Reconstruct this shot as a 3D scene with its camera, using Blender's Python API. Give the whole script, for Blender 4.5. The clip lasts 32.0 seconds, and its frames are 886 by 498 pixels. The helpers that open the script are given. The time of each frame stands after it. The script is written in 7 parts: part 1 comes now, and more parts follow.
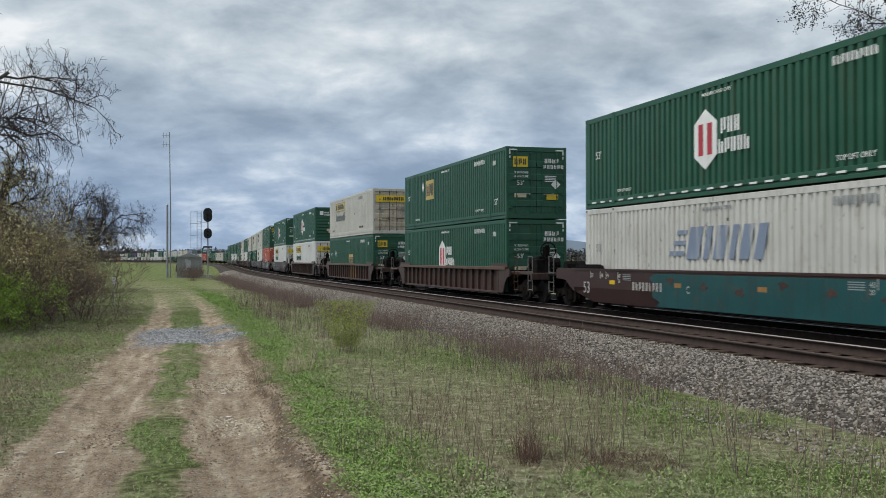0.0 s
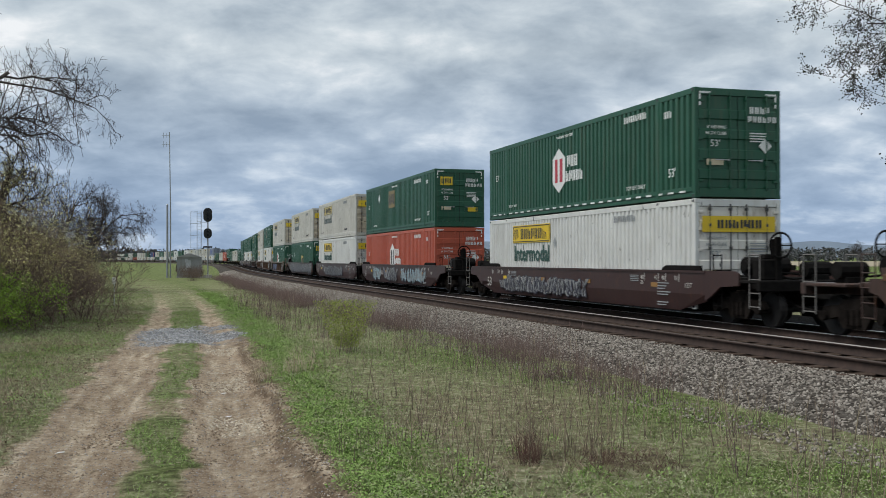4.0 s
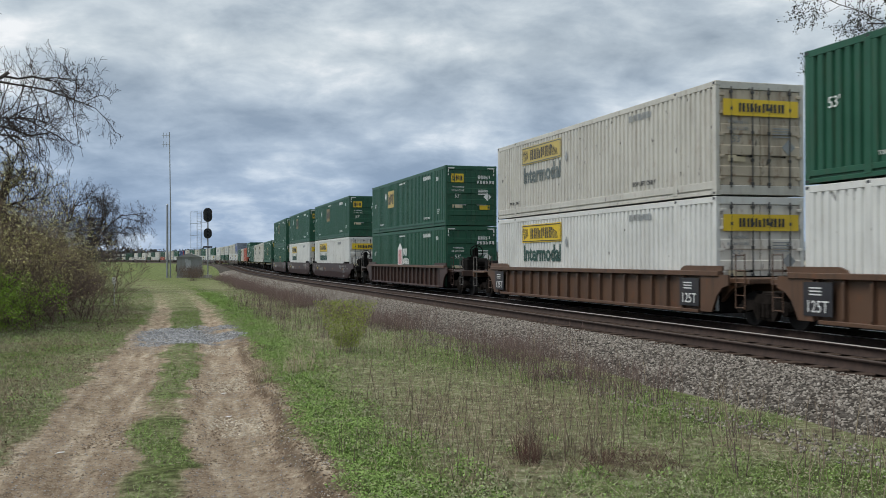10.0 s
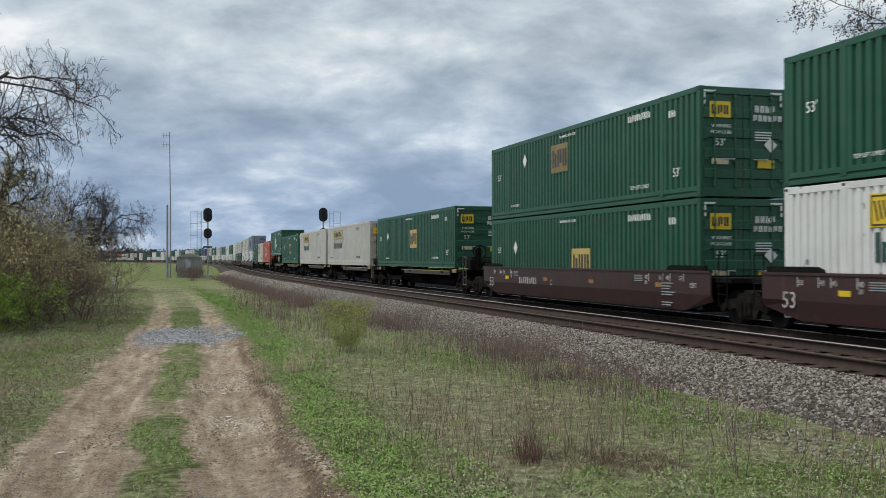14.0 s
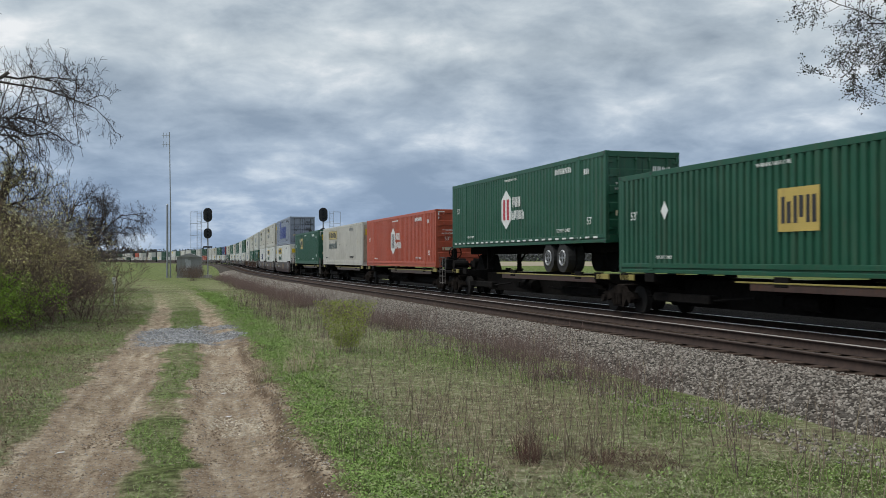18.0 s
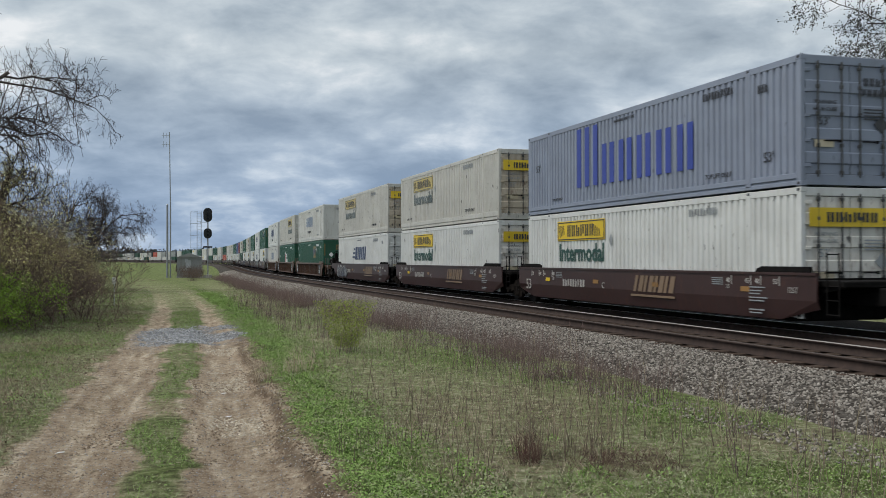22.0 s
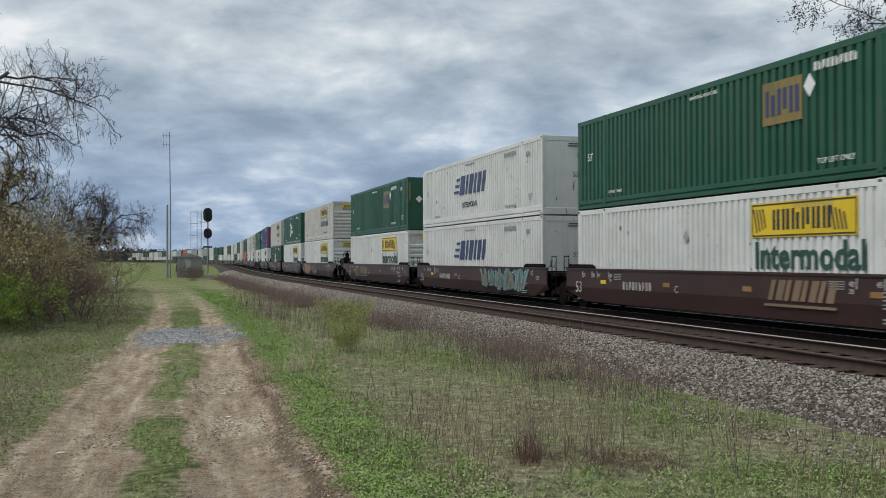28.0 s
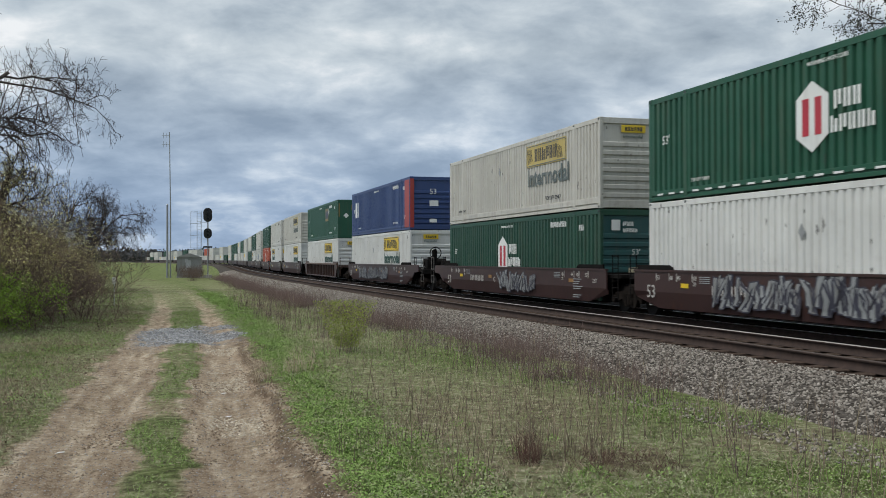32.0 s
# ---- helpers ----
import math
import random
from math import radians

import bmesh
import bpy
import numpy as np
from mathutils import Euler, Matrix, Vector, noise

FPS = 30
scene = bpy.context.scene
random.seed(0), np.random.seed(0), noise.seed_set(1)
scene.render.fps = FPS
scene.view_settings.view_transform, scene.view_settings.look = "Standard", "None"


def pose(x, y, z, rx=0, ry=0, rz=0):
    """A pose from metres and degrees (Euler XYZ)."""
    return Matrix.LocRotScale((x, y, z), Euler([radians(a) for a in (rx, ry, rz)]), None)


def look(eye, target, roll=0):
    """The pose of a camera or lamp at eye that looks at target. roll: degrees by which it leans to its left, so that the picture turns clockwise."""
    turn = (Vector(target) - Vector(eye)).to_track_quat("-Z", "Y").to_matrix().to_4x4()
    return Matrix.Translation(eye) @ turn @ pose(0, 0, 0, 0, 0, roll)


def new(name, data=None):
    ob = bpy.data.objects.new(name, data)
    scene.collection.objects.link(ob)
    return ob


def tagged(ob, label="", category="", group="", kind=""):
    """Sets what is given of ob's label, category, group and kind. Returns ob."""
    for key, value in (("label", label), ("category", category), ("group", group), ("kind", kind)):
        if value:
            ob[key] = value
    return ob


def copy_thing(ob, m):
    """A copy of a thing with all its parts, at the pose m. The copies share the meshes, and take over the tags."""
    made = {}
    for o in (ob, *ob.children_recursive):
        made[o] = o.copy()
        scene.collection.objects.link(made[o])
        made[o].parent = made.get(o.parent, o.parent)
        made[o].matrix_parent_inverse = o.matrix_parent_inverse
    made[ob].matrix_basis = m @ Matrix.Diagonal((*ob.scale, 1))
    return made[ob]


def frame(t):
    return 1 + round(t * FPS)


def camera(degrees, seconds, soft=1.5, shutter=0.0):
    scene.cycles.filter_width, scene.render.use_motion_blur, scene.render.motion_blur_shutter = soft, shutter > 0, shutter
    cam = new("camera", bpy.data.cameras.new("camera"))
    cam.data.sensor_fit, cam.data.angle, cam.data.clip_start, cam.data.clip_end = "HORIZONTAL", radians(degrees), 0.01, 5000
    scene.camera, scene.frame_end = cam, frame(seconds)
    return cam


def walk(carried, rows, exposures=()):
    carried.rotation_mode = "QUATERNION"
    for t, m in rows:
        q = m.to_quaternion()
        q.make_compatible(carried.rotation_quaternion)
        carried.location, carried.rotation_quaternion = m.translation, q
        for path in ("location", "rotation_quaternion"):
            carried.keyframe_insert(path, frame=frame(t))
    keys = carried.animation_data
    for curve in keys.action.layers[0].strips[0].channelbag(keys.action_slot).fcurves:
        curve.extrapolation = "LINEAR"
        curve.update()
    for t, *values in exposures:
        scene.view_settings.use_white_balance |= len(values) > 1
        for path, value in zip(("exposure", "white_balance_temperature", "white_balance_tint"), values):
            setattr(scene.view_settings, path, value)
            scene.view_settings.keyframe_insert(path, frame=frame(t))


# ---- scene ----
cam = camera(47.98, 32.0, soft=0.75, shutter=0.12)
EYE = (0.0, 0.0, 2.10)
VIEW = look(EYE, (0.0, 100.0, 2.10 + 100 * 0.0085), roll=-0.075)
# the phone darkens its picture a little while the pale loads pass
walk(cam, [(0.0, VIEW), (32.0, VIEW)], [(0.0, 0.0), (14.0, 0.02), (17.0, -0.06), (25.0, -0.07), (28.0, -0.04), (32.0, -0.02)])

# ---------------------------------------------------------------- light
SUN_EL, SUN_AZ = radians(58), radians(250)
world = bpy.data.worlds.new("overcast_sky")
scene.world = world
world.use_nodes = True
wt = world.node_tree
for n in list(wt.nodes):
    wt.nodes.remove(n)


def wnode(kind, **kw):
    n = wt.nodes.new(kind)
    for k, v in kw.items():
        n.inputs[k].default_value = v
    return n


w_out = wnode("ShaderNodeOutputWorld")
w_bg = wnode("ShaderNodeBackground", Strength=1.0)
w_sky = wt.nodes.new("ShaderNodeTexSky")
w_sky.sky_type, w_sky.sun_disc = "NISHITA", False
w_sky.sun_elevation, w_sky.sun_rotation = SUN_EL, SUN_AZ
w_skys = wt.nodes.new("ShaderNodeVectorMath")
w_skys.operation = "SCALE"
w_skys.inputs["Scale"].default_value = 0.09
w_tc = wnode("ShaderNodeTexCoord")
w_sep = wnode("ShaderNodeSeparateXYZ")
w_den = wt.nodes.new("ShaderNodeMath")
w_den.operation = "ADD"
w_den.inputs[1].default_value = 0.30
w_abs = wt.nodes.new("ShaderNodeMath")
w_abs.operation = "MAXIMUM"
w_abs.inputs[1].default_value = 0.0
w_px = wt.nodes.new("ShaderNodeMath")
w_px.operation = "DIVIDE"
w_py = wt.nodes.new("ShaderNodeMath")
w_py.operation = "DIVIDE"
w_cmb = wnode("ShaderNodeCombineXYZ")
w_n1 = wnode("ShaderNodeTexNoise", Scale=2.0, Detail=5.0, Roughness=0.5, Distortion=0.35)
w_n2 = wnode("ShaderNodeTexNoise", Scale=6.5, Detail=7.0, Roughness=0.58, Distortion=0.2)
w_mix = wt.nodes.new("ShaderNodeMix")
w_mix.data_type = "FLOAT"
w_mix.inputs["Factor"].default_value = 0.36
w_ramp = wnode("ShaderNodeValToRGB")
cr = w_ramp.color_ramp
cr.elements[0].position, cr.elements[0].color = 0.37, (0.30, 0.365, 0.435, 1)
cr.elements[1].position, cr.elements[1].color = 0.635, (0.91, 0.935, 0.955, 1)
e = cr.elements.new(0.47)
e.color = (0.45, 0.525, 0.595, 1)
e = cr.elements.new(0.56)
e.color = (0.64, 0.71, 0.76, 1)
# nearer the horizon the cloud sheet turns bluer and its breaks paler
w_low = wnode("ShaderNodeValToRGB")
lr = w_low.color_ramp
lr.elements[0].position, lr.elements[0].color = 0.40, (0.235, 0.335, 0.50, 1)
lr.elements[1].position, lr.elements[1].color = 0.65, (0.70, 0.80, 0.92, 1)
e = lr.elements.new(0.52)
e.color = (0.335, 0.45, 0.63, 1)
w_hf = wnode("ShaderNodeMapRange")
w_hf.inputs["From Min"].default_value, w_hf.inputs["From Max"].default_value = 0.04, 0.20
w_c = wt.nodes.new("ShaderNodeMix")
w_c.data_type = "RGBA"
w_add = wt.nodes.new("ShaderNodeMix")
w_add.data_type = "RGBA"
w_add.inputs["Factor"].default_value = 0.94
L = wt.links.new
L(w_tc.outputs["Generated"], w_sep.inputs[0])
L(w_sep.outputs["Z"], w_abs.inputs[0])
L(w_abs.outputs[0], w_den.inputs[0])
L(w_sep.outputs["X"], w_px.inputs[0])
L(w_den.outputs[0], w_px.inputs[1])
L(w_sep.outputs["Y"], w_py.inputs[0])
L(w_den.outputs[0], w_py.inputs[1])
L(w_px.outputs[0], w_cmb.inputs["X"])
L(w_py.outputs[0], w_cmb.inputs["Y"])
L(w_cmb.outputs[0], w_n1.inputs["Vector"])
L(w_cmb.outputs[0], w_n2.inputs["Vector"])
L(w_n1.outputs["Fac"], w_mix.inputs["A"])
L(w_n2.outputs["Fac"], w_mix.inputs["B"])
L(w_mix.outputs["Result"], w_ramp.inputs["Fac"])
L(w_mix.outputs["Result"], w_low.inputs["Fac"])
L(w_sep.outputs["Z"], w_hf.inputs["Value"])
L(w_hf.outputs["Result"], w_c.inputs["Factor"])
L(w_low.outputs["Color"], w_c.inputs["A"])
L(w_ramp.outputs["Color"], w_c.inputs["B"])
L(w_sky.outputs["Color"], w_skys.inputs[0])
L(w_skys.outputs[0], w_add.inputs["A"])
L(w_c.outputs["Result"], w_add.inputs["B"])
L(w_add.outputs["Result"], w_bg.inputs["Color"])
L(w_bg.outputs[0], w_out.inputs["Surface"])

sun_data = bpy.data.lights.new("sun", "SUN")
sun_data.energy, sun_data.angle, sun_data.color = 2.5, radians(35), (1.0, 0.985, 0.94)
sun = new("sun", sun_data)
sun.matrix_world = look((0, 0, 60), (60 * math.cos(SUN_EL) * math.sin(SUN_AZ + math.pi), 60 * math.cos(SUN_EL) * math.cos(SUN_AZ + math.pi), 60 - 60 * math.sin(SUN_EL)))


# ---------------------------------------------------------------- materials
MATS = {}


def dull(m):
    """Earth, stone and old wood: no sheen at a low angle."""
    m.node_tree.nodes["Principled BSDF"].inputs["Specular IOR Level"].default_value = 0.03
    return m


def mat_base(name, rough=0.6, metal=0.0):
    m = bpy.data.materials.new(name)
    m.use_nodes = True
    nt = m.node_tree
    b = nt.nodes["Principled BSDF"]
    b.inputs["Roughness"].default_value, b.inputs["Metallic"].default_value = rough, metal
    return m, nt, b


def ramp(nt, stops):
    r = nt.nodes.new("ShaderNodeValToRGB")
    c = r.color_ramp
    while len(c.elements) > 1:
        c.elements.remove(c.elements[-1])
    c.elements[0].position, c.elements[0].color = stops[0][0], (*stops[0][1], 1)
    for p, col in stops[1:]:
        c.elements.new(p).color = (*col, 1)
    return r


def noise_node(nt, vec, scale, detail=4.0, rough=0.55):
    n = nt.nodes.new("ShaderNodeTexNoise")
    n.inputs["Scale"].default_value, n.inputs["Detail"].default_value, n.inputs["Roughness"].default_value = scale, detail, rough
    nt.links.new(vec, n.inputs["Vector"])
    return n


def scaled(nt, vec, sx, sy, sz):
    m = nt.nodes.new("ShaderNodeMapping")
    m.inputs["Scale"].default_value = (sx, sy, sz)
    nt.links.new(vec, m.inputs["Vector"])
    return m.outputs[0]


def mix_col(nt, fac, a, b):
    m = nt.nodes.new("ShaderNodeMix")
    m.data_type = "RGBA"
    for sock, v in ((m.inputs["Factor"], fac), (m.inputs["A"], a), (m.inputs["B"], b)):
        if isinstance(v, (int, float)):
            sock.default_value = v
        elif isinstance(v, tuple):
            sock.default_value = (*v, 1)
        else:
            nt.links.new(v, sock)
    return m.outputs["Result"]


def bump(nt, b, height, strength, dist=0.02):
    n = nt.nodes.new("ShaderNodeBump")
    n.inputs["Strength"].default_value, n.inputs["Distance"].default_value = strength, dist
    nt.links.new(height, n.inputs["Height"])
    nt.links.new(n.outputs[0], b.inputs["Normal"])


def paint(name, col, dirt=(0.12, 0.09, 0.06), amount=0.35, rough=0.45, streak=1.0, rust=0.0, scuff=0.0):
    """Painted steel: a little fading, vertical dirt streaks, specks of rust; each object differs."""
    if name in MATS:
        return MATS[name]
    m, nt, b = mat_base(name, rough)
    tc = nt.nodes.new("ShaderNodeTexCoord").outputs["Object"]
    oi = nt.nodes.new("ShaderNodeObjectInfo").outputs["Random"]
    off = nt.nodes.new("ShaderNodeVectorMath")
    off.operation = "MULTIPLY_ADD"
    nt.links.new(oi, off.inputs[0])
    off.inputs[1].default_value = (37.0, 19.0, 11.0)
    nt.links.new(tc, off.inputs[2])
    v = off.outputs[0]
    fade = noise_node(nt, scaled(nt, v, 0.5, 0.5, 0.9), 1.0, 3)
    f = ramp(nt, [(0.3, tuple(c * 0.90 for c in col)), (0.7, tuple(min(1, c * 1.07 + 0.006) for c in col))])
    nt.links.new(fade.outputs["Fac"], f.inputs["Fac"])
    st = noise_node(nt, scaled(nt, v, 5.0 * streak, 5.0 * streak, 0.45), 1.0, 5, 0.65)
    sr = ramp(nt, [(0.5, (0, 0, 0)), (0.78, (amount,) * 3)])
    nt.links.new(st.outputs["Fac"], sr.inputs["Fac"])
    c1 = mix_col(nt, sr.outputs["Color"], f.outputs["Color"], dirt)
    if rust > 0:
        rn = noise_node(nt, scaled(nt, v, 3.0, 3.0, 1.6), 1.6, 6, 0.7)
        rr = ramp(nt, [(0.56, (0, 0, 0)), (0.70, (rust,) * 3)])
        nt.links.new(rn.outputs["Fac"], rr.inputs["Fac"])
        c1 = mix_col(nt, rr.outputs["Color"], c1, (0.16, 0.065, 0.03))
    if scuff > 0:
        # short dark scrapes and knocked spots
        sn = noise_node(nt, scaled(nt, v, 7.0, 7.0, 2.6), 1.0, 2, 0.5)
        sr2 = ramp(nt, [(0.70, (0, 0, 0)), (0.745, (scuff,) * 3)])
        nt.links.new(sn.outputs["Fac"], sr2.inputs["Fac"])
        c1 = mix_col(nt, sr2.outputs["Color"], c1, (0.045, 0.04, 0.036))
    nt.links.new(c1, b.inputs["Base Color"])
    grain = noise_node(nt, tc, 40.0, 3)
    bump(nt, b, grain.outputs["Fac"], 0.08)
    MATS[name] = m
    return m


def plain(name, col, rough=0.6, metal=0.0, var=0.25, scale=6.0, bumpy=0.15):
    if name in MATS:
        return MATS[name]
    m, nt, b = mat_base(name, rough, metal)
    tc = nt.nodes.new("ShaderNodeTexCoord").outputs["Object"]
    n = noise_node(nt, tc, scale, 5)
    r = ramp(nt, [(0.3, tuple(c * (1 - var) for c in col)), (0.7, tuple(min(1, c * (1 + var)) for c in col))])
    nt.links.new(n.outputs["Fac"], r.inputs["Fac"])
    nt.links.new(r.outputs["Color"], b.inputs["Base Color"])
    n2 = noise_node(nt, tc, scale * 7, 4)
    bump(nt, b, n2.outputs["Fac"], bumpy)
    MATS[name] = m
    return m


M_GREEN = paint("green_container_paint", (0.0095, 0.080, 0.043), amount=0.3, scuff=0.35)
M_GREEN2 = paint("deep_green_container_paint", (0.0095, 0.062, 0.036), amount=0.3, scuff=0.35)
M_TEAL = paint("teal_container_paint", (0.02, 0.085, 0.085), amount=0.25)
M_WHITE = paint("white_container_paint", (0.64, 0.645, 0.62), amount=0.28, dirt=(0.3, 0.26, 0.2), rust=0.12, scuff=0.8)
M_WHITE2 = paint("aged_white_container_paint", (0.57, 0.565, 0.525), amount=0.45, dirt=(0.22, 0.17, 0.12), rust=0.3, scuff=0.8)
M_CREAMW = paint("cream_white_container_paint", (0.53, 0.515, 0.465), amount=0.45, dirt=(0.22, 0.175, 0.13), rust=0.26, scuff=0.9)
M_ORANGE = paint("orange_red_container_paint", (0.44, 0.085, 0.042), amount=0.4, scuff=0.4)
M_GREYBLUE = paint("grey_blue_container_paint", (0.235, 0.265, 0.335), amount=0.2, scuff=0.4)
M_BLUE = paint("blue_container_paint", (0.025, 0.055, 0.17), amount=0.15)
M_RED = paint("red_stripe_paint", (0.35, 0.04, 0.03), amount=0.2)
M_DOORW = paint("soiled_white_door_paint", (0.72, 0.69, 0.63), amount=0.8, dirt=(0.22, 0.15, 0.095), rust=0.6, streak=0.6, scuff=0.9)
M_DOORA = paint("grimy_tan_white_door_paint", (0.50, 0.43, 0.33), amount=0.9, dirt=(0.17, 0.115, 0.07), rust=0.8, streak=0.6, scuff=0.9)
M_YELLOW = paint("yellow_panel_paint", (0.72, 0.50, 0.02), amount=0.2)
M_GOLD = paint("dull_gold_panel", (0.50, 0.37, 0.10), amount=0.35)
M_OCHRE = paint("faded_ochre_panel", (0.22, 0.155, 0.045), amount=0.7, dirt=(0.02, 0.06, 0.035))
M_CREAM = paint("pale_panel_paint", (0.60, 0.52, 0.36), amount=0.4)
M_MARKW = paint("soiled_white_stencil", (0.48, 0.46, 0.43), amount=0.85, dirt=(0.06, 0.035, 0.03))
M_OLDREFL = paint("faded_orange_reflector", (0.30, 0.16, 0.05), amount=0.6)
M_OCHREP = paint("ochre_repaint", (0.20, 0.115, 0.035), amount=0.8, dirt=(0.06, 0.04, 0.03), rust=0.3)
M_OLDYEL = paint("sun_faded_yellow_panel", (0.50, 0.38, 0.10), amount=0.75, dirt=(0.45, 0.42, 0.34), scuff=0.5)
M_OLDWORD = paint("weathered_green_grey_lettering", (0.10, 0.125, 0.12), amount=0.7, dirt=(0.4, 0.39, 0.35))
M_GHOST = paint("worn_off_lettering", (0.20, 0.25, 0.34), amount=1.0, dirt=(0.55, 0.54, 0.49), rust=0.3, scuff=0.5)
M_LETW = paint("white_lettering", (0.75, 0.76, 0.74), amount=0.25)
M_LETG = paint("dark_green_lettering", (0.02, 0.07, 0.055), amount=0.1)
M_LETD = paint("dark_lettering", (0.03, 0.03, 0.035), amount=0.1)
M_NAVY = paint("navy_lettering", (0.025, 0.045, 0.12), amount=0.3)
M_LBLUE = paint("strong_blue_lettering", (0.03, 0.055, 0.30), amount=0.2)
M_LRED = paint("red_lettering", (0.45, 0.03, 0.05), amount=0.2)
M_FADED = paint("faded_grey_lettering", (0.30, 0.32, 0.33), amount=0.5)
M_BROWN = paint("oxide_brown_car_paint", (0.047, 0.0225, 0.0205), amount=0.6, dirt=(0.030, 0.022, 0.02), rust=0.3, scuff=0.5)
M_BROWN2 = paint("dusty_brown_car_paint", (0.060, 0.034, 0.027), amount=0.85, dirt=(0.022, 0.018, 0.016), rust=0.55)
M_TAN = paint("tan_yellow_car_paint", (0.112, 0.062, 0.038), amount=0.95, dirt=(0.045, 0.034, 0.028), rust=0.8)
M_STEEL = plain("grimy_dark_steel", (0.0095, 0.0085, 0.008), 0.95, 0.0, 0.4)
M_STEEL.node_tree.nodes["Principled BSDF"].inputs["Specular IOR Level"].default_value = 0.12
M_BOGIE = dull(plain("dusty_brown_bogie_steel", (0.018, 0.0148, 0.013), 0.95, 0.0, 0.5, 5.0, 0.3))
M_ROD = plain("grey_lock_rod_steel", (0.07, 0.07, 0.07), 0.6, 0.3, 0.3)
M_RUSTMARK = paint("faded_rust_lettering", (0.22, 0.15, 0.095), amount=0.6)
M_WALK = paint("worn_yellow_walkway_paint", (0.30, 0.25, 0.07), amount=0.75, dirt=(0.09, 0.07, 0.04), rust=0.5)
M_GRAB = plain("worn_grey_grab_rail", (0.16, 0.15, 0.14), 0.7, 0.2, 0.4)
M_WHEEL = plain("worn_wheel_steel", (0.011, 0.0095, 0.009), 0.8, 0.1, 0.3)
M_GALV = plain("galvanised_steel", (0.42, 0.43, 0.44), 0.5, 0.5, 0.15)
M_RUBBER = plain("black_rubber", (0.02, 0.02, 0.02), 0.85)
M_PLATE = paint("black_notice_plate", (0.03, 0.03, 0.035), amount=0.3)
M_GRAF = [paint("silver_spray_paint", (0.27, 0.28, 0.28), amount=0.8), paint("teal_spray_paint", (0.10, 0.30, 0.33), amount=0.4),
          paint("dark_spray_paint", (0.05, 0.05, 0.07), amount=0.4), paint("orange_spray_paint", (0.50, 0.17, 0.05), amount=0.4),
          paint("blue_spray_paint", (0.10, 0.14, 0.33), amount=0.4), paint("pale_blue_spray_paint", (0.30, 0.45, 0.52), amount=0.4),
          paint("deep_teal_spray_paint", (0.010, 0.075, 0.078), amount=0.75, dirt=(0.04, 0.03, 0.027), rust=0.5)]

# ---------------------------------------------------------------- building helpers


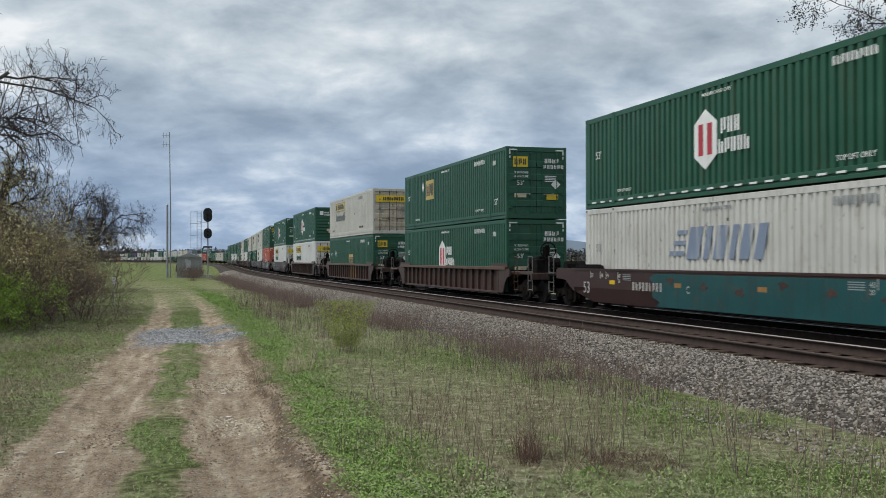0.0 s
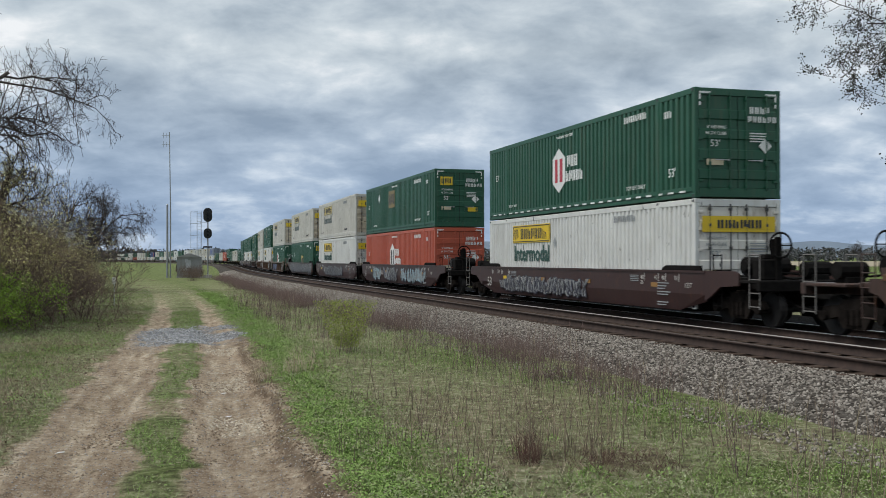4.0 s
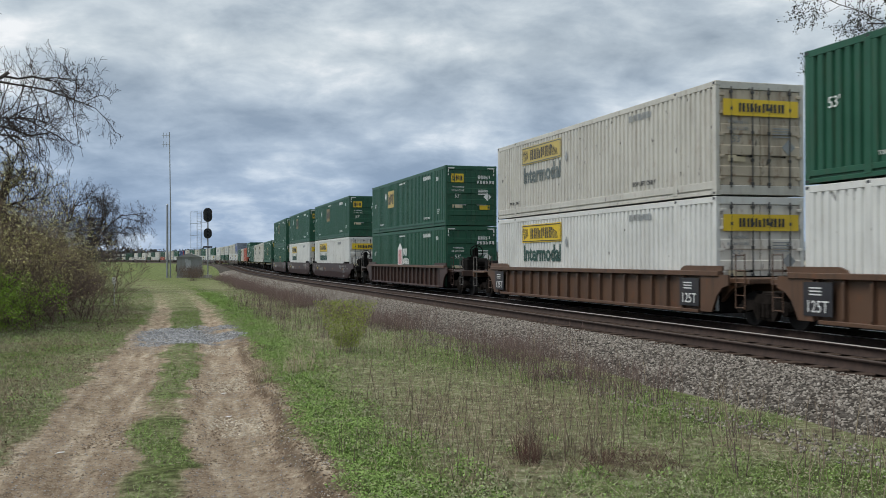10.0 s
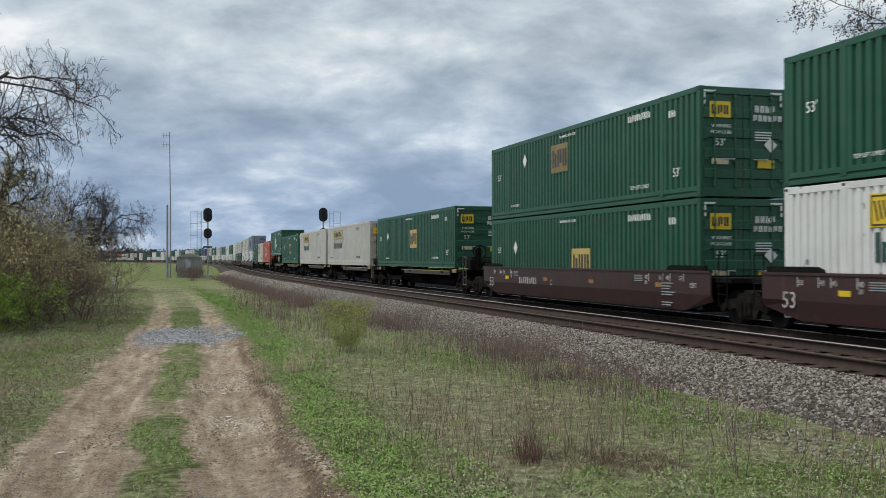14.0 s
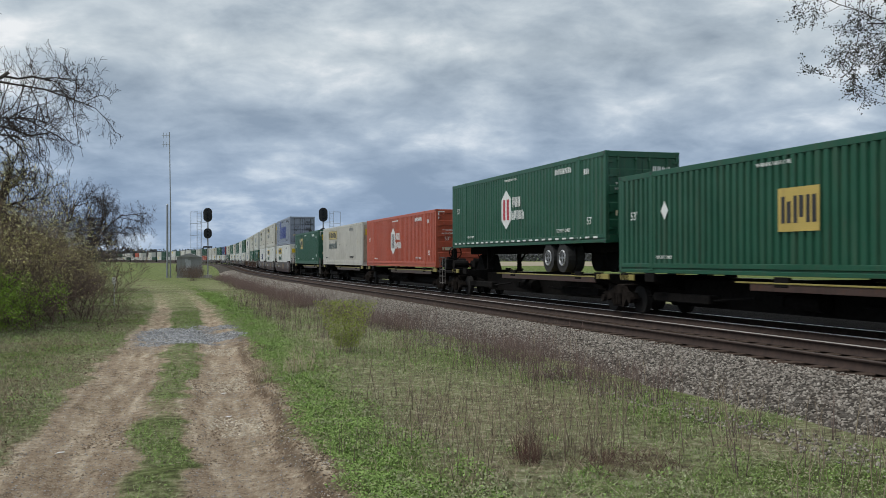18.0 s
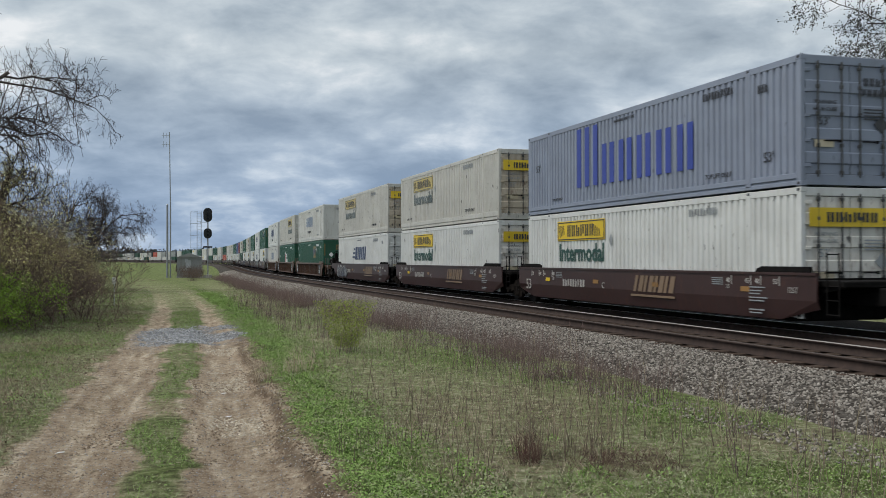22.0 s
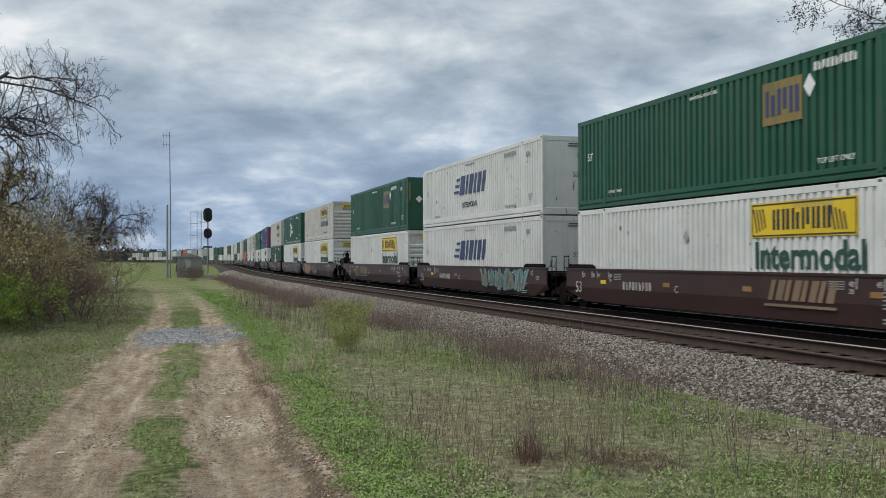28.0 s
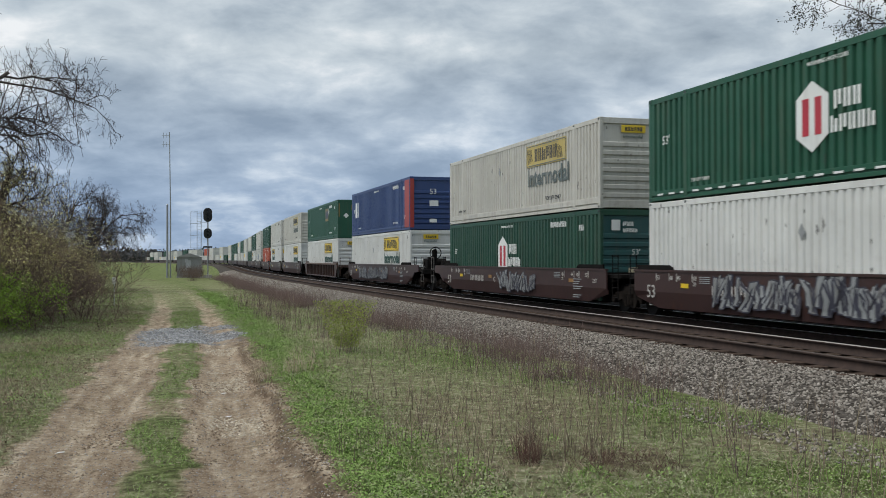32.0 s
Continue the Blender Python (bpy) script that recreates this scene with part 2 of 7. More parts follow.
class Geo:
    """Gathers vertices and faces of one mesh."""

    def __init__(self):
        self.v, self.f, self.m, self.k = [], [], [], 0

    def add(self, vs, fs, mi=None):
        o = len(self.v)
        self.v += [tuple(p) for p in vs]
        self.f += [tuple(i + o for i in q) for q in fs]
        self.m += [self.k if mi is None else mi] * len(fs)
        return self

    def box(self, x0, x1, y0, y1, z0, z1, mi=None):
        vs = [(x, y, z) for z in (z0, z1) for y in (y0, y1) for x in (x0, x1)]
        return self.add(vs, [(0, 2, 3, 1), (4, 5, 7, 6), (0, 1, 5, 4), (2, 6, 7, 3), (0, 4, 6, 2), (1, 3, 7, 5)], mi)

    def bbox(self, x0, x1, y0, y1, z0, z1, c=0.02, mi=None):
        """A box with its twelve edges chamfered by c."""
        X, Y, Z = (x0, x1), (y0, y1), (z0, z1)
        vs, idx = [], {}
        for i in (0, 1):
            for j in (0, 1):
                for k in (0, 1):
                    x, y, z = X[i], Y[j], Z[k]
                    sx, sy, sz = (1 - 2 * i) * c, (1 - 2 * j) * c, (1 - 2 * k) * c
                    for a, p in enumerate(((x, y + sy, z + sz), (x + sx, y, z + sz), (x + sx, y + sy, z))):
                        idx[i, j, k, a] = len(vs)
                        vs.append(p)
        g = lambda i, j, k, a: idx[i, j, k, a]
        fs = []
        for i in (0, 1):
            fs.append((g(i, 0, 0, 0), g(i, 1, 0, 0), g(i, 1, 1, 0), g(i, 0, 1, 0))[:: 1 if i else -1])
            fs.append((g(0, i, 0, 1), g(1, i, 0, 1), g(1, i, 1, 1), g(0, i, 1, 1))[:: -1 if i else 1])
            fs.append((g(0, 0, i, 2), g(1, 0, i, 2), g(1, 1, i, 2), g(0, 1, i, 2))[:: 1 if i else -1])
        for a in (0, 1):
            for b in (0, 1):
                fs.append((g(0, a, b, 1), g(1, a, b, 1), g(1, a, b, 2), g(0, a, b, 2)))
                fs.append((g(a, 0, b, 0), g(a, 1, b, 0), g(a, 1, b, 2), g(a, 0, b, 2)))
                fs.append((g(a, b, 0, 0), g(a, b, 1, 0), g(a, b, 1, 1), g(a, b, 0, 1)))
        for i in (0, 1):
            for j in (0, 1):
                for k in (0, 1):
                    fs.append((g(i, j, k, 0), g(i, j, k, 1), g(i, j, k, 2)))
        return self.add(vs, fs, mi)

    def tube(self, p0, p1, r0, r1=None, n=8, mi=None, cap=True):
        p0, p1 = Vector(p0), Vector(p1)
        r1 = r0 if r1 is None else r1
        d = (p1 - p0).normalized()
        a = d.orthogonal().normalized()
        b = d.cross(a)
        vs = []
        for p, r in ((p0, r0), (p1, r1)):
            vs += [p + (a * math.cos(t) + b * math.sin(t)) * r for t in (2 * math.pi * i / n for i in range(n))]
        fs = [(i, (i + 1) % n, n + (i + 1) % n, n + i) for i in range(n)]
        if cap:
            fs += [tuple(range(n - 1, -1, -1)), tuple(range(n, 2 * n))]
        return self.add(vs, fs, mi)

    def path(self, pts, r, n=6, mi=None):
        for p, q in zip(pts, pts[1:]):
            self.tube(p, q, r, r, n, mi)
        return self

    def prism(self, poly, y0, y1, mi=None):
        """A polygon in x and z, drawn out along y."""
        n = len(poly)
        vs = [(x, y0, z) for x, z in poly] + [(x, y1, z) for x, z in poly]
        fs = [(i, (i + 1) % n, n + (i + 1) % n, n + i) for i in range(n)] + [tuple(range(n - 1, -1, -1)), tuple(range(n, 2 * n))]
        return self.add(vs, fs, mi)

    def prism_x(self, poly, x0, x1, mi=None):
        """A polygon in y and z, drawn out along x."""
        n = len(poly)
        vs = [(x0, y, z) for y, z in poly] + [(x1, y, z) for y, z in poly]
        fs = [(i, (i + 1) % n, n + (i + 1) % n, n + i) for i in range(n)] + [tuple(range(n - 1, -1, -1)), tuple(range(n, 2 * n))]
        return self.add(vs, fs, mi)

    def mesh(self, name, *mats, smooth=False, fix=True):
        me = bpy.data.meshes.new(name)
        me.from_pydata(self.v, [], self.f)
        for m in mats:
            me.materials.append(m)
        if len(mats) > 1:
            me.polygons.foreach_set("material_index", self.m)
        if fix and len(self.f) < 6000:
            bm = bmesh.new()
            bm.from_mesh(me)
            bmesh.ops.recalc_face_normals(bm, faces=bm.faces)
            bm.to_mesh(me)
            bm.free()
        if smooth:
            me.polygons.foreach_set("use_smooth", [True] * len(me.polygons))
        me.update()
        return me


def np_mesh(name, verts, faces, mats, mi=None, smooth=False):
    """A mesh from arrays; faces all have the same number of corners."""
    me = bpy.data.meshes.new(name)
    verts, faces = np.asarray(verts, np.float32), np.asarray(faces, np.int32)
    k = faces.shape[1]
    me.vertices.add(len(verts))
    me.vertices.foreach_set("co", verts.ravel())
    me.loops.add(faces.size)
    me.loops.foreach_set("vertex_index", faces.ravel())
    me.polygons.add(len(faces))
    me.polygons.foreach_set("loop_start", np.arange(len(faces), dtype=np.int32) * k)
    for m in mats:
        me.materials.append(m)
    if mi is not None:
        me.polygons.foreach_set("material_index", np.asarray(mi, np.int32))
    if smooth:
        me.polygons.foreach_set("use_smooth", np.ones(len(faces), bool))
    me.update(calc_edges=True)
    return me


CACHE = {}


def cached(key, maker):
    if key not in CACHE:
        CACHE[key] = maker()
    return CACHE[key]


def piece(name, me, parent=None, label="", at=None):
    """Links a mesh as an object; with a parent it is a part of that thing."""
    ob = new(name, me)
    if parent is not None:
        ob.parent = parent
    if at is not None:
        ob.matrix_basis = at if isinstance(at, Matrix) else Matrix.Translation(at)
    if label:
        ob["label"] = label
    if name in ("lettering", "marking", "emblem", "emblem_word", "emblem_mark", "notice", "notice_text", "nameplate_word", "nameplate_rim", "reflector_strip", "graffiti", "graffiti_outline", "graffiti_shade"):
        ob["kind"] = "stuff"
    return ob


def lettering(text, size, material, bold=0.0):
    """A flat text mesh in the x z plane, its face towards -y, its lower left corner at the origin."""
    def make():
        cu = bpy.data.curves.new("text", "FONT")
        cu.body, cu.size, cu.extrude, cu.offset = text, size, 0.004, bold
        cu.resolution_u = 2
        ob = bpy.data.objects.new("text", cu)
        scene.collection.objects.link(ob)
        bpy.context.view_layer.update()
        me = bpy.data.meshes.new_from_object(ob.evaluated_get(bpy.context.evaluated_depsgraph_get()))
        bpy.data.objects.remove(ob)
        me.transform(Matrix.Rotation(math.pi / 2, 4, "X"))
        me.materials.clear()
        me.materials.append(material)
        return me
    return cached(("text", text, size, material.name), make)

# ---------------------------------------------------------------- the line of the railway
# heading of the line, in radians left of straight ahead, at distances along it
LINE_S = (-900, 0, 60, 150, 300, 440, 560, 700, 1000, 1800)
LINE_A = (0.2901, 0.2901, 0.2901, 0.2244, 0.245, 0.345, 0.388, 0.427, 0.51, 0.62)
SS = np.arange(-900, 1800, 1.0)
AA = np.convolve(np.pad(np.interp(SS, LINE_S, LINE_A), 20, "edge"), np.ones(41) / 41, "valid")
XX, YY = np.cumsum(-np.sin(AA)), np.cumsum(np.cos(AA))
XX += 15.014 * math.cos(0.2901) - XX[900]
YY += 15.014 * math.sin(0.2901) - YY[900]
RAIL_Z, GRADE = 0.46, -0.0016
SPACING, NEAR_UP = 4.31, 0.176
SPEED = 21.488


def fall(s):
    return GRADE * np.clip(s, 0, 900)


def on_line(s, off=0.0, z=0.0):
    """World place at distance s, off metres to the far side of the train's track, z above its rails."""
    a = np.interp(s, SS, AA)
    return np.stack([np.interp(s, SS, XX) + off * np.cos(a), np.interp(s, SS, YY) + off * np.sin(a), RAIL_Z + fall(s) + z + 0 * a], -1)


def rail_pose(s, z=0.0, half=7.0):
    """Pose of a car whose middle is at s: x points the way the train goes."""
    p, q, c = on_line(s - half), on_line(s + half), on_line(s)
    d = p - q
    rz = math.degrees(math.atan2(d[1], d[0]))
    ry = -math.degrees(math.atan2(d[2], math.hypot(d[0], d[1])))
    return pose(c[0], c[1], c[2] + z, 0, ry, rz)


# ---------------------------------------------------------------- ground
def mat_ground():
    m, nt, b = mat_base("meadow_and_dirt", 0.95)
    tc = nt.nodes.new("ShaderNodeTexCoord").outputs["Object"]
    at = nt.nodes.new("ShaderNodeVertexColor")
    at.layer_name = "zone"
    sep = nt.nodes.new("ShaderNodeSeparateColor")
    nt.links.new(at.outputs["Color"], sep.inputs[0])
    n1 = noise_node(nt, tc, 0.9, 4, 0.6)
    n2 = noise_node(nt, scaled(nt, tc, 1.1, 1.0, 1.0), 7.0, 6, 0.7)
    n3 = noise_node(nt, tc, 30.0, 5, 0.85)
    turn = nt.nodes.new("ShaderNodeMapping")
    turn.inputs["Rotation"].default_value = (0, 0, radians(-13.6))
    nt.links.new(tc, turn.inputs["Vector"])
    n4 = noise_node(nt, scaled(nt, turn.outputs[0], 4.5, 0.55, 1.0), 1.0, 5, 0.65)
    gr = ramp(nt, [(0.38, (0.13, 0.107, 0.075)), (0.46, (0.225, 0.21, 0.125)), (0.53, (0.235, 0.255, 0.125)), (0.63, (0.45, 0.41, 0.29))])
    nt.links.new(n2.outputs["Fac"], gr.inputs["Fac"])
    lush = ramp(nt, [(0.42, (0.065, 0.085, 0.03)), (0.58, (0.155, 0.21, 0.06))])
    nt.links.new(n2.outputs["Fac"], lush.inputs["Fac"])
    lf = nt.nodes.new("ShaderNodeMath")
    lf.operation = "MULTIPLY_ADD"
    nt.links.new(n1.outputs["Fac"], lf.inputs[0])
    lf.inputs[1].default_value = 0.5
    lsub = nt.nodes.new("ShaderNodeMath")
    lsub.operation = "SUBTRACT"
    nt.links.new(sep.outputs[1], lsub.inputs[0])
    lsub.inputs[1].default_value = 0.25
    nt.links.new(lsub.outputs[0], lf.inputs[2])
    lf.use_clamp = True
    g = mix_col(nt, lf.outputs[0], gr.outputs["Color"], lush.outputs["Color"])
    dirt = ramp(nt, [(0.37, (0.17, 0.121, 0.082)), (0.45, (0.31, 0.23, 0.159)), (0.53, (0.42, 0.325, 0.232)), (0.62, (0.64, 0.54, 0.41))])
    dm = nt.nodes.new("ShaderNodeMix")
    dm.data_type = "FLOAT"
    dm.inputs["Factor"].default_value = 0.55
    nt.links.new(n2.outputs["Fac"], dm.inputs["A"])
    nt.links.new(n4.outputs["Fac"], dm.inputs["B"])
    nt.links.new(dm.outputs["Result"], dirt.inputs["Fac"])
    speck = ramp(nt, [(0.54, (0, 0, 0)), (0.62, (0.75, 0.75, 0.75))])
    nt.links.new(n3.outputs["Fac"], speck.inputs["Fac"])
    d2 = mix_col(nt, speck.outputs["Color"], dirt.outputs["Color"], (0.66, 0.58, 0.46))
    ef = nt.nodes.new("ShaderNodeMath")
    ef.operation = "MULTIPLY_ADD"
    nt.links.new(n2.outputs["Fac"], ef.inputs[0])
    ef.inputs[1].default_value = 1.6
    es = nt.nodes.new("ShaderNodeMath")
    es.operation = "SUBTRACT"
    nt.links.new(at.outputs["Alpha"], es.inputs[0])
    es.inputs[1].default_value = 0.95
    nt.links.new(es.outputs[0], ef.inputs[2])
    er = ramp(nt, [(0.25, (0, 0, 0)), (0.75, (0.75, 0.75, 0.75))])
    nt.links.new(ef.outputs[0], er.inputs["Fac"])
    d2 = mix_col(nt, er.outputs["Color"], d2, (0.12, 0.083, 0.057))
    # the edge of the dirt is ragged
    df = nt.nodes.new("ShaderNodeMath")
    df.operation = "MULTIPLY_ADD"
    nt.links.new(n2.outputs["Fac"], df.inputs[0])
    df.inputs[1].default_value = 0.9
    ds = nt.nodes.new("ShaderNodeMath")
    ds.operation = "SUBTRACT"
    nt.links.new(sep.outputs[0], ds.inputs[0])
    ds.inputs[1].default_value = 0.45
    nt.links.new(ds.outputs[0], df.inputs[2])
    dr = ramp(nt, [(0.25, (0, 0, 0)), (0.72, (1, 1, 1))])
    nt.links.new(df.outputs[0], dr.inputs["Fac"])
    c = mix_col(nt, dr.outputs["Color"], g, d2)
    vor = nt.nodes.new("ShaderNodeTexVoronoi")
    vor.inputs["Scale"].default_value = 16.0
    nt.links.new(tc, vor.inputs["Vector"])
    gv = ramp(nt, [(0.0, (0.10, 0.10, 0.105)), (0.5, (0.20, 0.205, 0.21)), (1.0, (0.34, 0.34, 0.34))])
    nt.links.new(vor.outputs["Color"], gv.inputs["Fac"])
    c = mix_col(nt, sep.outputs[2], c, gv.outputs["Color"])
    nt.links.new(c, b.inputs["Base Color"])
    hs = nt.nodes.new("ShaderNodeMath")
    hs.operation = "ADD"
    nt.links.new(n2.outputs["Fac"], hs.inputs[0])
    nt.links.new(n3.outputs["Fac"], hs.inputs[1])
    bump(nt, b, hs.outputs[0], 1.0, 0.045)
    return m


M_GROUND = dull(mat_ground())
# the middle of the dirt road: y and x
ROAD_Y = (-60, 0, 8.7, 15.0, 25.5, 42.5, 57.6, 75.6, 94.5, 118)
ROAD_X = (13.0, -0.35, -2.45, -4.0, -6.5, -10.9, -15.4, -21.0, -27.5, -36.5)


def road_x(y):
    return np.interp(y, ROAD_Y, ROAD_X)


LATTICE = np.random.default_rng(4).random((256, 256))


def fbm(x, y, f, seed=0, octaves=4):
    """Cloudy noise, about 0 to 1, that never repeats over the meadow."""
    x, y = np.asarray(x, float) * f + 17.3 * seed + 900, np.asarray(y, float) * f + 9.1 * seed + 900
    out, amp, tot = 0.0, 1.0, 0.0
    for k in range(octaves):
        i, j = np.floor(x).astype(int), np.floor(y).astype(int)
        u, v = x - i, y - j
        u, v = u * u * (3 - 2 * u), v * v * (3 - 2 * v)
        g = lambda a, b: LATTICE[(i + a) % 256, (j + b) % 256]
        out = out + amp * (g(0, 0) * (1 - u) * (1 - v) + g(1, 0) * u * (1 - v) + g(0, 1) * (1 - u) * v + g(1, 1) * u * v)
        tot += amp
        amp *= 0.55
        x, y = x * 2.03 + 3.7, y * 2.03 + 1.3
    return out / tot


def wave(x, y, f, ph=0.0):
    """The same noise about zero, mostly within one either way."""
    return (fbm(x, y, f * 0.55, ph) - 0.5) * 5.0


def bank(x, y):
    """How far the broken edge of the meadow has been climbed, 0 on the road, 1 above it."""
    r = x - road_x(y)
    e = 1.16 + 0.10 * wave(x, y, 1.1, 5.0) + 0.05 * wave(x, y, 3.7, 2.0)
    return np.clip((r - e) / 0.28, 0, 1) * np.clip((30 - y) / 6, 0, 1)


def ground_z(x, y):
    x, y = np.asarray(x, float), np.asarray(y, float)
    base = GRADE * np.clip(y, 0, 900)
    near = np.clip(1 - np.abs(y - 30) / 90, 0, 1)
    fine = np.clip((34 - y) / 14, 0, 1)
    r = x - road_x(y)
    rut = np.exp(-((r + 1.02) / 0.38) ** 2) + np.exp(-((r - 0.72) / 0.36) ** 2)
    crown = np.exp(-((r + 0.06) / 0.34) ** 4)
    b = bank(x, y)
    b = b * b * (3 - 2 * b)
    z = base + near * (-0.07 * rut + 0.02 * crown + 0.03 * wave(x, y, 0.7, 2.0) + 0.05 * np.clip((-r - 1.7) / 1.5, 0, 1))
    return z + 0.10 * b + near * fine * (0.006 * wave(x, y, 2.6) + 0.006 * wave(x, y, 7.3, 0.8) * np.clip(b * 4, 0, 1))


def axis(*spans):
    out = []
    for a, b, n in spans:
        out += list(np.linspace(a, b, n, endpoint=False))
    return np.array(out + [spans[-1][1]])


gx = axis((-3000, -300, 14), (-300, -60, 16), (-60, -18, 30), (-18, -6, 100), (-6, 5, 160), (5, 9, 30), (9, 40, 40), (40, 300, 20), (300, 3000, 12))
gy = axis((-900, -60, 10), (-60, 5, 20), (5, 32, 170), (32, 75, 150), (75, 140, 60), (140, 400, 40), (400, 3500, 24))
GX, GY = np.meshgrid(gx, gy)
GZ = ground_z(GX, GY)
nx, ny = len(gx), len(gy)
ii = np.arange((ny - 1) * (nx - 1))
i0 = (ii // (nx - 1)) * nx + ii % (nx - 1)
g_me = np_mesh("ground", np.stack([GX.ravel(), GY.ravel(), GZ.ravel()], 1), np.stack([i0, i0 + 1, i0 + nx + 1, i0 + nx], 1), [M_GROUND], smooth=True)
zone = g_me.color_attributes.new("zone", "FLOAT_COLOR", "POINT")


# green and withered patches of the meadow: x, y, half widths, how green
PATCHES = ((0.35, 20.1, 1.5, 3.0, 0.8), (2.95, 12.8, 0.9, 2.0, 0.9), (3.7, 9.1, 1.1, 0.9, 0.8), (1.1, 8.9, 0.5, 0.5, 0.5), (0.85, 9.7, 0.5, 0.7, -1.3), (0.1, 12.4, 0.55, 0.9, -1.0), (3.4, 10.7, 0.6, 0.8, -1.0), (1.8, 9.6, 0.45, 0.7, -1.2), (4.9, 13.6, 0.8, 1.2, -0.9))


def greener(x, y):
    out = 0.0
    for a, b, u, v, k in PATCHES:
        out = out + k * np.exp(-((x - a) / u) ** 2 - ((y - b) / v) ** 2)
    return out


def zones(x, y):
    """How much dirt, fresh grass and gravel lies at a place."""
    r = x - road_x(y) + 0.07 * wave(x, y, 1.2, 0.9) + 0.09 * wave(x, y, 4.0, 0.3)
    on = (y < 118) * 1.0
    wide = np.clip(1.12 - 0.014 * (y - 9), 0.55, 1.15)
    rut = np.exp(-(np.abs(r + 1.06) / (0.60 * wide)) ** 4) + np.exp(-(np.abs(r - 0.78) / (0.52 * wide)) ** 4)
    # the grown middle: two thin lines farther off, worn through before the near patch
    split = np.clip((y - 15.5) / 2.5, 0, 1) * np.clip((27 - y) / 4, 0, 1)
    hump = np.exp(-((r + 0.08) / 0.42) ** 4) * (1 - 0.85 * split * np.exp(-((r + 0.06) / 0.10) ** 2))
    strip = hump * np.clip(0.95 - 0.45 * np.clip(wave(x, y, 0.9, 0.7), 0, 1) - 0.85 * np.exp(-((y - 14.2) / 0.9) ** 4), 0, 1)
    dirt = on * np.clip(rut * 1.0 + 0.46 * np.exp(-(np.abs(r) / 1.75) ** 8) * (y < 32) - 0.46 * strip, 0, 1)
    dirt = np.maximum(dirt, on * 0.8 * np.exp(-((r - 1.36) / 0.24) ** 2) * (y < 27))
    dirt = dirt * np.clip(1.05 - 0.35 * np.clip(wave(x, y, 1.9, 3.3), 0, 1), 0, 1) * (1 - 0.3 * np.clip((y - 30) / 8, 0, 1) - 0.35 * np.clip((y - 42) / 12, 0, 1))
    lush = np.exp(-((r - 2.05) / 0.5) ** 2) * 1.15 + strip * 0.3 + np.exp(-((r + 3.4) / 1.0) ** 2) * 0.55
    lush = lush + 0.45 * np.clip(wave(x, y, 0.9, 0.3), 0, 1) + greener(x, y)
    grav = on * np.exp(-((y - 28.2 - 0.4 * r + 0.8 * wave(x, y, 1.6, 5.0)) / 3.3) ** 4) * np.exp(-((r - 0.05) / 1.5) ** 6) * np.clip(0.95 + 0.6 * wave(x, y, 1.4, 7.7), 0, 1)
    far = np.clip((y - 60) / 60, 0, 1)
    lush = lush * (1 - far) + far * 0.75
    beyond = np.clip((x * math.cos(0.2901) + y * math.sin(0.2901) - 24) / 10, 0, 1)
    lush = lush * (1 - beyond) + 0.9 * beyond
    return np.clip(dirt, 0, 1), np.clip(lush, 0, 1), np.clip(grav, 0, 1)


def dark_earth(x, y):
    """Damp dark soil on the broken bank and along the inner edges of the ruts."""
    r = x - road_x(y)
    b = bank(x, y)
    out = 1.0 * np.exp(-((b - 0.55) / 0.36) ** 4) * (b > 0.02) * (b < 0.98)
    out = out + 0.55 * np.exp(-((r + 0.48 + 0.08 * wave(x, y, 1.3, 1.0)) / 0.12) ** 2) * np.clip(0.5 + wave(x, y, 1.1, 6.0), 0, 1) * (y < 27)
    out = out + 0.7 * np.exp(-((r - 0.55 - 0.25 * np.sin(y * 0.5)) / 0.16) ** 2) * np.clip(wave(x, y, 0.8, 9.0) + 0.1, 0, 1) * (y < 24)
    return np.clip(out, 0, 1)


zd, zl, zg = zones(GX.ravel(), GY.ravel())
zone.data.foreach_set("color", np.stack([zd, zl, zg, dark_earth(GX.ravel(), GY.ravel())], 1).ravel().astype(np.float32))
tagged(piece("ground", g_me), "flat spring meadow with a rutted dirt road", "ground", kind="structure")


# ---------------------------------------------------------------- ballast, sleepers, rails
def mat_ballast(name, lo, mid, hi):
    m, nt, b = mat_base(name, 0.95)
    tc = nt.nodes.new("ShaderNodeTexCoord").outputs["Object"]
    vor = nt.nodes.new("ShaderNodeTexVoronoi")
    vor.inputs["Scale"].default_value = 17.0
    nt.links.new(tc, vor.inputs["Vector"])
    r = ramp(nt, [(0.0, lo), (0.5, mid), (1.0, hi)])
    nt.links.new(vor.outputs["Color"], r.inputs["Fac"])
    n = noise_node(nt, tc, 0.8, 4)
    nr = ramp(nt, [(0.35, (0.0, 0.0, 0.0)), (0.7, (0.55, 0.55, 0.55))])
    nt.links.new(n.outputs["Fac"], nr.inputs["Fac"])
    c = mix_col(nt, nr.outputs["Color"], r.outputs["Color"], tuple(v * 0.7 for v in mid))
    nt.links.new(c, b.inputs["Base Color"])
    bump(nt, b, vor.outputs["Distance"], 1.0, 0.06)
    return m


# bed coloured darker than its loose stones, painting the shade in their gaps
M_BALLAST = dull(mat_ballast("crushed_stone_ballast", (0.025, 0.022, 0.019), (0.078, 0.068, 0.059), (0.19, 0.17, 0.15)))


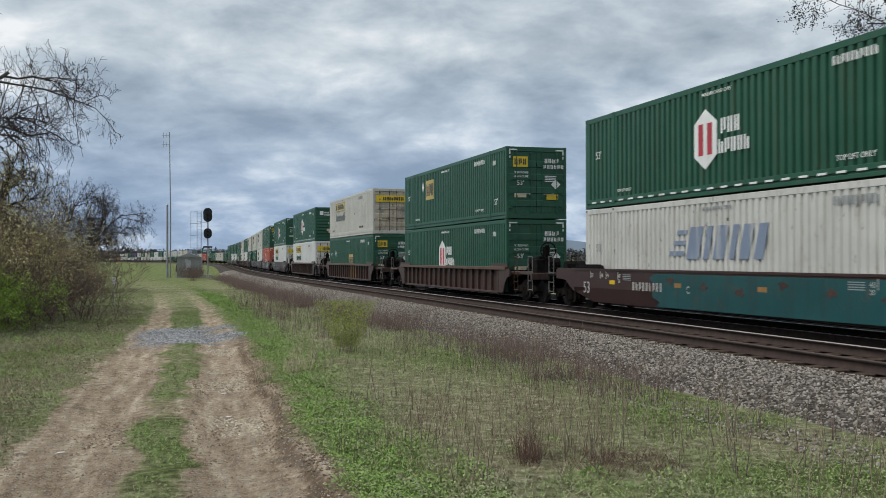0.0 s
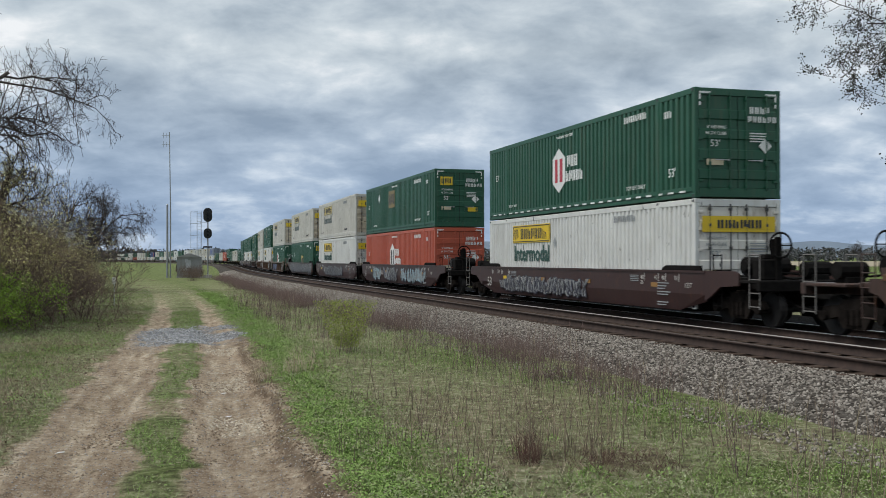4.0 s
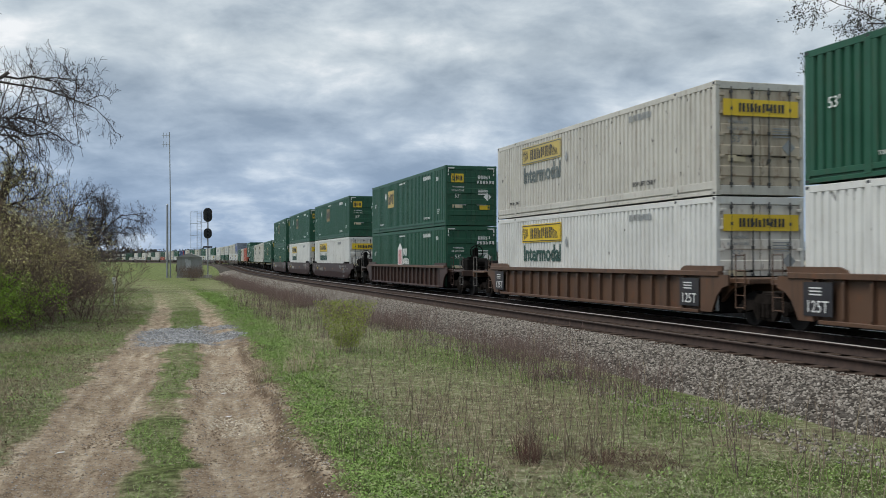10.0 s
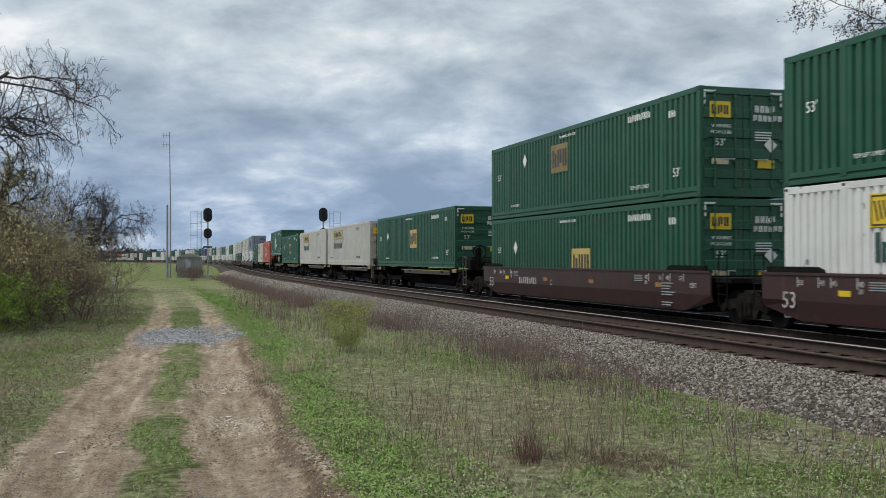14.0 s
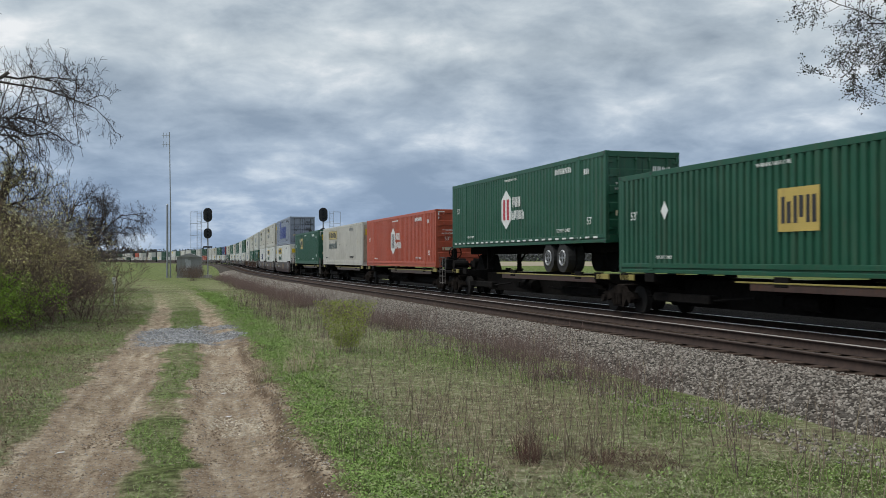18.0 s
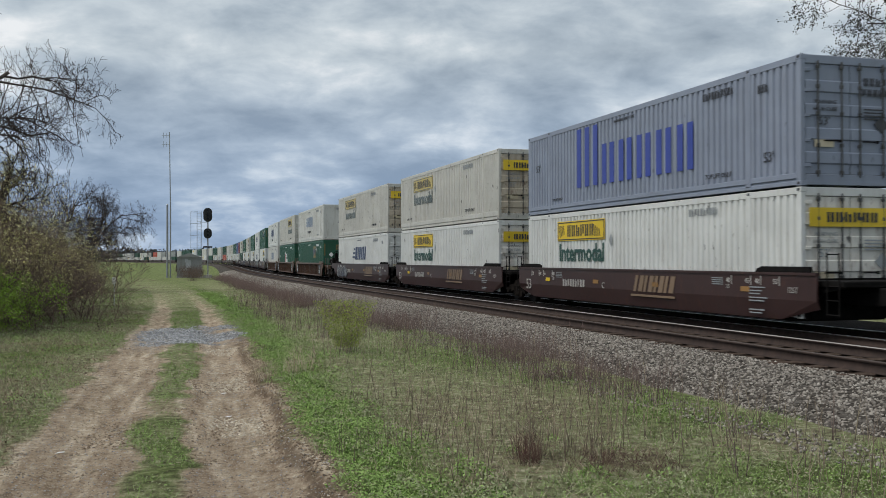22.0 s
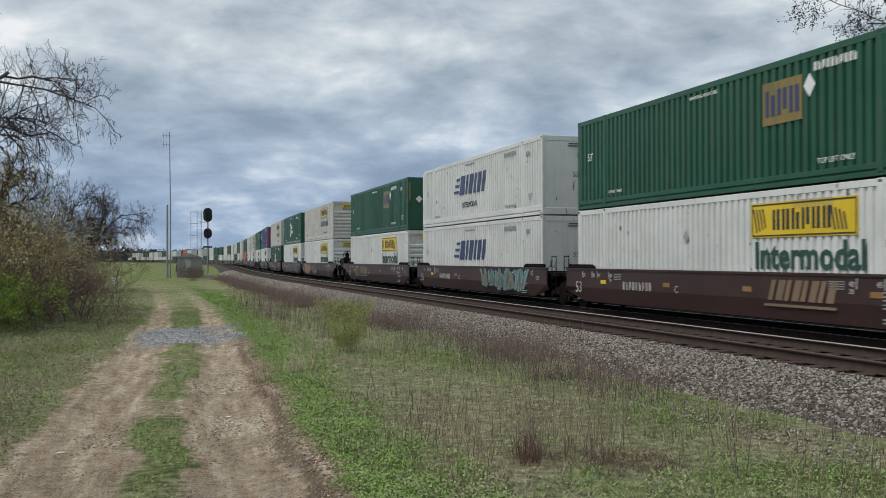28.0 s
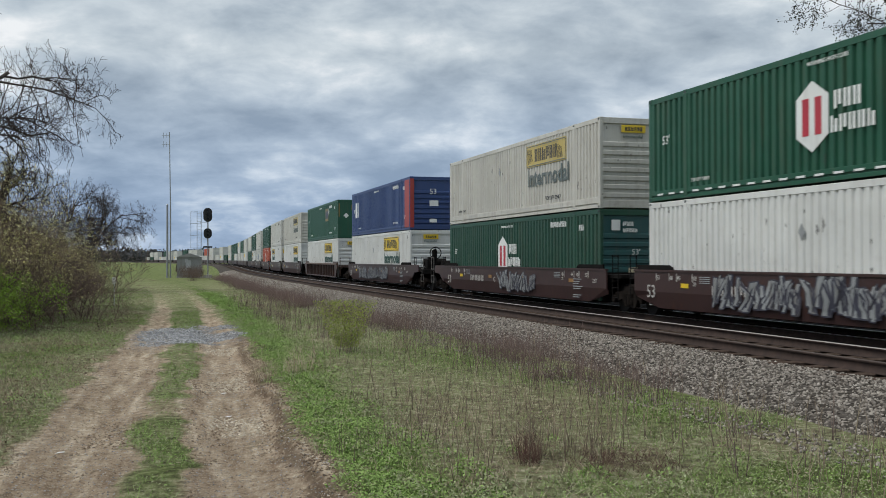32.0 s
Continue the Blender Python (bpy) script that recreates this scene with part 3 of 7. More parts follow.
def strip(name, prof, s_list, mats, mi=None, smooth=False, cap=False):
    """Draws a profile of (offset, height) along the line."""
    prof = np.array(prof, float)
    k, n = len(prof), len(s_list)
    V = np.concatenate([on_line(np.full(k, float(s)), prof[:, 0], 0) + np.array([[0, 0, z] for z in prof[:, 1]]) for s in s_list])
    F, MI = [], []
    for i in range(n - 1):
        for j in range(k - 1):
            F.append((i * k + j, i * k + j + 1, (i + 1) * k + j + 1, (i + 1) * k + j))
            MI.append(0 if mi is None else mi[j])
    return np_mesh(name, V, F, mats, MI, smooth)


# oil stain, with the shade under train and between sleepers put into its colour
M_BALLAST2 = dull(mat_ballast("oily_shaded_ballast", (0.005, 0.0045, 0.004), (0.010, 0.0085, 0.0075), (0.019, 0.016, 0.0135)))
S_TRACK = np.concatenate([np.arange(-850, -20, 40), np.arange(-20, 160, 4.0), np.arange(160, 1790, 15.0)])
NEAR = -SPACING
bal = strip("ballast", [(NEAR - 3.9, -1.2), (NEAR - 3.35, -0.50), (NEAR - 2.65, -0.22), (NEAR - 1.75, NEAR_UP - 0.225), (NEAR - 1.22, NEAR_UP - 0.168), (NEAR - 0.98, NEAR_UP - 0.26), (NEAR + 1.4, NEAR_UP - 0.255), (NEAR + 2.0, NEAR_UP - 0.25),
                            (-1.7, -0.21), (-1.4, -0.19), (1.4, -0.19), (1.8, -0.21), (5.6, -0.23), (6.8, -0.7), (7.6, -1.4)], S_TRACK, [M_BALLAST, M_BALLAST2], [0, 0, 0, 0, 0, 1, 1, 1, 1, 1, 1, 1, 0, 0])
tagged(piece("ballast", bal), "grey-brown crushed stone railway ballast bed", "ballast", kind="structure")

M_RAIL = plain("rusty_rail_steel", (0.036, 0.0215, 0.0165), 0.95, 0.0, 0.35)
M_SHINE = plain("half_polished_rail_top", (0.42, 0.38, 0.35), 0.5, 0.6, 0.2, 3.0, 0.02)
M_MIRROR = plain("mirror_bright_rail_top", (0.97, 0.96, 0.95), 0.28, 1.0, 0.02, 3.0, 0.0)
M_DULL = plain("brown_unpolished_rail_top", (0.062, 0.043, 0.035), 0.7, 0.2, 0.2)
M_TIE = dull(plain("weathered_sleeper_wood", (0.075, 0.054, 0.043), 0.95, 0.0, 0.4, 9.0, 0.6))
RAIL_PROF = [(-0.075, -0.172), (-0.075, -0.160), (-0.012, -0.140), (-0.010, -0.045), (-0.036, -0.032), (-0.036, -0.010), (-0.026, 0.0), (0.026, 0.0), (0.036, -0.010), (0.036, -0.032), (0.010, -0.045), (0.012, -0.140), (0.075, -0.160), (0.075, -0.172)]
tie_me = Geo().bbox(-0.115, 0.115, -1.3, 1.3, -0.17, 0.0, 0.012).mesh("sleeper", M_TIE)
plate_me = Geo().bbox(-0.09, 0.09, -0.18, 0.18, 0.0, 0.012, 0.004).mesh("tie_plate", M_RAIL)


def railway(name, off, up, label, bright):
    tr = tagged(new(name), label, "railway track", kind="structure")
    for sgn in (-1, 1):
        top = bright[sgn > 0]
        me = strip("rail", [(off + sgn * 0.7525 + a, up + h) for a, h in RAIL_PROF], S_TRACK, [M_RAIL, top], [0, 0, 0, 0, 0, 1, 1, 1, 0, 0, 0, 0, 0])
        piece("rail", me, tr, "steel rail with a worn running surface")
    rng = random.Random(5)
    for k in range(0, 150):
        s = 6 + k * 0.53
        m = rail_pose(s, up - 0.165, 1.0)
        piece("sleeper", tie_me, tr, at=m @ pose(rng.uniform(-0.03, 0.03), off + rng.uniform(-0.05, 0.05), rng.uniform(-0.01, 0.008), 0, 0, rng.uniform(-1.0, 1.0)))
    g = Geo()
    for s in list(np.arange(-30, 6, 0.53)) + list(np.arange(6 + 150 * 0.53, 260, 0.53)):
        m = rail_pose(s, up - 0.165, 1.0) @ Matrix.Translation((0, off, 0))
        c = [m @ Vector((x, y, z)) for z in (-0.15, 0) for y in (-1.3, 1.3) for x in (-0.115, 0.115)]
        g.add(c, [(4, 5, 7, 6), (0, 1, 5, 4), (2, 6, 7, 3), (0, 4, 6, 2), (1, 3, 7, 5)])
    far = piece("sleeper_row", g.mesh("sleeper_row", M_TIE, fix=False), tr)
    far["kind"] = "stuff"
    return tr


railway("near_track", NEAR, NEAR_UP, "empty railway track of brown rails on wooden sleepers", (M_DULL, M_SHINE))
railway("train_track", 0.0, 0.0, "railway track with polished rails under the train", (M_MIRROR, M_MIRROR))

# ---------------------------------------------------------------- containers
CL, CW, CH = 8.077, 1.295, 2.895


def corrugated(x0, x1, z0, z1, y, pitch, depth, side):
    """One pressed steel sheet with upright waves; side is -1 or 1: the way it faces."""
    n = max(2, int(round((x1 - x0) / pitch)))
    p = (x1 - x0) / n
    xs, ds = [], []
    for i in range(n):
        a = x0 + i * p
        xs += [a, a + 0.50 * p, a + 0.60 * p, a + 0.90 * p]
        ds += [0, 0, depth, depth]
    xs.append(x1)
    ds.append(0)
    g = Geo()
    vs = [(x, side * (y - d), z) for z in (z0, z1) for x, d in zip(xs, ds)]
    k = len(xs)
    return g.add(vs, [(i, i + 1, k + i + 1, k + i) for i in range(k - 1)])


def box_frame(h=CH, rail_lo=0.17, posts=True, foot=0.11):
    """Corner posts, rails, roof and floor of a container."""
    g = Geo()
    for y in (-CW, CW):
        s = 1 if y > 0 else -1
        # the lower rail: two lips with a groove between them
        g.bbox(-CL + 0.16, CL - 0.16, min(y, y - s * 0.05), max(y, y - s * 0.05), 0.02, 0.115, 0.008)
        g.box(-CL + 0.16, CL - 0.16, min(y - s * 0.035, y - s * 0.05), max(y - s * 0.035, y - s * 0.05), 0.11, 0.17)
        g.bbox(-CL + 0.16, CL - 0.16, min(y, y - s * 0.05), max(y, y - s * 0.05), 0.165, 0.12 + rail_lo, 0.008)
        g.bbox(-CL + 0.16, CL - 0.16, min(y, y - s * 0.07), max(y, y - s * 0.07), h - 0.16, h - 0.008, 0.008)
        for x in (-CL, CL):
            t = 1 if x > 0 else -1
            g.bbox(min(x, x - t * 0.16), max(x, x - t * 0.16), min(y, y - s * 0.12), max(y, y - s * 0.12), foot, h - foot, 0.012)
        if posts:
            for x in (-6.09, 6.09):
                g.bbox(x - 0.10, x + 0.10, min(y + s * 0.014, y - s * 0.1), max(y + s * 0.014, y - s * 0.1), 0.09, h - 0.09, 0.01)
    for x in (-CL, CL):
        t = 1 if x > 0 else -1
        g.bbox(min(x, x - t * 0.1), max(x, x - t * 0.1), -CW + 0.12, CW - 0.12, 0.02, 0.26, 0.01)
        g.bbox(min(x, x - t * 0.1), max(x, x - t * 0.1), -CW + 0.12, CW - 0.12, h - 0.2, h - 0.008, 0.01)
    g.box(-CL + 0.1, CL - 0.1, -CW + 0.05, CW - 0.05, 0.12, 0.18)
    # the roof's shallow cross waves
    n = 40
    xs = np.linspace(-CL + 0.1, CL - 0.1, n)
    vs = [(x, y, h - 0.035 + (0.018 if i % 2 else 0.0)) for y in (-CW + 0.02, CW - 0.02) for i, x in enumerate(xs)]
    g.add(vs, [(i, i + 1, n + i + 1, n + i) for i in range(n - 1)])
    return g


def castings(parent, mat):
    me = cached(("casting", mat.name), lambda: Geo().bbox(-0.089, 0.089, -0.081, 0.081, -0.059, 0.059, 0.01).bbox(-0.05, 0.05, -0.0845, -0.08, -0.03, 0.03, 0.002, 1).mesh("corner_casting", mat, M_LETD))
    for x in (-CL + 0.088, -6.09, 6.09, CL - 0.088):
        for z in (0.059, CH - 0.059) if abs(x) > 7 else (CH - 0.059,):
            for y in (-CW + 0.077, CW - 0.077):
                piece("corner_casting", me, parent, at=pose(x, y, z, 0, 0, 0 if y < 0 else 180))


def doors(parent, mat, key, h=CH, rods=True):
    """Two doors at the +x end, with lock rods, hinges and handles."""
    def leaf():
        # one sheet with four pressed panels
        prof = [(CL - 0.06, 0.27), (CL - 0.03, 0.27)]
        for z in (0.62, 1.15, 1.68, 2.2):
            prof += [(CL - 0.03, z - 0.14), (CL - 0.002, z - 0.11), (CL - 0.002, z + 0.11), (CL - 0.03, z + 0.14)]
        prof += [(CL - 0.03, h - 0.21), (CL - 0.06, h - 0.21)]
        return Geo().prism(prof, 0.012, CW - 0.13).mesh("door", mat)

    def rod():
        g = Geo()
        g.tube((CL + 0.018, 0, 0.2), (CL + 0.018, 0, h - 0.14), 0.019, n=6)
        for z in (0.3, 0.9, 1.6, 2.2, h - 0.27):
            g.bbox(CL - 0.02, CL + 0.042, -0.035, 0.035, z - 0.04, z + 0.04, 0.005)
        return g.mesh("lock_rod", M_ROD if key == "w" else mat)
    le = cached(("door", mat.name, key), leaf)
    ro = cached(("rod", mat.name, key), rod)
    ha = cached(("handle", key), lambda: Geo().bbox(CL + 0.03, CL + 0.05, -0.22, 0.22, -0.014, 0.014, 0.005).bbox(CL - 0.01, CL + 0.05, 0.18, 0.22, -0.03, 0.03, 0.005).mesh("door_handle", M_STEEL if key == "w" else M_GALV))
    hi = cached(("hinge", mat.name), lambda: Geo().bbox(CL - 0.03, CL + 0.012, -0.06, 0.09, -0.035, 0.035, 0.005).mesh("hinge", mat))
    piece("door_seal", cached("doorseal", lambda: Geo().bbox(CL - 0.066, CL - 0.048, -CW + 0.112, CW - 0.112, 0.25, h - 0.19, 0.003).mesh("door_seal", M_RUBBER)), parent, "black rubber door seal")
    for s in (-1, 1):
        d = piece("door", le, parent)
        if s < 0:
            d.matrix_basis = pose(0, -(CW - 0.118), 0)
        if rods:
            for y in (0.24, 0.86):
                piece("lock_rod", ro, parent, at=(0, s * y, 0))
            piece("door_handle", ha, parent, at=(0, s * 0.5, 1.0))
            for z in (0.45, 1.0, 1.55, 2.1, 2.55):
                piece("hinge", hi, parent, at=(0, s * (CW - 0.16), z))


def nose(parent, mat, style):
    """The closed end at +x: sideways ribs, or smooth with corner stripes."""
    def ribs():
        prof = [(CL - 0.09, 0.25), (CL - 0.052, 0.25)]
        for i in range(7):
            z = 0.42 + i * 0.27
            prof += [(CL - 0.052, z - 0.09), (CL - 0.005, z - 0.055), (CL - 0.005, z + 0.055), (CL - 0.052, z + 0.09)]
        prof += [(CL - 0.052, CH - 0.19), (CL - 0.09, CH - 0.19)]
        return Geo().prism(prof, -CW + 0.12, CW - 0.12).mesh("end_wall", mat)

    def smooth_end():
        return Geo().bbox(CL - 0.07, CL - 0.012, -CW + 0.11, CW - 0.11, 0.25, CH - 0.19, 0.01).mesh("end_wall", mat)
    e = piece("end_wall", cached(("nose", mat.name, style), ribs if style != "smooth" else smooth_end), parent)
    return e


def bars(name, rects, mat, key):
    """Rows of flat bars, each (x0, x1, z0, z1), on the -y side of a sheet."""
    def make():
        g = Geo()
        for x0, x1, z0, z1 in rects:
            g.box(x0, x1, -0.004, 0.004, z0, z1)
        return g.mesh(name, mat)
    return cached(("bars", key, mat.name), make)


def slanted(rects, slant, key, mat, name="emblem"):
    def make():
        g = Geo()
        for x0, x1, z0, z1 in rects:
            g.add([(x0 + slant * z0, y, z0) for y in (-0.004, 0.004)] + [(x1 + slant * z0, y, z0) for y in (-0.004, 0.004)] + [(x0 + slant * z1, y, z1) for y in (-0.004, 0.004)] + [(x1 + slant * z1, y, z1) for y in (-0.004, 0.004)],
                  [(0, 2, 6, 4), (1, 5, 7, 3), (0, 4, 5, 1), (2, 3, 7, 6), (4, 6, 7, 5), (0, 1, 3, 2)])
        return g.mesh(name, mat)
    return cached(("slant", key, mat.name), make)


def letter_bars(n, w, h, gap, seed):
    """A row of plain paired bars, standing for marks that are not lettered."""
    out, x = [], 0.0
    for i in range(n):
        k = (seed + i * 3) % 4
        out.append((x, x + w * 0.36, 0, h))
        out.append((x + w * 0.58, x + w, (0, 0.2, 0, 0)[k] * h, (1, 1, 0.8, 1)[k] * h))
        x += w + gap
    return out


SIDE = -CW - 0.006


def put(parent, me, x, z, name="lettering", label="", y=SIDE):
    piece(name, me, parent, label, at=(x, y, z))


def end_put(parent, me, y, z, name="lettering", label="", out=0.012):
    """On the +x end, read from outside; y from -1.3 at the viewer's left."""
    piece(name, me, parent, label, at=Matrix.Translation((CL + out, y, z)) @ Matrix.Rotation(math.pi / 2, 4, "Z"))


def small_marks(c, mat, seed, flip=1):
    """Numbers, notices and length marks on the long side."""
    put(c, lettering("53'", 0.34, mat), flip * 7.0 - 0.3, 0.62 if flip > 0 else 0.62)
    put(c, lettering("53'", 0.34, mat), -7.3, 1.55)
    put(c, lettering("WARNING HIGH CUBE", 0.13, mat), -1.0, 2.55)
    put(c, lettering("TOP LIFT ONLY", 0.17, mat), 4.2, 0.42)
    put(c, lettering("TOP LIFT ONLY", 0.13, mat), -5.8, 0.42)
    put(c, bars("marking", letter_bars(10, 0.09, 0.19, 0.05, 3), mat, "num10"), 4.1, 2.42)
    put(c, bars("marking", letter_bars(3, 0.09, 0.19, 0.05, 4), mat, "num3"), 6.5, 2.25)


def end_marks(c, mat, dark):
    end_put(c, lettering("53'", 0.26, mat), -0.85, 1.35)
    end_put(c, bars("marking", letter_bars(4, 0.11, 0.18, 0.05, 8), mat, "end4"), 0.35, 2.25)
    end_put(c, bars("marking", letter_bars(6, 0.10, 0.16, 0.05, 9), mat, "end6"), 0.30, 2.02)
    end_put(c, lettering("WARNING", 0.12, mat), -0.95, 1.82)
    end_put(c, lettering("HIGH CUBE", 0.12, mat), -0.98, 1.66)
    end_put(c, bars("notice", [(0, 0.5, z, z + 0.03) for z in (0, 0.07, 0.14, 0.21)], mat, "notice"), 0.35, 1.5)
    end_put(c, cached(("placard", mat.name), lambda: Geo().add([(0.2, -0.004, 0), (0.4, -0.004, 0.2), (0.2, -0.004, 0.4), (0, -0.004, 0.2), (0.2, 0.004, 0), (0.4, 0.004, 0.2), (0.2, 0.004, 0.4), (0, 0.004, 0.2)],
                                                             [(0, 1, 2, 3), (7, 6, 5, 4), (0, 4, 5, 1), (1, 5, 6, 2), (2, 6, 7, 3), (3, 7, 4, 0)]).mesh("placard", mat)), 0.62, 1.2 if dark else 1.05, "placard")
    end_put(c, bars("data_plate", [(0, 0.5, 0, 0.16)], M_CREAM, "dplate"), -0.95, 0.86, "data_plate")


LABELS = {
    "J": "white corrugated freight container with a yellow nameplate panel",
    "E": "green corrugated freight container with an ochre square emblem",
    "H": "green corrugated freight container with a white hexagon emblem",
    "O": "orange-red corrugated freight container with a white hexagon emblem",
    "S": "white corrugated freight container with slanted navy block marks",
    "F": "aged white freight container with faded grey block marks",
    "M": "grey-blue corrugated freight container with tall blue block marks",
    "B": "dark blue freight container with red corner stripes",
    "T": "green freight container with a teal ribbed end",
    "W": "plain off-white corrugated freight container",
    "G": "plain dark green corrugated freight container",
}


def emblem_hex(c, x, z, s, tone):
    """White hexagon with two red bars, and white blocks beside it."""
    pts = [(0, -0.92), (0.64, -0.5), (0.64, 0.5), (0, 0.92), (-0.64, 0.5), (-0.64, -0.5)]
    me = cached(("hex", s), lambda: Geo().prism([(px * s, pz * s) for px, pz in pts], -0.004, 0.004).mesh("emblem", M_LETW))
    put(c, me, x, z, "emblem", "white hexagon emblem")
    inner = M_LRED if tone != "o" else M_LETD
    me = cached(("hexin", s, inner.name), lambda: bars("e", [(-0.38 * s, -0.12 * s, -0.48 * s, 0.48 * s), (0.12 * s, 0.38 * s, -0.48 * s, 0.48 * s)], inner, ("hx", s)))
    put(c, me, x, z, "emblem_mark", y=SIDE - 0.007)
    put(c, bars("emblem_word", letter_bars(3, 0.26 * s, 0.46 * s, 0.09 * s, 21), M_LETW, ("hub1", s)), x + 0.85 * s, z + 0.08 * s, "emblem_word")
    put(c, bars("emblem_word", letter_bars(5, 0.25 * s, 0.42 * s, 0.08 * s, 22), M_LETW, ("hub2", s)), x + 0.72 * s, z - 0.5 * s, "emblem_word")


def container(kind, end, aged=False, group="containers on the train"):
    """kind: colour and marks; end: D doors, K, L and P doors with the emblem farther forward, N closed end, all at the leading end."""
    base = {"J": M_WHITE, "E": M_GREEN, "H": M_GREEN, "O": M_ORANGE, "S": M_WHITE, "F": M_WHITE2, "M": M_GREYBLUE, "B": M_BLUE, "T": M_GREEN2, "W": M_WHITE2, "G": M_GREEN2}[kind]
    base = M_CREAMW if aged else base
    c = tagged(new("freight_container"), "aged cream corrugated freight container with a yellow nameplate panel" if aged else LABELS[kind], "container", group)
    lo = 0.24 if kind in "JSFW" else 0.17
    piece("frame", cached(("frame", base.name), lambda: box_frame(rail_lo=lo).mesh("frame", base)), c)
    pitch, depth = (0.262, 0.046) if kind in "JSFWM" else (0.285, 0.066)
    for s in (-1, 1):
        for i, (a, b) in enumerate(((-CL + 0.16, -6.19), (-5.99, 5.99), (6.19, CL - 0.16))):
            me = cached(("sheet", base.name, s, i), lambda: corrugated(a, b, 0.12 + lo, CH - 0.16, CW - 0.006, pitch, depth, s).mesh("side_sheet", base))
            piece("side_sheet", me, c)
    castings(c, base)
    mk = M_LETD if kind in "JSFWM" else M_LETW
    # trailing end: plain sheet
    piece("rear_wall", cached(("rear", base.name), lambda: Geo().bbox(-CL + 0.03, -CL + 0.08, -CW + 0.11, CW - 0.11, 0.25, CH - 0.19, 0.01).mesh("rear_wall", base)), c)
    if end in "DKLP":
        doors(c, M_DOORA if aged else M_DOORW if kind in "JFW" else base, "w" if kind in "JSFWM" else "g")
        if kind in "JEHMOSTG":
            end_marks(c, M_FADED if kind in "JS" else mk, kind not in "JS")
        if kind == "J":
            end_put(c, bars("nameplate", [(0, 2.2, 0, 0.42)], M_YELLOW, "endplate"), -1.1, 2.02, "nameplate", "yellow nameplate across the doors", out=0.03)
            end_put(c, bars("nameplate_word", letter_bars(6, 0.17, 0.22, 0.06, 12), M_LETD, "endword"), -0.65, 2.12, "nameplate_word", out=0.042)
        if kind in "EHO":
            for y in (-1.17, 0.83):
                end_put(c, bars("corner_tape", [(0, 0.34, 0, 0.05)], M_LETW, "tape"), y, 2.74, "corner_tape", "white reflective corner tape", out=0.006)
                end_put(c, bars("corner_tape", [(0, 0.05, 0, 0.3)], M_LETW, "tape2"), y + (0.0 if y < 0 else 0.29), 2.42, "corner_tape", "white reflective corner tape", out=0.006)
        if kind == "E":
            end_put(c, bars("emblem", [(0, 0.62, 0, 0.42)], M_YELLOW, "eend"), -1.0, 2.08, "emblem", "ochre emblem panel", out=0.008)
            end_put(c, bars("emblem_word", letter_bars(3, 0.13, 0.24, 0.05, 6), M_LETD, "eword"), -0.95, 2.17, "emblem_word", out=0.018)
            end_put(c, bars("data_plate", [(0, 0.5, 0, 0.22)], M_YELLOW, "ydp"), 0.42, 0.78, "data_plate")
    else:
        nose(c, M_TEAL if kind == "T" else base, "smooth" if kind in "EFS" else "ribs")
        if kind == "J":
            end_put(c, bars("nameplate", [(0, 0.85, 0, 0.24)], M_YELLOW, "nplate"), -0.55, 2.42, "nameplate", "yellow nameplate")
            end_put(c, bars("nameplate_word", letter_bars(6, 0.07, 0.13, 0.035, 12), M_LETD, "nword"), -0.42, 2.47, "nameplate_word", out=0.024)
            end_put(c, lettering("Intermodal", 0.16, M_LETG), -0.5, 2.24)
        elif kind == "E":
            end_put(c, bars("emblem", [(0, 0.55, 0, 0.4)], M_OCHRE, "een"), -0.25, 2.12, "emblem")
            end_put(c, bars("emblem_word", letter_bars(3, 0.12, 0.24, 0.05, 6), M_LETD, "eword2"), -0.2, 2.2, "emblem_word", out=0.02)
            end_put(c, lettering("53'", 0.3, M_LETW), -0.1, 1.28)
            end_put(c, bars("notice", [(0, 0.5, 0, 0.26)], M_LETW, "nz"), -0.1, 0.6, "data_plate")
            for y in (-1.22, 1.14):
                end_put(c, bars("stripe", [(0, 0.08, 0, 1.0)], M_OCHRE, "st"), y, 1.6, "stripe", "ochre corner stripe")
            end_put(c, cached(("placard", M_LETW.name), lambda: None), -0.85, 1.5, "placard") if ("placard", M_LETW.name) in CACHE else None
        elif kind in "HOT":
            end_put(c, bars("emblem", [(0, 0.3, 0, 0.34)], M_LETW, "hn"), -0.9, 2.22, "emblem")
            end_put(c, bars("emblem_word", letter_bars(3, 0.1, 0.14, 0.03, 21) + [(a, b, p - 0.2, q - 0.2) for a, b, p, q in letter_bars(5, 0.08, 0.13, 0.025, 22)], M_LETW, "hnw"), -0.5, 2.36, "emblem_word")
            end_put(c, lettering("53'", 0.26, M_LETW), -0.2, 1.45)
            end_put(c, bars("notice", [(0, 0.55, 0.14, 0.34), (0.15, 0.42, 0, 0.14)], M_CREAM, "hnn"), -0.3, 0.7, "data_plate")
        elif kind in "SF":
            end_put(c, slanted([(0, 0.5, 0, 0.04), (0, 0.5, 0.08, 0.12), (0.6, 0.66, 0, 0.16), (0.72, 0.78, 0, 0.16), (0.9, 1.0, 0, 0.16)], 0.3, "swn", M_NAVY), -0.3, 2.5, "emblem")
            end_put(c, lettering("53'", 0.26, M_NAVY), -0.1, 1.4)
            end_put(c, bars("streak", [(0.0, 0.09, 0.2, 1.9), (0.3, 0.36, 0.5, 1.2)], M_OCHRE, "rst"), 0.7, 0.4, "rust_streak") if kind == "F" else None
        elif kind == "B":
            end_put(c, lettering("53", 0.42, M_LETW), -0.2, 1.95)
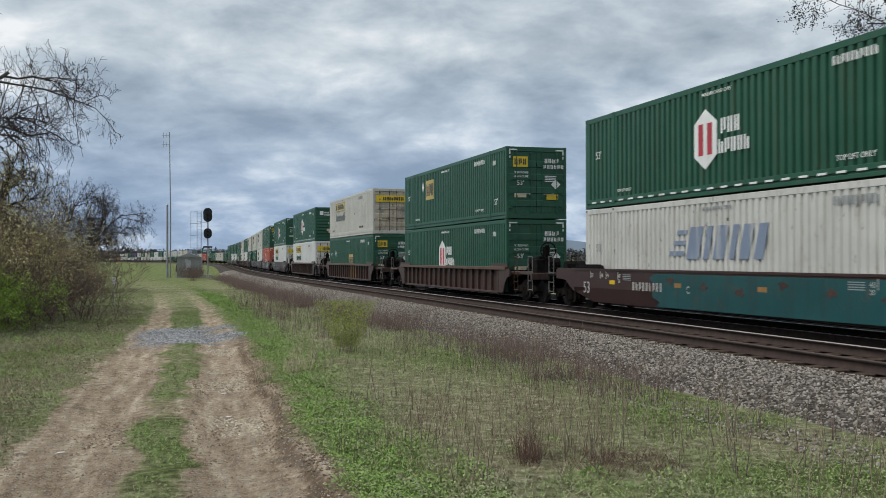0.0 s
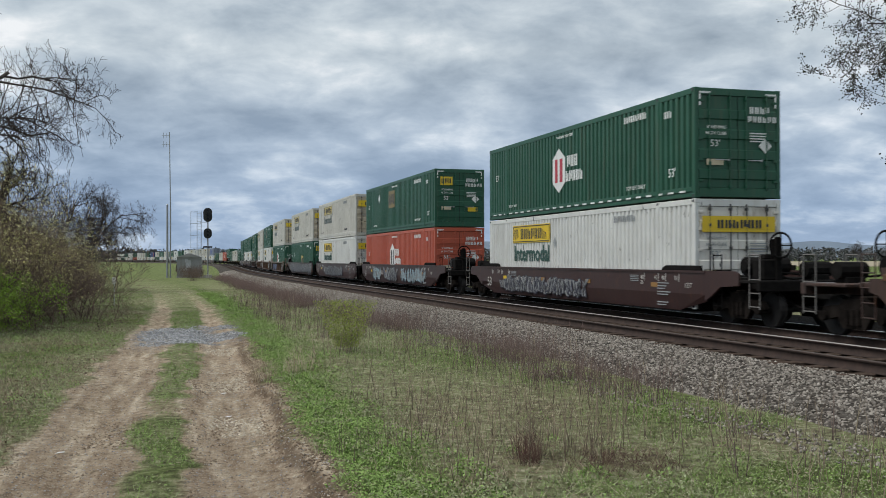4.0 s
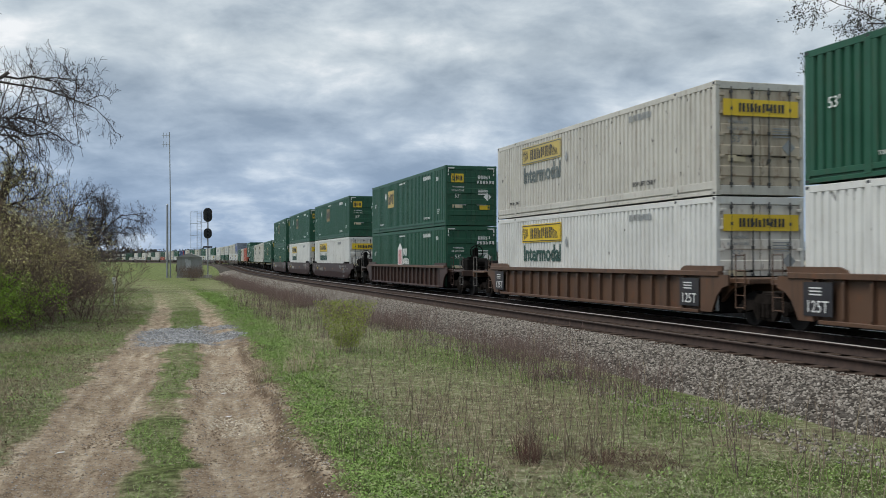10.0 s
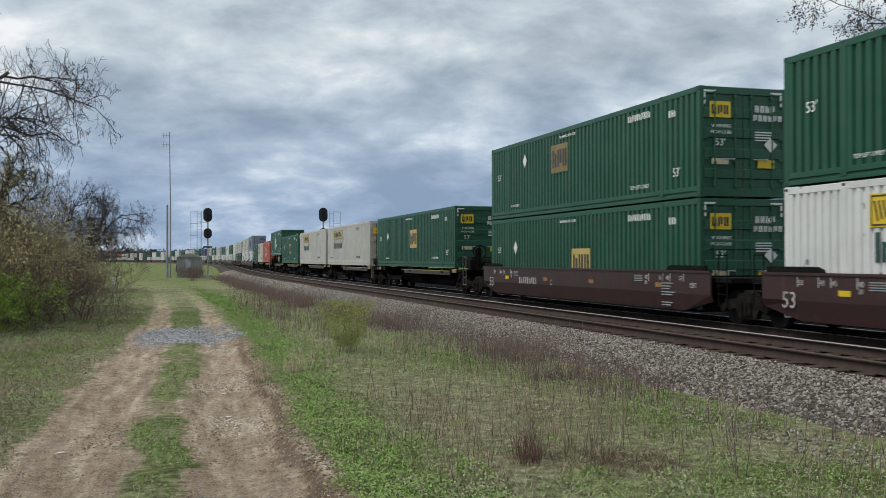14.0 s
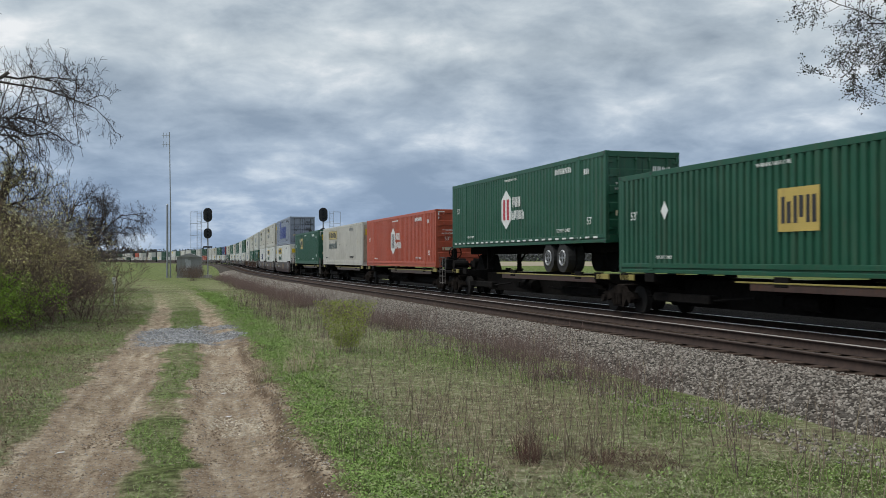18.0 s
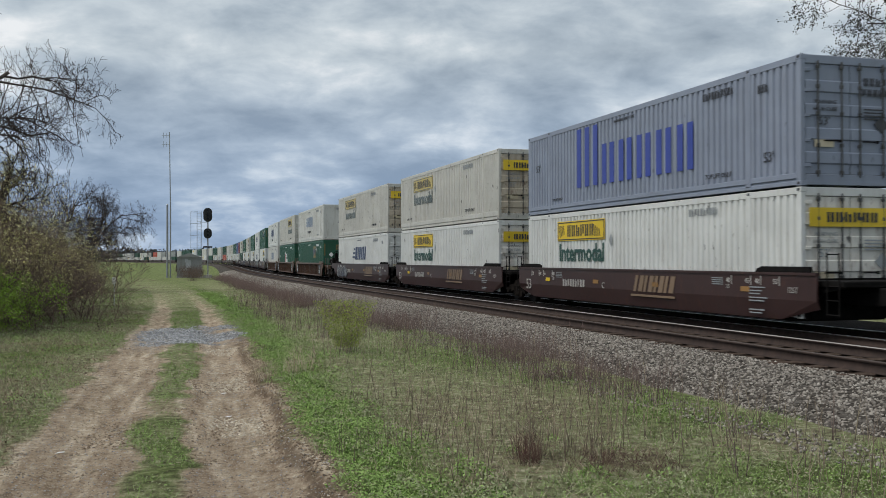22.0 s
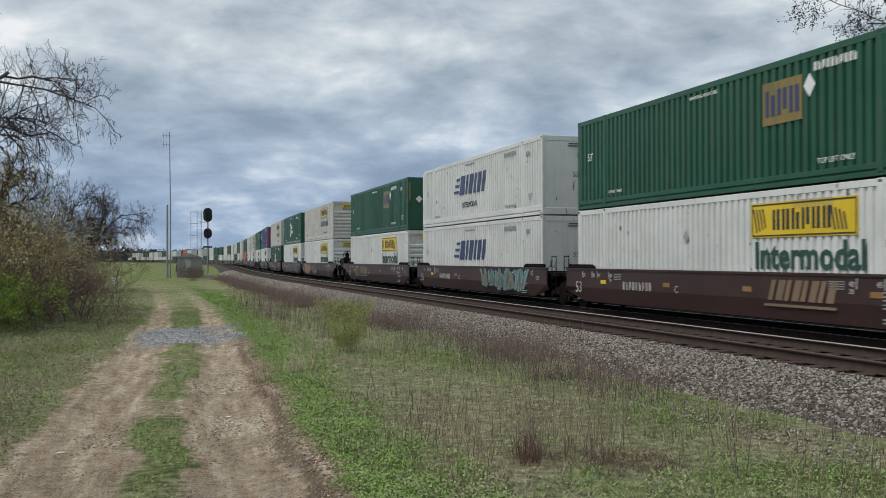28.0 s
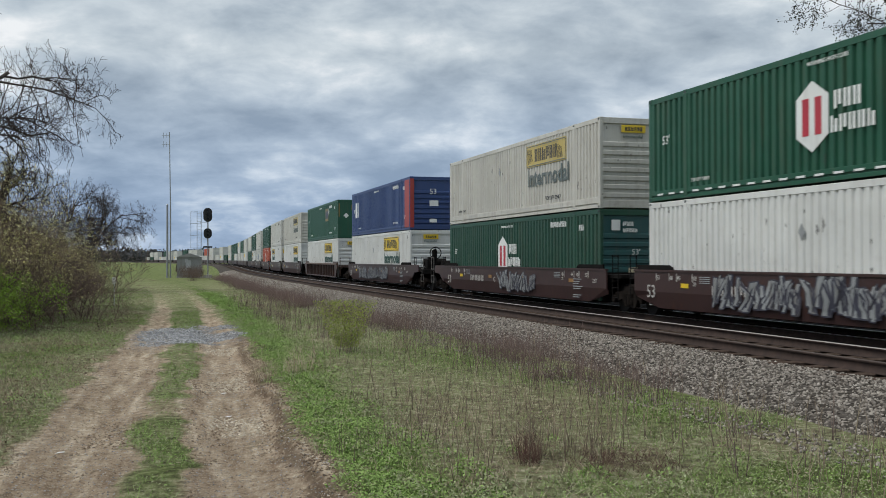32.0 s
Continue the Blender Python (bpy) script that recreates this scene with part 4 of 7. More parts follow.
            end_put(c, bars("notice", [(0, 0.5, 0, 0.3), (0, 0.4, -0.9, -0.7)], M_LETW, "bn"), -0.2, 1.3, "data_plate")
            end_put(c, bars("stripe", [(0, 0.22, 0.12, CH - 0.12)], M_RED, "bst"), -CW + 0.0, 0.0, "stripe", "red corner stripe")
    # the long side
    front = 1 if end == "D" else -1
    if kind == "J":
        pw = 3.7
        ph, pz = (0.80, 1.80) if end == "N" else (0.66, 1.93)
        px = -CL + 2.75 if end == "D" else CL - 6.3
        put(c, bars("nameplate", [(0, pw, 0, ph)], M_OLDYEL if aged else M_YELLOW, ("plate", ph)), px, pz, "nameplate", "yellow nameplate panel")
        put(c, bars("nameplate_rim", [(0.05, pw - 0.05, 0.03, 0.06), (0.05, pw - 0.05, ph - 0.06, ph - 0.03), (0.05, 0.08, 0.06, ph - 0.06), (pw - 0.08, pw - 0.05, 0.06, ph - 0.06)], M_OLDWORD if aged else M_LETD, ("rim", ph)), px, pz, "nameplate_rim", y=SIDE - 0.007)
        put(c, slanted([(0.25 + 0.12 * i, 0.30 + 0.12 * i, 0.12 + 0.03 * i, ph - 0.14) for i in range(4)] + [(3.0 + 0.12 * i, 3.05 + 0.12 * i, 0.12, ph - 0.16 - 0.05 * i) for i in range(4)], -0.25, ("swash", ph), M_LETD), px, pz, "emblem", y=SIDE - 0.007)
        put(c, bars("nameplate_word", letter_bars(6, 0.26, ph * 0.58, 0.09, 12), M_LETD, ("word", ph)), px + 0.85, pz + 0.21 * ph, "nameplate_word", y=SIDE - 0.007)
        put(c, lettering("Intermodal", 0.86 if end == "N" else 0.80, M_OLDWORD if aged else M_LETG, 0.022), px + 0.12, 1.10 if end == "N" else 1.26, "lettering", "dark green word Intermodal")
        put(c, lettering("TOP LIFT ONLY", 0.2, M_LETD), 3.6, 0.5)
        put(c, lettering("TOP LIFT ONLY", 0.15, M_LETD), -6.7, 0.5)
        put(c, bars("marking", letter_bars(10, 0.1, 0.2, 0.05, 3), M_FADED, "num10"), 3.4, 2.42)
        put(c, cached("decal", lambda: Geo().prism([(0, -0.2), (0.12, 0), (0, 0.2), (-0.12, 0)], -0.003, 0.003).mesh("decal", M_FADED)), -1.2, 1.9, "decal")
    elif kind == "E":
        small_marks(c, M_LETW, 1)
        faded = end == "N"
        px, pz = {"D": (-3.75, 1.4), "K": (-1.75, 1.4), "L": (0.0, 0.68), "P": (-0.15, 1.02), "N": (2.25, 1.45)}[end]
        put(c, bars("emblem", [(0, 1.45, 0, 0.98)], M_GOLD if end in "DLP" else M_OCHRE, "epanel"), px, pz, "emblem", "ochre square emblem")
        put(c, bars("emblem_word", letter_bars(3, 0.34, 0.6, 0.1, 6), M_NAVY if faded else M_LETD, "eside"), px + 0.13, pz + 0.19, "emblem_word", y=SIDE - 0.007)
        put(c, cached("diamond", lambda: Geo().prism([(0, -0.26), (0.2, 0), (0, 0.26), (-0.2, 0)], -0.003, 0.003).mesh("placard", M_LETW)), {"D": -4.3, "K": -4.3, "L": -5.3, "P": -5.3, "N": px + 1.7}[end], pz + 0.7 if end in "DKN" else 1.75, "placard", "pale diamond placard")
    elif kind in "HOT":
        small_marks(c, M_LETW, 1)
        emblem_hex(c, -0.83, 1.45, 0.84, "o" if kind == "O" else "g")
        if kind != "O":
            put(c, bars("reflector", [(-CL + 0.5 + i * 0.62, -CL + 0.8 + i * 0.62, 0, 0.05) for i in range(25)], M_LETW, "refl"), 0, 0.16, "reflector_strip", y=SIDE - 0.001)
    elif kind == "S" or kind == "F":
        mat = M_NAVY if kind == "S" else M_GHOST
        sw = []
        x = 0.0
        for wide in (0.62, 0.26, 0.50, 0.26, 0.42, 0.36):
            sw.append((x, x + wide, 0, 0.85))
            x += wide + 0.2
        sw += [(-0.9 + 0.12 * i, -0.15, 0.1 + 0.28 * i, 0.22 + 0.28 * i) for i in range(3)]
        put(c, slanted(sw, 0.3, "sw", mat), -1.8, 1.3, "emblem", "slanted navy block marks" if kind == "S" else "faded grey block marks")
        put(c, lettering("INTERMODAL", 0.34, M_LETD), -1.4, 0.72)
        small_marks(c, M_FADED, 1)
    elif kind == "M":
        put(c, bars("emblem", [(0.62 * i, 0.62 * i + 0.32, 0, 1.92) for i in range(3)] + [(1.9 + q * 1.15 + p, 1.9 + q * 1.15 + p + 0.3, 0, 1.25) for q in range(5) for p in (0, 0.52)], M_LBLUE, "mts"), -3.7, 0.75, "emblem", "tall blue block marks")
        small_marks(c, M_LETD, 1)
    elif kind == "B":
        small_marks(c, M_LETW, 1)
        put(c, bars("stripe", [(6.9, 7.9, 0.15, CH - 0.15)], M_RED, "bs2"), 0, 0, "stripe", "red corner stripe")
        put(c, bars("emblem", [(0, 1.0, 0, 1.0)], M_LETW, "bsq"), -6.8, 1.2, "emblem")
    else:
        small_marks(c, mk, 1)
    return c


def far_container(kind):
    """The same box for the train's far end, with its main parts alone."""
    base = {"J": M_WHITE, "O": M_ORANGE, "F": M_WHITE2, "W": M_WHITE2, "G": M_GREEN2}[kind]
    c = tagged(new("freight_container"), LABELS[kind], "container", "containers on the train")
    piece("frame", cached(("farframe", base.name), lambda: box_frame(foot=0.0).mesh("frame", base)), c)
    for s in (-1, 1):
        piece("side_sheet", cached(("farsheet", base.name, s), lambda: corrugated(-CL + 0.16, CL - 0.16, 0.29, CH - 0.16, CW - 0.006, 0.4, 0.035, s).mesh("side_sheet", base)), c)
    for d in (-1, 1):
        piece("end_wall", cached(("farend", base.name), lambda: Geo().bbox(CL - 0.07, CL - 0.02, -CW + 0.11, CW - 0.11, 0.25, CH - 0.19, 0.01).mesh("end_wall", base)), c, at=pose(0, 0, 0, 0, 0, 0 if d > 0 else 180))
    if kind == "J":
        put(c, bars("nameplate", [(0, 3.7, 0, 0.80)], M_YELLOW, "plate"), -CL + 2.75, 1.80, "nameplate", "yellow nameplate panel")
    return c


# ---------------------------------------------------------------- well cars
def truck(parent, x):
    """A two-axle bogie with its wheels, as a part of the car."""
    def frame_():
        g = Geo()
        for y in (-1.02, 1.02):
            g.prism([(-1.05, 0.44), (-0.95, 0.62), (-0.45, 0.66), (-0.3, 0.80), (0.3, 0.80), (0.45, 0.66), (0.95, 0.62), (1.05, 0.44), (0.82, 0.34), (0.5, 0.42), (0.34, 0.18), (-0.34, 0.18), (-0.5, 0.42), (-0.82, 0.34)], y - 0.07, y + 0.07)
            for k in (-0.17, 0.0, 0.17):
                g.tube((k, y - 0.10 if y < 0 else y + 0.1, 0.26), (k, y - 0.10 if y < 0 else y + 0.1, 0.58), 0.06, n=8)
            for k in (-0.89, 0.89):
                g.tube((k, y * 1.06, 0.42), (k, y * 1.17, 0.42), 0.11, n=10)
        g.bbox(-0.28, 0.28, -1.0, 1.0, 0.52, 0.86, 0.03)
        return g.mesh("bogie_frame", M_BOGIE)

    def wheelset():
        g = Geo()
        for y in (-0.7525, 0.7525):
            s = 1 if y > 0 else -1
            g.tube((0, y - 0.065, 0.42), (0, y + 0.065, 0.42), 0.42, n=24)
            g.tube((0, y - s * 0.065, 0.42), (0, y - s * 0.095, 0.42), 0.445, n=24)
        g.tube((0, -1.1, 0.42), (0, 1.1, 0.42), 0.07, n=8)
        return g.mesh("wheelset", M_WHEEL)
    b = piece("bogie", cached("bogie", frame_), parent, "grimy steel bogie", at=(x, 0, 0))
    for k in (-0.89, 0.89):
        piece("wheelset", cached("wheelset", wheelset), b, at=(k, 0, 0))
    return b


def graffiti(parent, x, w, col, seed, h=0.72, z=0.42, y=-1.335):
    """Sprayed slanting blocks with an edge and shaded flanks, no readable word."""
    rng = random.Random(seed)
    back, fill, shade = Geo(), Geo(), Geo()
    xx = 0.0
    while xx < w:
        ww = h * rng.uniform(0.45, 0.85)
        base, top, sl = rng.uniform(-0.08, 0.06) * h, h * rng.uniform(0.85, 1.08), rng.uniform(-0.25, 0.35) * h
        for k in range(rng.choice((3, 4, 5))):
            bw = ww * rng.uniform(0.22, 0.48)
            a = xx + rng.uniform(0, ww - bw)
            q = sl + rng.uniform(-0.7, 0.7) * ww
            z0, z1 = base + rng.uniform(0, 0.3) * h, top - rng.uniform(0, 0.3) * h
            m = (z0 + z1) / 2 + rng.uniform(-0.1, 0.1) * h
            kink = rng.uniform(-0.18, 0.18) * ww
            left = [(a, z0), (a + q * 0.5 + kink, m), (a + q, z1)]
            right = [(a + q + bw * rng.uniform(0.4, 1.1), z1 + rng.uniform(-0.06, 0.06) * h), (a + q * 0.5 + kink + bw * 1.1, m), (a + bw, z0)]
            poly = left + right
            cx, cz = sum(p for p, _ in poly) / 6, sum(p for _, p in poly) / 6
            fill.prism(poly, -0.003, 0.003)
            back.prism([(px + (0.05 if px > cx else -0.05), pz + (0.035 if pz > cz else -0.035)) for px, pz in poly], -0.002, 0.002)
            shade.prism([(right[2][0] - bw * 0.35, z0 + 0.02), (right[1][0] - bw * 0.3, m), (right[0][0] - bw * 0.2, z1 - 0.05), right[0], right[1], right[2]], -0.002, 0.002)
        xx += ww * rng.uniform(0.6, 0.8)
    edge = {0: M_GRAF[2], 1: M_GRAF[2], 3: M_GRAF[0], 4: M_GRAF[0], 5: M_GRAF[2]}.get(col, M_GRAF[2])
    piece("graffiti_outline", back.mesh("graffiti_outline", edge), parent, at=(x, y, z))
    piece("graffiti", fill.mesh("graffiti", M_GRAF[col]), parent, "sprayed graffiti", at=(x, y - 0.004, z))
    piece("graffiti_shade", shade.mesh("graffiti_shade", M_GRAF[2] if col in (0, 4) else M_GRAF[0] if col == 5 else M_RUSTMARK), parent, at=(x, y - 0.008, z))


def end_platform(parent, x, d, mat, gear):
    """What stands at one end of a well car; d is 1 at the leading end."""
    def plat():
        g = Geo()
        g.bbox(0, 1.25, -1.25, 1.25, 1.02, 1.16, 0.02)
        g.bbox(0, 1.5, -0.35, 0.35, 0.62, 1.02, 0.03)
        g.prism([(0, 0.55), (0.5, 0.9), (1.25, 1.02), (0, 1.02)], -1.2, -1.1)
        g.prism([(0, 0.55), (0.5, 0.9), (1.25, 1.02), (0, 1.02)], 1.1, 1.2)
        return g.mesh("end_platform", mat)

    def ladder():
        g = Geo()
        for k in (0, 0.38):
            g.tube((k, 0, 0.42), (k, 0, 1.75), 0.016, n=5)
        for z in (0.45, 0.75, 1.05, 1.35, 1.72):
            g.tube((0, 0, z), (0.38, 0, z), 0.014, n=5)
        return g.mesh("ladder", mat)
    r = Matrix.Identity(4) if d > 0 else Matrix.Rotation(math.pi, 4, "Z")
    ex = Matrix.Translation((x, 0, 0)) @ r
    p = piece("end_platform", cached(("plat", mat.name), plat), parent, at=ex)
    la = cached(("ladder", mat.name), ladder)
    piece("ladder", la, p, at=(0.75, -1.27, 0))
    piece("ladder", la, p, at=(0.75, 1.27, 0))
    if gear:
        piece("brake_wheel", cached("brakewheel", lambda: ring_mesh(0.34, 0.028, M_STEEL, "brake_wheel")), p, "black hand brake wheel", at=pose(1.1, -0.55, 1.62, 0, 90, 0))
        piece("brake_stand", cached("brakestand", lambda: Geo().bbox(0.97, 1.08, -0.63, -0.47, 1.16, 1.75, 0.02).tube((0.25, -0.3, 1.36), (0.85, -0.3, 1.36), 0.17, n=10).mesh("brake_stand", M_STEEL)), p)


def end_gear(parent, x, d):
    """Brake cylinder, air tank, hand brake stand, valves and grab rails over a coupled end."""
    ex = Matrix.Translation((x, 0, 0)) @ (Matrix.Identity(4) if d > 0 else Matrix.Rotation(math.pi, 4, "Z"))
    piece("air_tank", cached("gtank", lambda: Geo().tube((0.25, -1.0, 1.45), (0.25, 0.15, 1.45), 0.23, n=12).tube((0.25, -1.06, 1.45), (0.25, -1.0, 1.45), 0.14, n=10).bbox(0.1, 0.4, -0.85, -0.75, 1.12, 1.4, 0.01).bbox(0.1, 0.4, -0.1, 0.0, 1.12, 1.4, 0.01).mesh("air_tank", M_STEEL)), parent, "black air tank", at=ex)
    piece("brake_cylinder", cached("gcyl", lambda: Geo().tube((0.75, 0.3, 1.38), (0.75, 1.0, 1.38), 0.19, n=10).tube((0.75, 0.2, 1.38), (0.75, 0.3, 1.38), 0.06, n=6).bbox(0.55, 0.95, 0.4, 0.9, 1.1, 1.25, 0.02).mesh("brake_cylinder", M_STEEL)), parent, "black brake cylinder", at=ex)
    piece("valve_box", cached("gbox", lambda: Geo().bbox(0.6, 1.05, -1.05, -0.55, 1.12, 1.62, 0.03).bbox(0.68, 0.97, -0.95, -0.65, 1.62, 1.74, 0.02).path([(0.6, -0.5, 1.2), (0.5, -0.2, 1.3), (0.6, 0.3, 1.25)], 0.025, 5).path([(0.9, -0.5, 1.2), (1.15, 0.0, 1.1), (1.3, 0.4, 0.85)], 0.025, 5).mesh("valve_box", M_STEEL)), parent, at=ex)
    st = piece("brake_stand", cached("gstand", lambda: Geo().bbox(1.0, 1.1, -0.72, -0.56, 1.1, 2.15, 0.02).bbox(0.92, 1.0, -0.78, -0.5, 1.6, 2.1, 0.02).mesh("brake_stand", M_STEEL)), parent, at=ex)
    piece("brake_wheel", cached("gwheel", lambda: ring_mesh(0.3, 0.026, M_STEEL, "brake_wheel")), st, "black hand brake wheel", at=pose(1.15, -0.64, 1.95, 0, 90, 0))
    rail = cached("grail", lambda: Geo().path([(0, 0, 0.45), (0, 0, 1.72), (0.42, 0, 1.72), (0.42, 0, 0.45)], 0.017, 5).path([(0, 0, 0.5), (0.42, 0, 0.5)], 0.016, 5).path([(0, 0, 0.82), (0.42, 0, 0.82)], 0.016, 5).path([(0, 0, 1.14), (0.42, 0, 1.14)], 0.016, 5).mesh("grab_rail", M_GRAB))
    for y in (-1.36, 1.36):
        piece("grab_rail", rail, parent, "worn pale grab rail and steps", at=ex @ Matrix.Translation((0.95, y, 0)))


def ring_mesh(r, t, mat, name):
    g = Geo()
    n = 16
    pts = [(r * math.cos(2 * math.pi * i / n), r * math.sin(2 * math.pi * i / n), 0) for i in range(n + 1)]
    g.path(pts, t, 5)
    for i in range(0, n, 4):
        g.tube((0, 0, 0), pts[i], t * 0.7, n=4)
    return g.mesh(name, mat)


def coupler(parent, x, d, length):
    me = cached(("coupler", round(length, 1)), lambda: Geo().bbox(0, length - 0.18, -0.11, 0.11, 0.72, 0.94, 0.02).bbox(length - 0.3, length + 0.05, -0.2, 0.2, 0.68, 0.98, 0.04).path([(length * 0.4, -0.32, 0.7), (length * 0.7, -0.36, 0.5), (length, -0.3, 0.42)], 0.03, 5).mesh("coupler", M_STEEL))
    piece("coupler", me, parent, at=Matrix.Translation((x, 0, 0)) @ (Matrix.Identity(4) if d > 0 else Matrix.Rotation(math.pi, 4, "Z")))


WB = 8.75


def well_car(style, f_gap, r_gap, marks):
    """style: s smooth brown, r ribbed brown, t ribbed tan. Gaps: half distance to the next car's middle at each end; over 11 m it is a coupled end."""
    mat = {"s": M_BROWN, "r": M_BROWN2, "t": M_TAN}[style]
    w = tagged(new("well_car"), {"s": "smooth-sided oxide brown well wagon with grimy bogies", "r": "ribbed dusty brown well wagon with grimy bogies", "t": "ribbed tan well wagon with rusty streaks and grimy bogies"}[style], "rail wagon", "wagons of the train")

    def side_smooth(s):
        g = Geo()
        prof = [(1.345, 0.27), (1.415, 0.72), (1.415, 1.27), (1.44, 1.27), (1.44, 1.33), (1.33, 1.33), (1.33, 1.28), (1.37, 1.25), (1.37, 0.73), (1.315, 0.28)]
        xs = [(-WB, 0.55), (-WB + 1.35, 0.27), (WB - 1.35, 0.27), (WB, 0.55)]
        # drawn out with raised lower corners at both ends
        for (xa, ba), (xb, bb) in zip(xs, xs[1:]):
            k = len(prof)
            vs = []
            for x, bz in ((xa, ba), (xb, bb)):
                vs += [(x, s * y, max(z, bz + (z - 0.27) * 0.3) if z < 0.6 else z) for y, z in prof]
            g.add(vs, [(i, (i + 1) % k, k + (i + 1) % k, k + i) for i in range(k)] + [tuple(range(k)), tuple(range(k, 2 * k))])
        return g.mesh("side_wall", mat)

    def side_ribbed(s):
        g = Geo()
        a, b = (1.32, 1.35)
        g.box(-WB + 0.9, WB - 0.9, min(s * a, s * b), max(s * a, s * b), 0.32, 1.22)
        return g.mesh("side_wall", mat)
    for s in (-1, 1):
        if style == "s":
            sw = piece("side_wall", cached(("ss", s), lambda: side_smooth(s)), w)
        else:
            sw = piece("side_wall", cached(("sr", style, s), lambda: side_ribbed(s)), w)
            tc_mat = M_TAN
            piece("top_chord", cached(("tch", style, s), lambda: Geo().bbox(-WB + 0.3, WB - 0.3, min(s * 1.32, s * 1.50), max(s * 1.32, s * 1.50), 1.2, 1.33, 0.012).mesh("top_chord", tc_mat)), sw, "paler top edge")
            piece("bottom_chord", cached(("bch", style, s), lambda: Geo().bbox(-WB + 1.3, WB - 1.3, min(s * 1.315, s * 1.45), max(s * 1.315, s * 1.45), 0.25, 0.34, 0.012).mesh("bottom_chord", mat)), sw)
            rib = cached(("rib", style), lambda: Geo().prism_x([(-0.06, 0.33), (-0.1, 0.40), (-0.1, 1.12), (-0.06, 1.21), (0.02, 1.21), (0.02, 0.33)], -0.035, 0.035).mesh("rib", mat))
            for i in range(19):
                x = -WB + 1.25 + i * (2 * WB - 2.5) / 18
                piece("rib", rib, sw, at=pose(x, s * 1.355, 0, 0, 0, 0 if s < 0 else 180))
            pl = cached(("endplate", style), lambda: Geo().prism([(0, 0.98), (0, 1.24), (1.25, 1.24), (1.25, 0.30), (0.75, 0.30), (0.5, 0.72), (0.25, 0.92)], -0.03, 0.03).mesh("end_gusset", mat))
            for d in (-1, 1):
                piece("end_gusset", pl, sw, at=Matrix.Translation((d * (WB + 0.1), s * 1.43, 0)) @ (Matrix.Rotation(math.pi, 4, "Z") if d > 0 else Matrix.Identity(4)))
        # raised container guides at both ends and along the top
        guide = cached(("guide", mat.name), lambda: Geo().prism([(-1.0, 1.33), (-1.0, 1.46), (0.75, 1.46), (0.95, 1.40), (1.0, 1.33)], -0.03, 0.03).mesh("container_guide", mat if style != "s" else M_STEEL))
        for d in (-1, 1):
            piece("container_guide", guide, sw, at=Matrix.Translation((d * 7.55, s * 1.40, 0)) @ (Matrix.Rotation(math.pi, 4, "Z") if d > 0 else Matrix.Identity(4)))
    piece("floor", cached(("floor", mat.name), lambda: Geo().bbox(-WB + 1.0, WB - 1.0, -1.2, 1.2, 0.24, 0.31, 0.01).box(-WB + 0.6, -WB + 1.0, -1.22, 1.22, 0.3, 1.2).box(WB - 1.0, WB - 0.6, -1.22, 1.22, 0.3, 1.2).mesh("floor", M_STEEL)), w)
    for d, gap in ((1, f_gap), (-1, r_gap)):
        single = gap > 11.0
        end_platform(w, d * (WB - 0.6), d, M_STEEL if style == "s" else mat, style != "r" and not single and d < 0)
        if single and style == "s":
            for sy in (-1, 1):
                piece("end_extension", cached(("eext", mat.name), lambda: Geo().prism([(0, 0.56), (0, 1.33), (1.35, 1.33), (1.5, 1.26), (1.5, 0.98), (0.7, 0.93), (0.35, 0.72)], -0.03, 0.03).mesh("end_extension", mat)), w, at=Matrix.Translation((d * (WB - 0.02), sy * 1.385, 0)) @ (Matrix.Identity(4) if d > 0 else Matrix.Rotation(math.pi, 4, "Z")))
        if single:
            end_gear(w, d * (WB + 0.9), d)
            truck(w, d * 9.75)
            coupler(w, d * (WB + 0.6), d, gap - WB - 0.6)
            piece("end_sill", cached(("esill", (M_STEEL if style == "s" else mat).name), lambda: Geo().bbox(0, 2.0, -0.5, 0.5, 0.86, 1.1, 0.02).bbox(0.6, 2.0, -1.38, 1.38, 1.04, 1.12, 0.02).bbox(1.86, 2.02, -1.4, 1.4, 0.86, 1.12, 0.02).mesh("end_sill", M_STEEL if style == "s" else mat)), w, at=Matrix.Translation((d * (WB + 0.3), 0, 0)) @ (Matrix.Identity(4) if d > 0 else Matrix.Rotation(math.pi, 4, "Z")))
        elif d < 0:
            truck(w, d * gap)
        if not single:
            piece("draft_arm", cached("draft", lambda: Geo().bbox(0, 1.3, -0.3, 0.3, 0.72, 1.0, 0.03).mesh("draft_arm", M_STEEL)), w, at=Matrix.Translation((d * (WB + 0.0), 0, 0)) @ (Matrix.Identity(4) if d > 0 else Matrix.Rotation(math.pi, 4, "Z")))
    y = -1.425 if style == "s" else -1.475
    if style == "s":
        put(w, lettering("53", 0.52, M_MARKW), -8.0, 0.55, y=y)
        if not any(mk[0] == "b" and mk[1] < -2 for mk in marks):
            put(w, bars("marking", letter_bars(9, 0.11, 0.24, 0.09, 31), M_MARKW, "fec"), -4.6, 0.72, "marking", y=y)
        put(w, bars("notice", [(0.0, q, z, z + 0.028) for q, z in ((0.62, 0.4), (0.5, 0.32), (0.42, 0.25), (0.72, 0.16), (0.58, 0.09), (0.6, -0.12), (0.5, -0.19))], M_FADED, "ntc"), 6.3, 0.56, "notice", y=y)
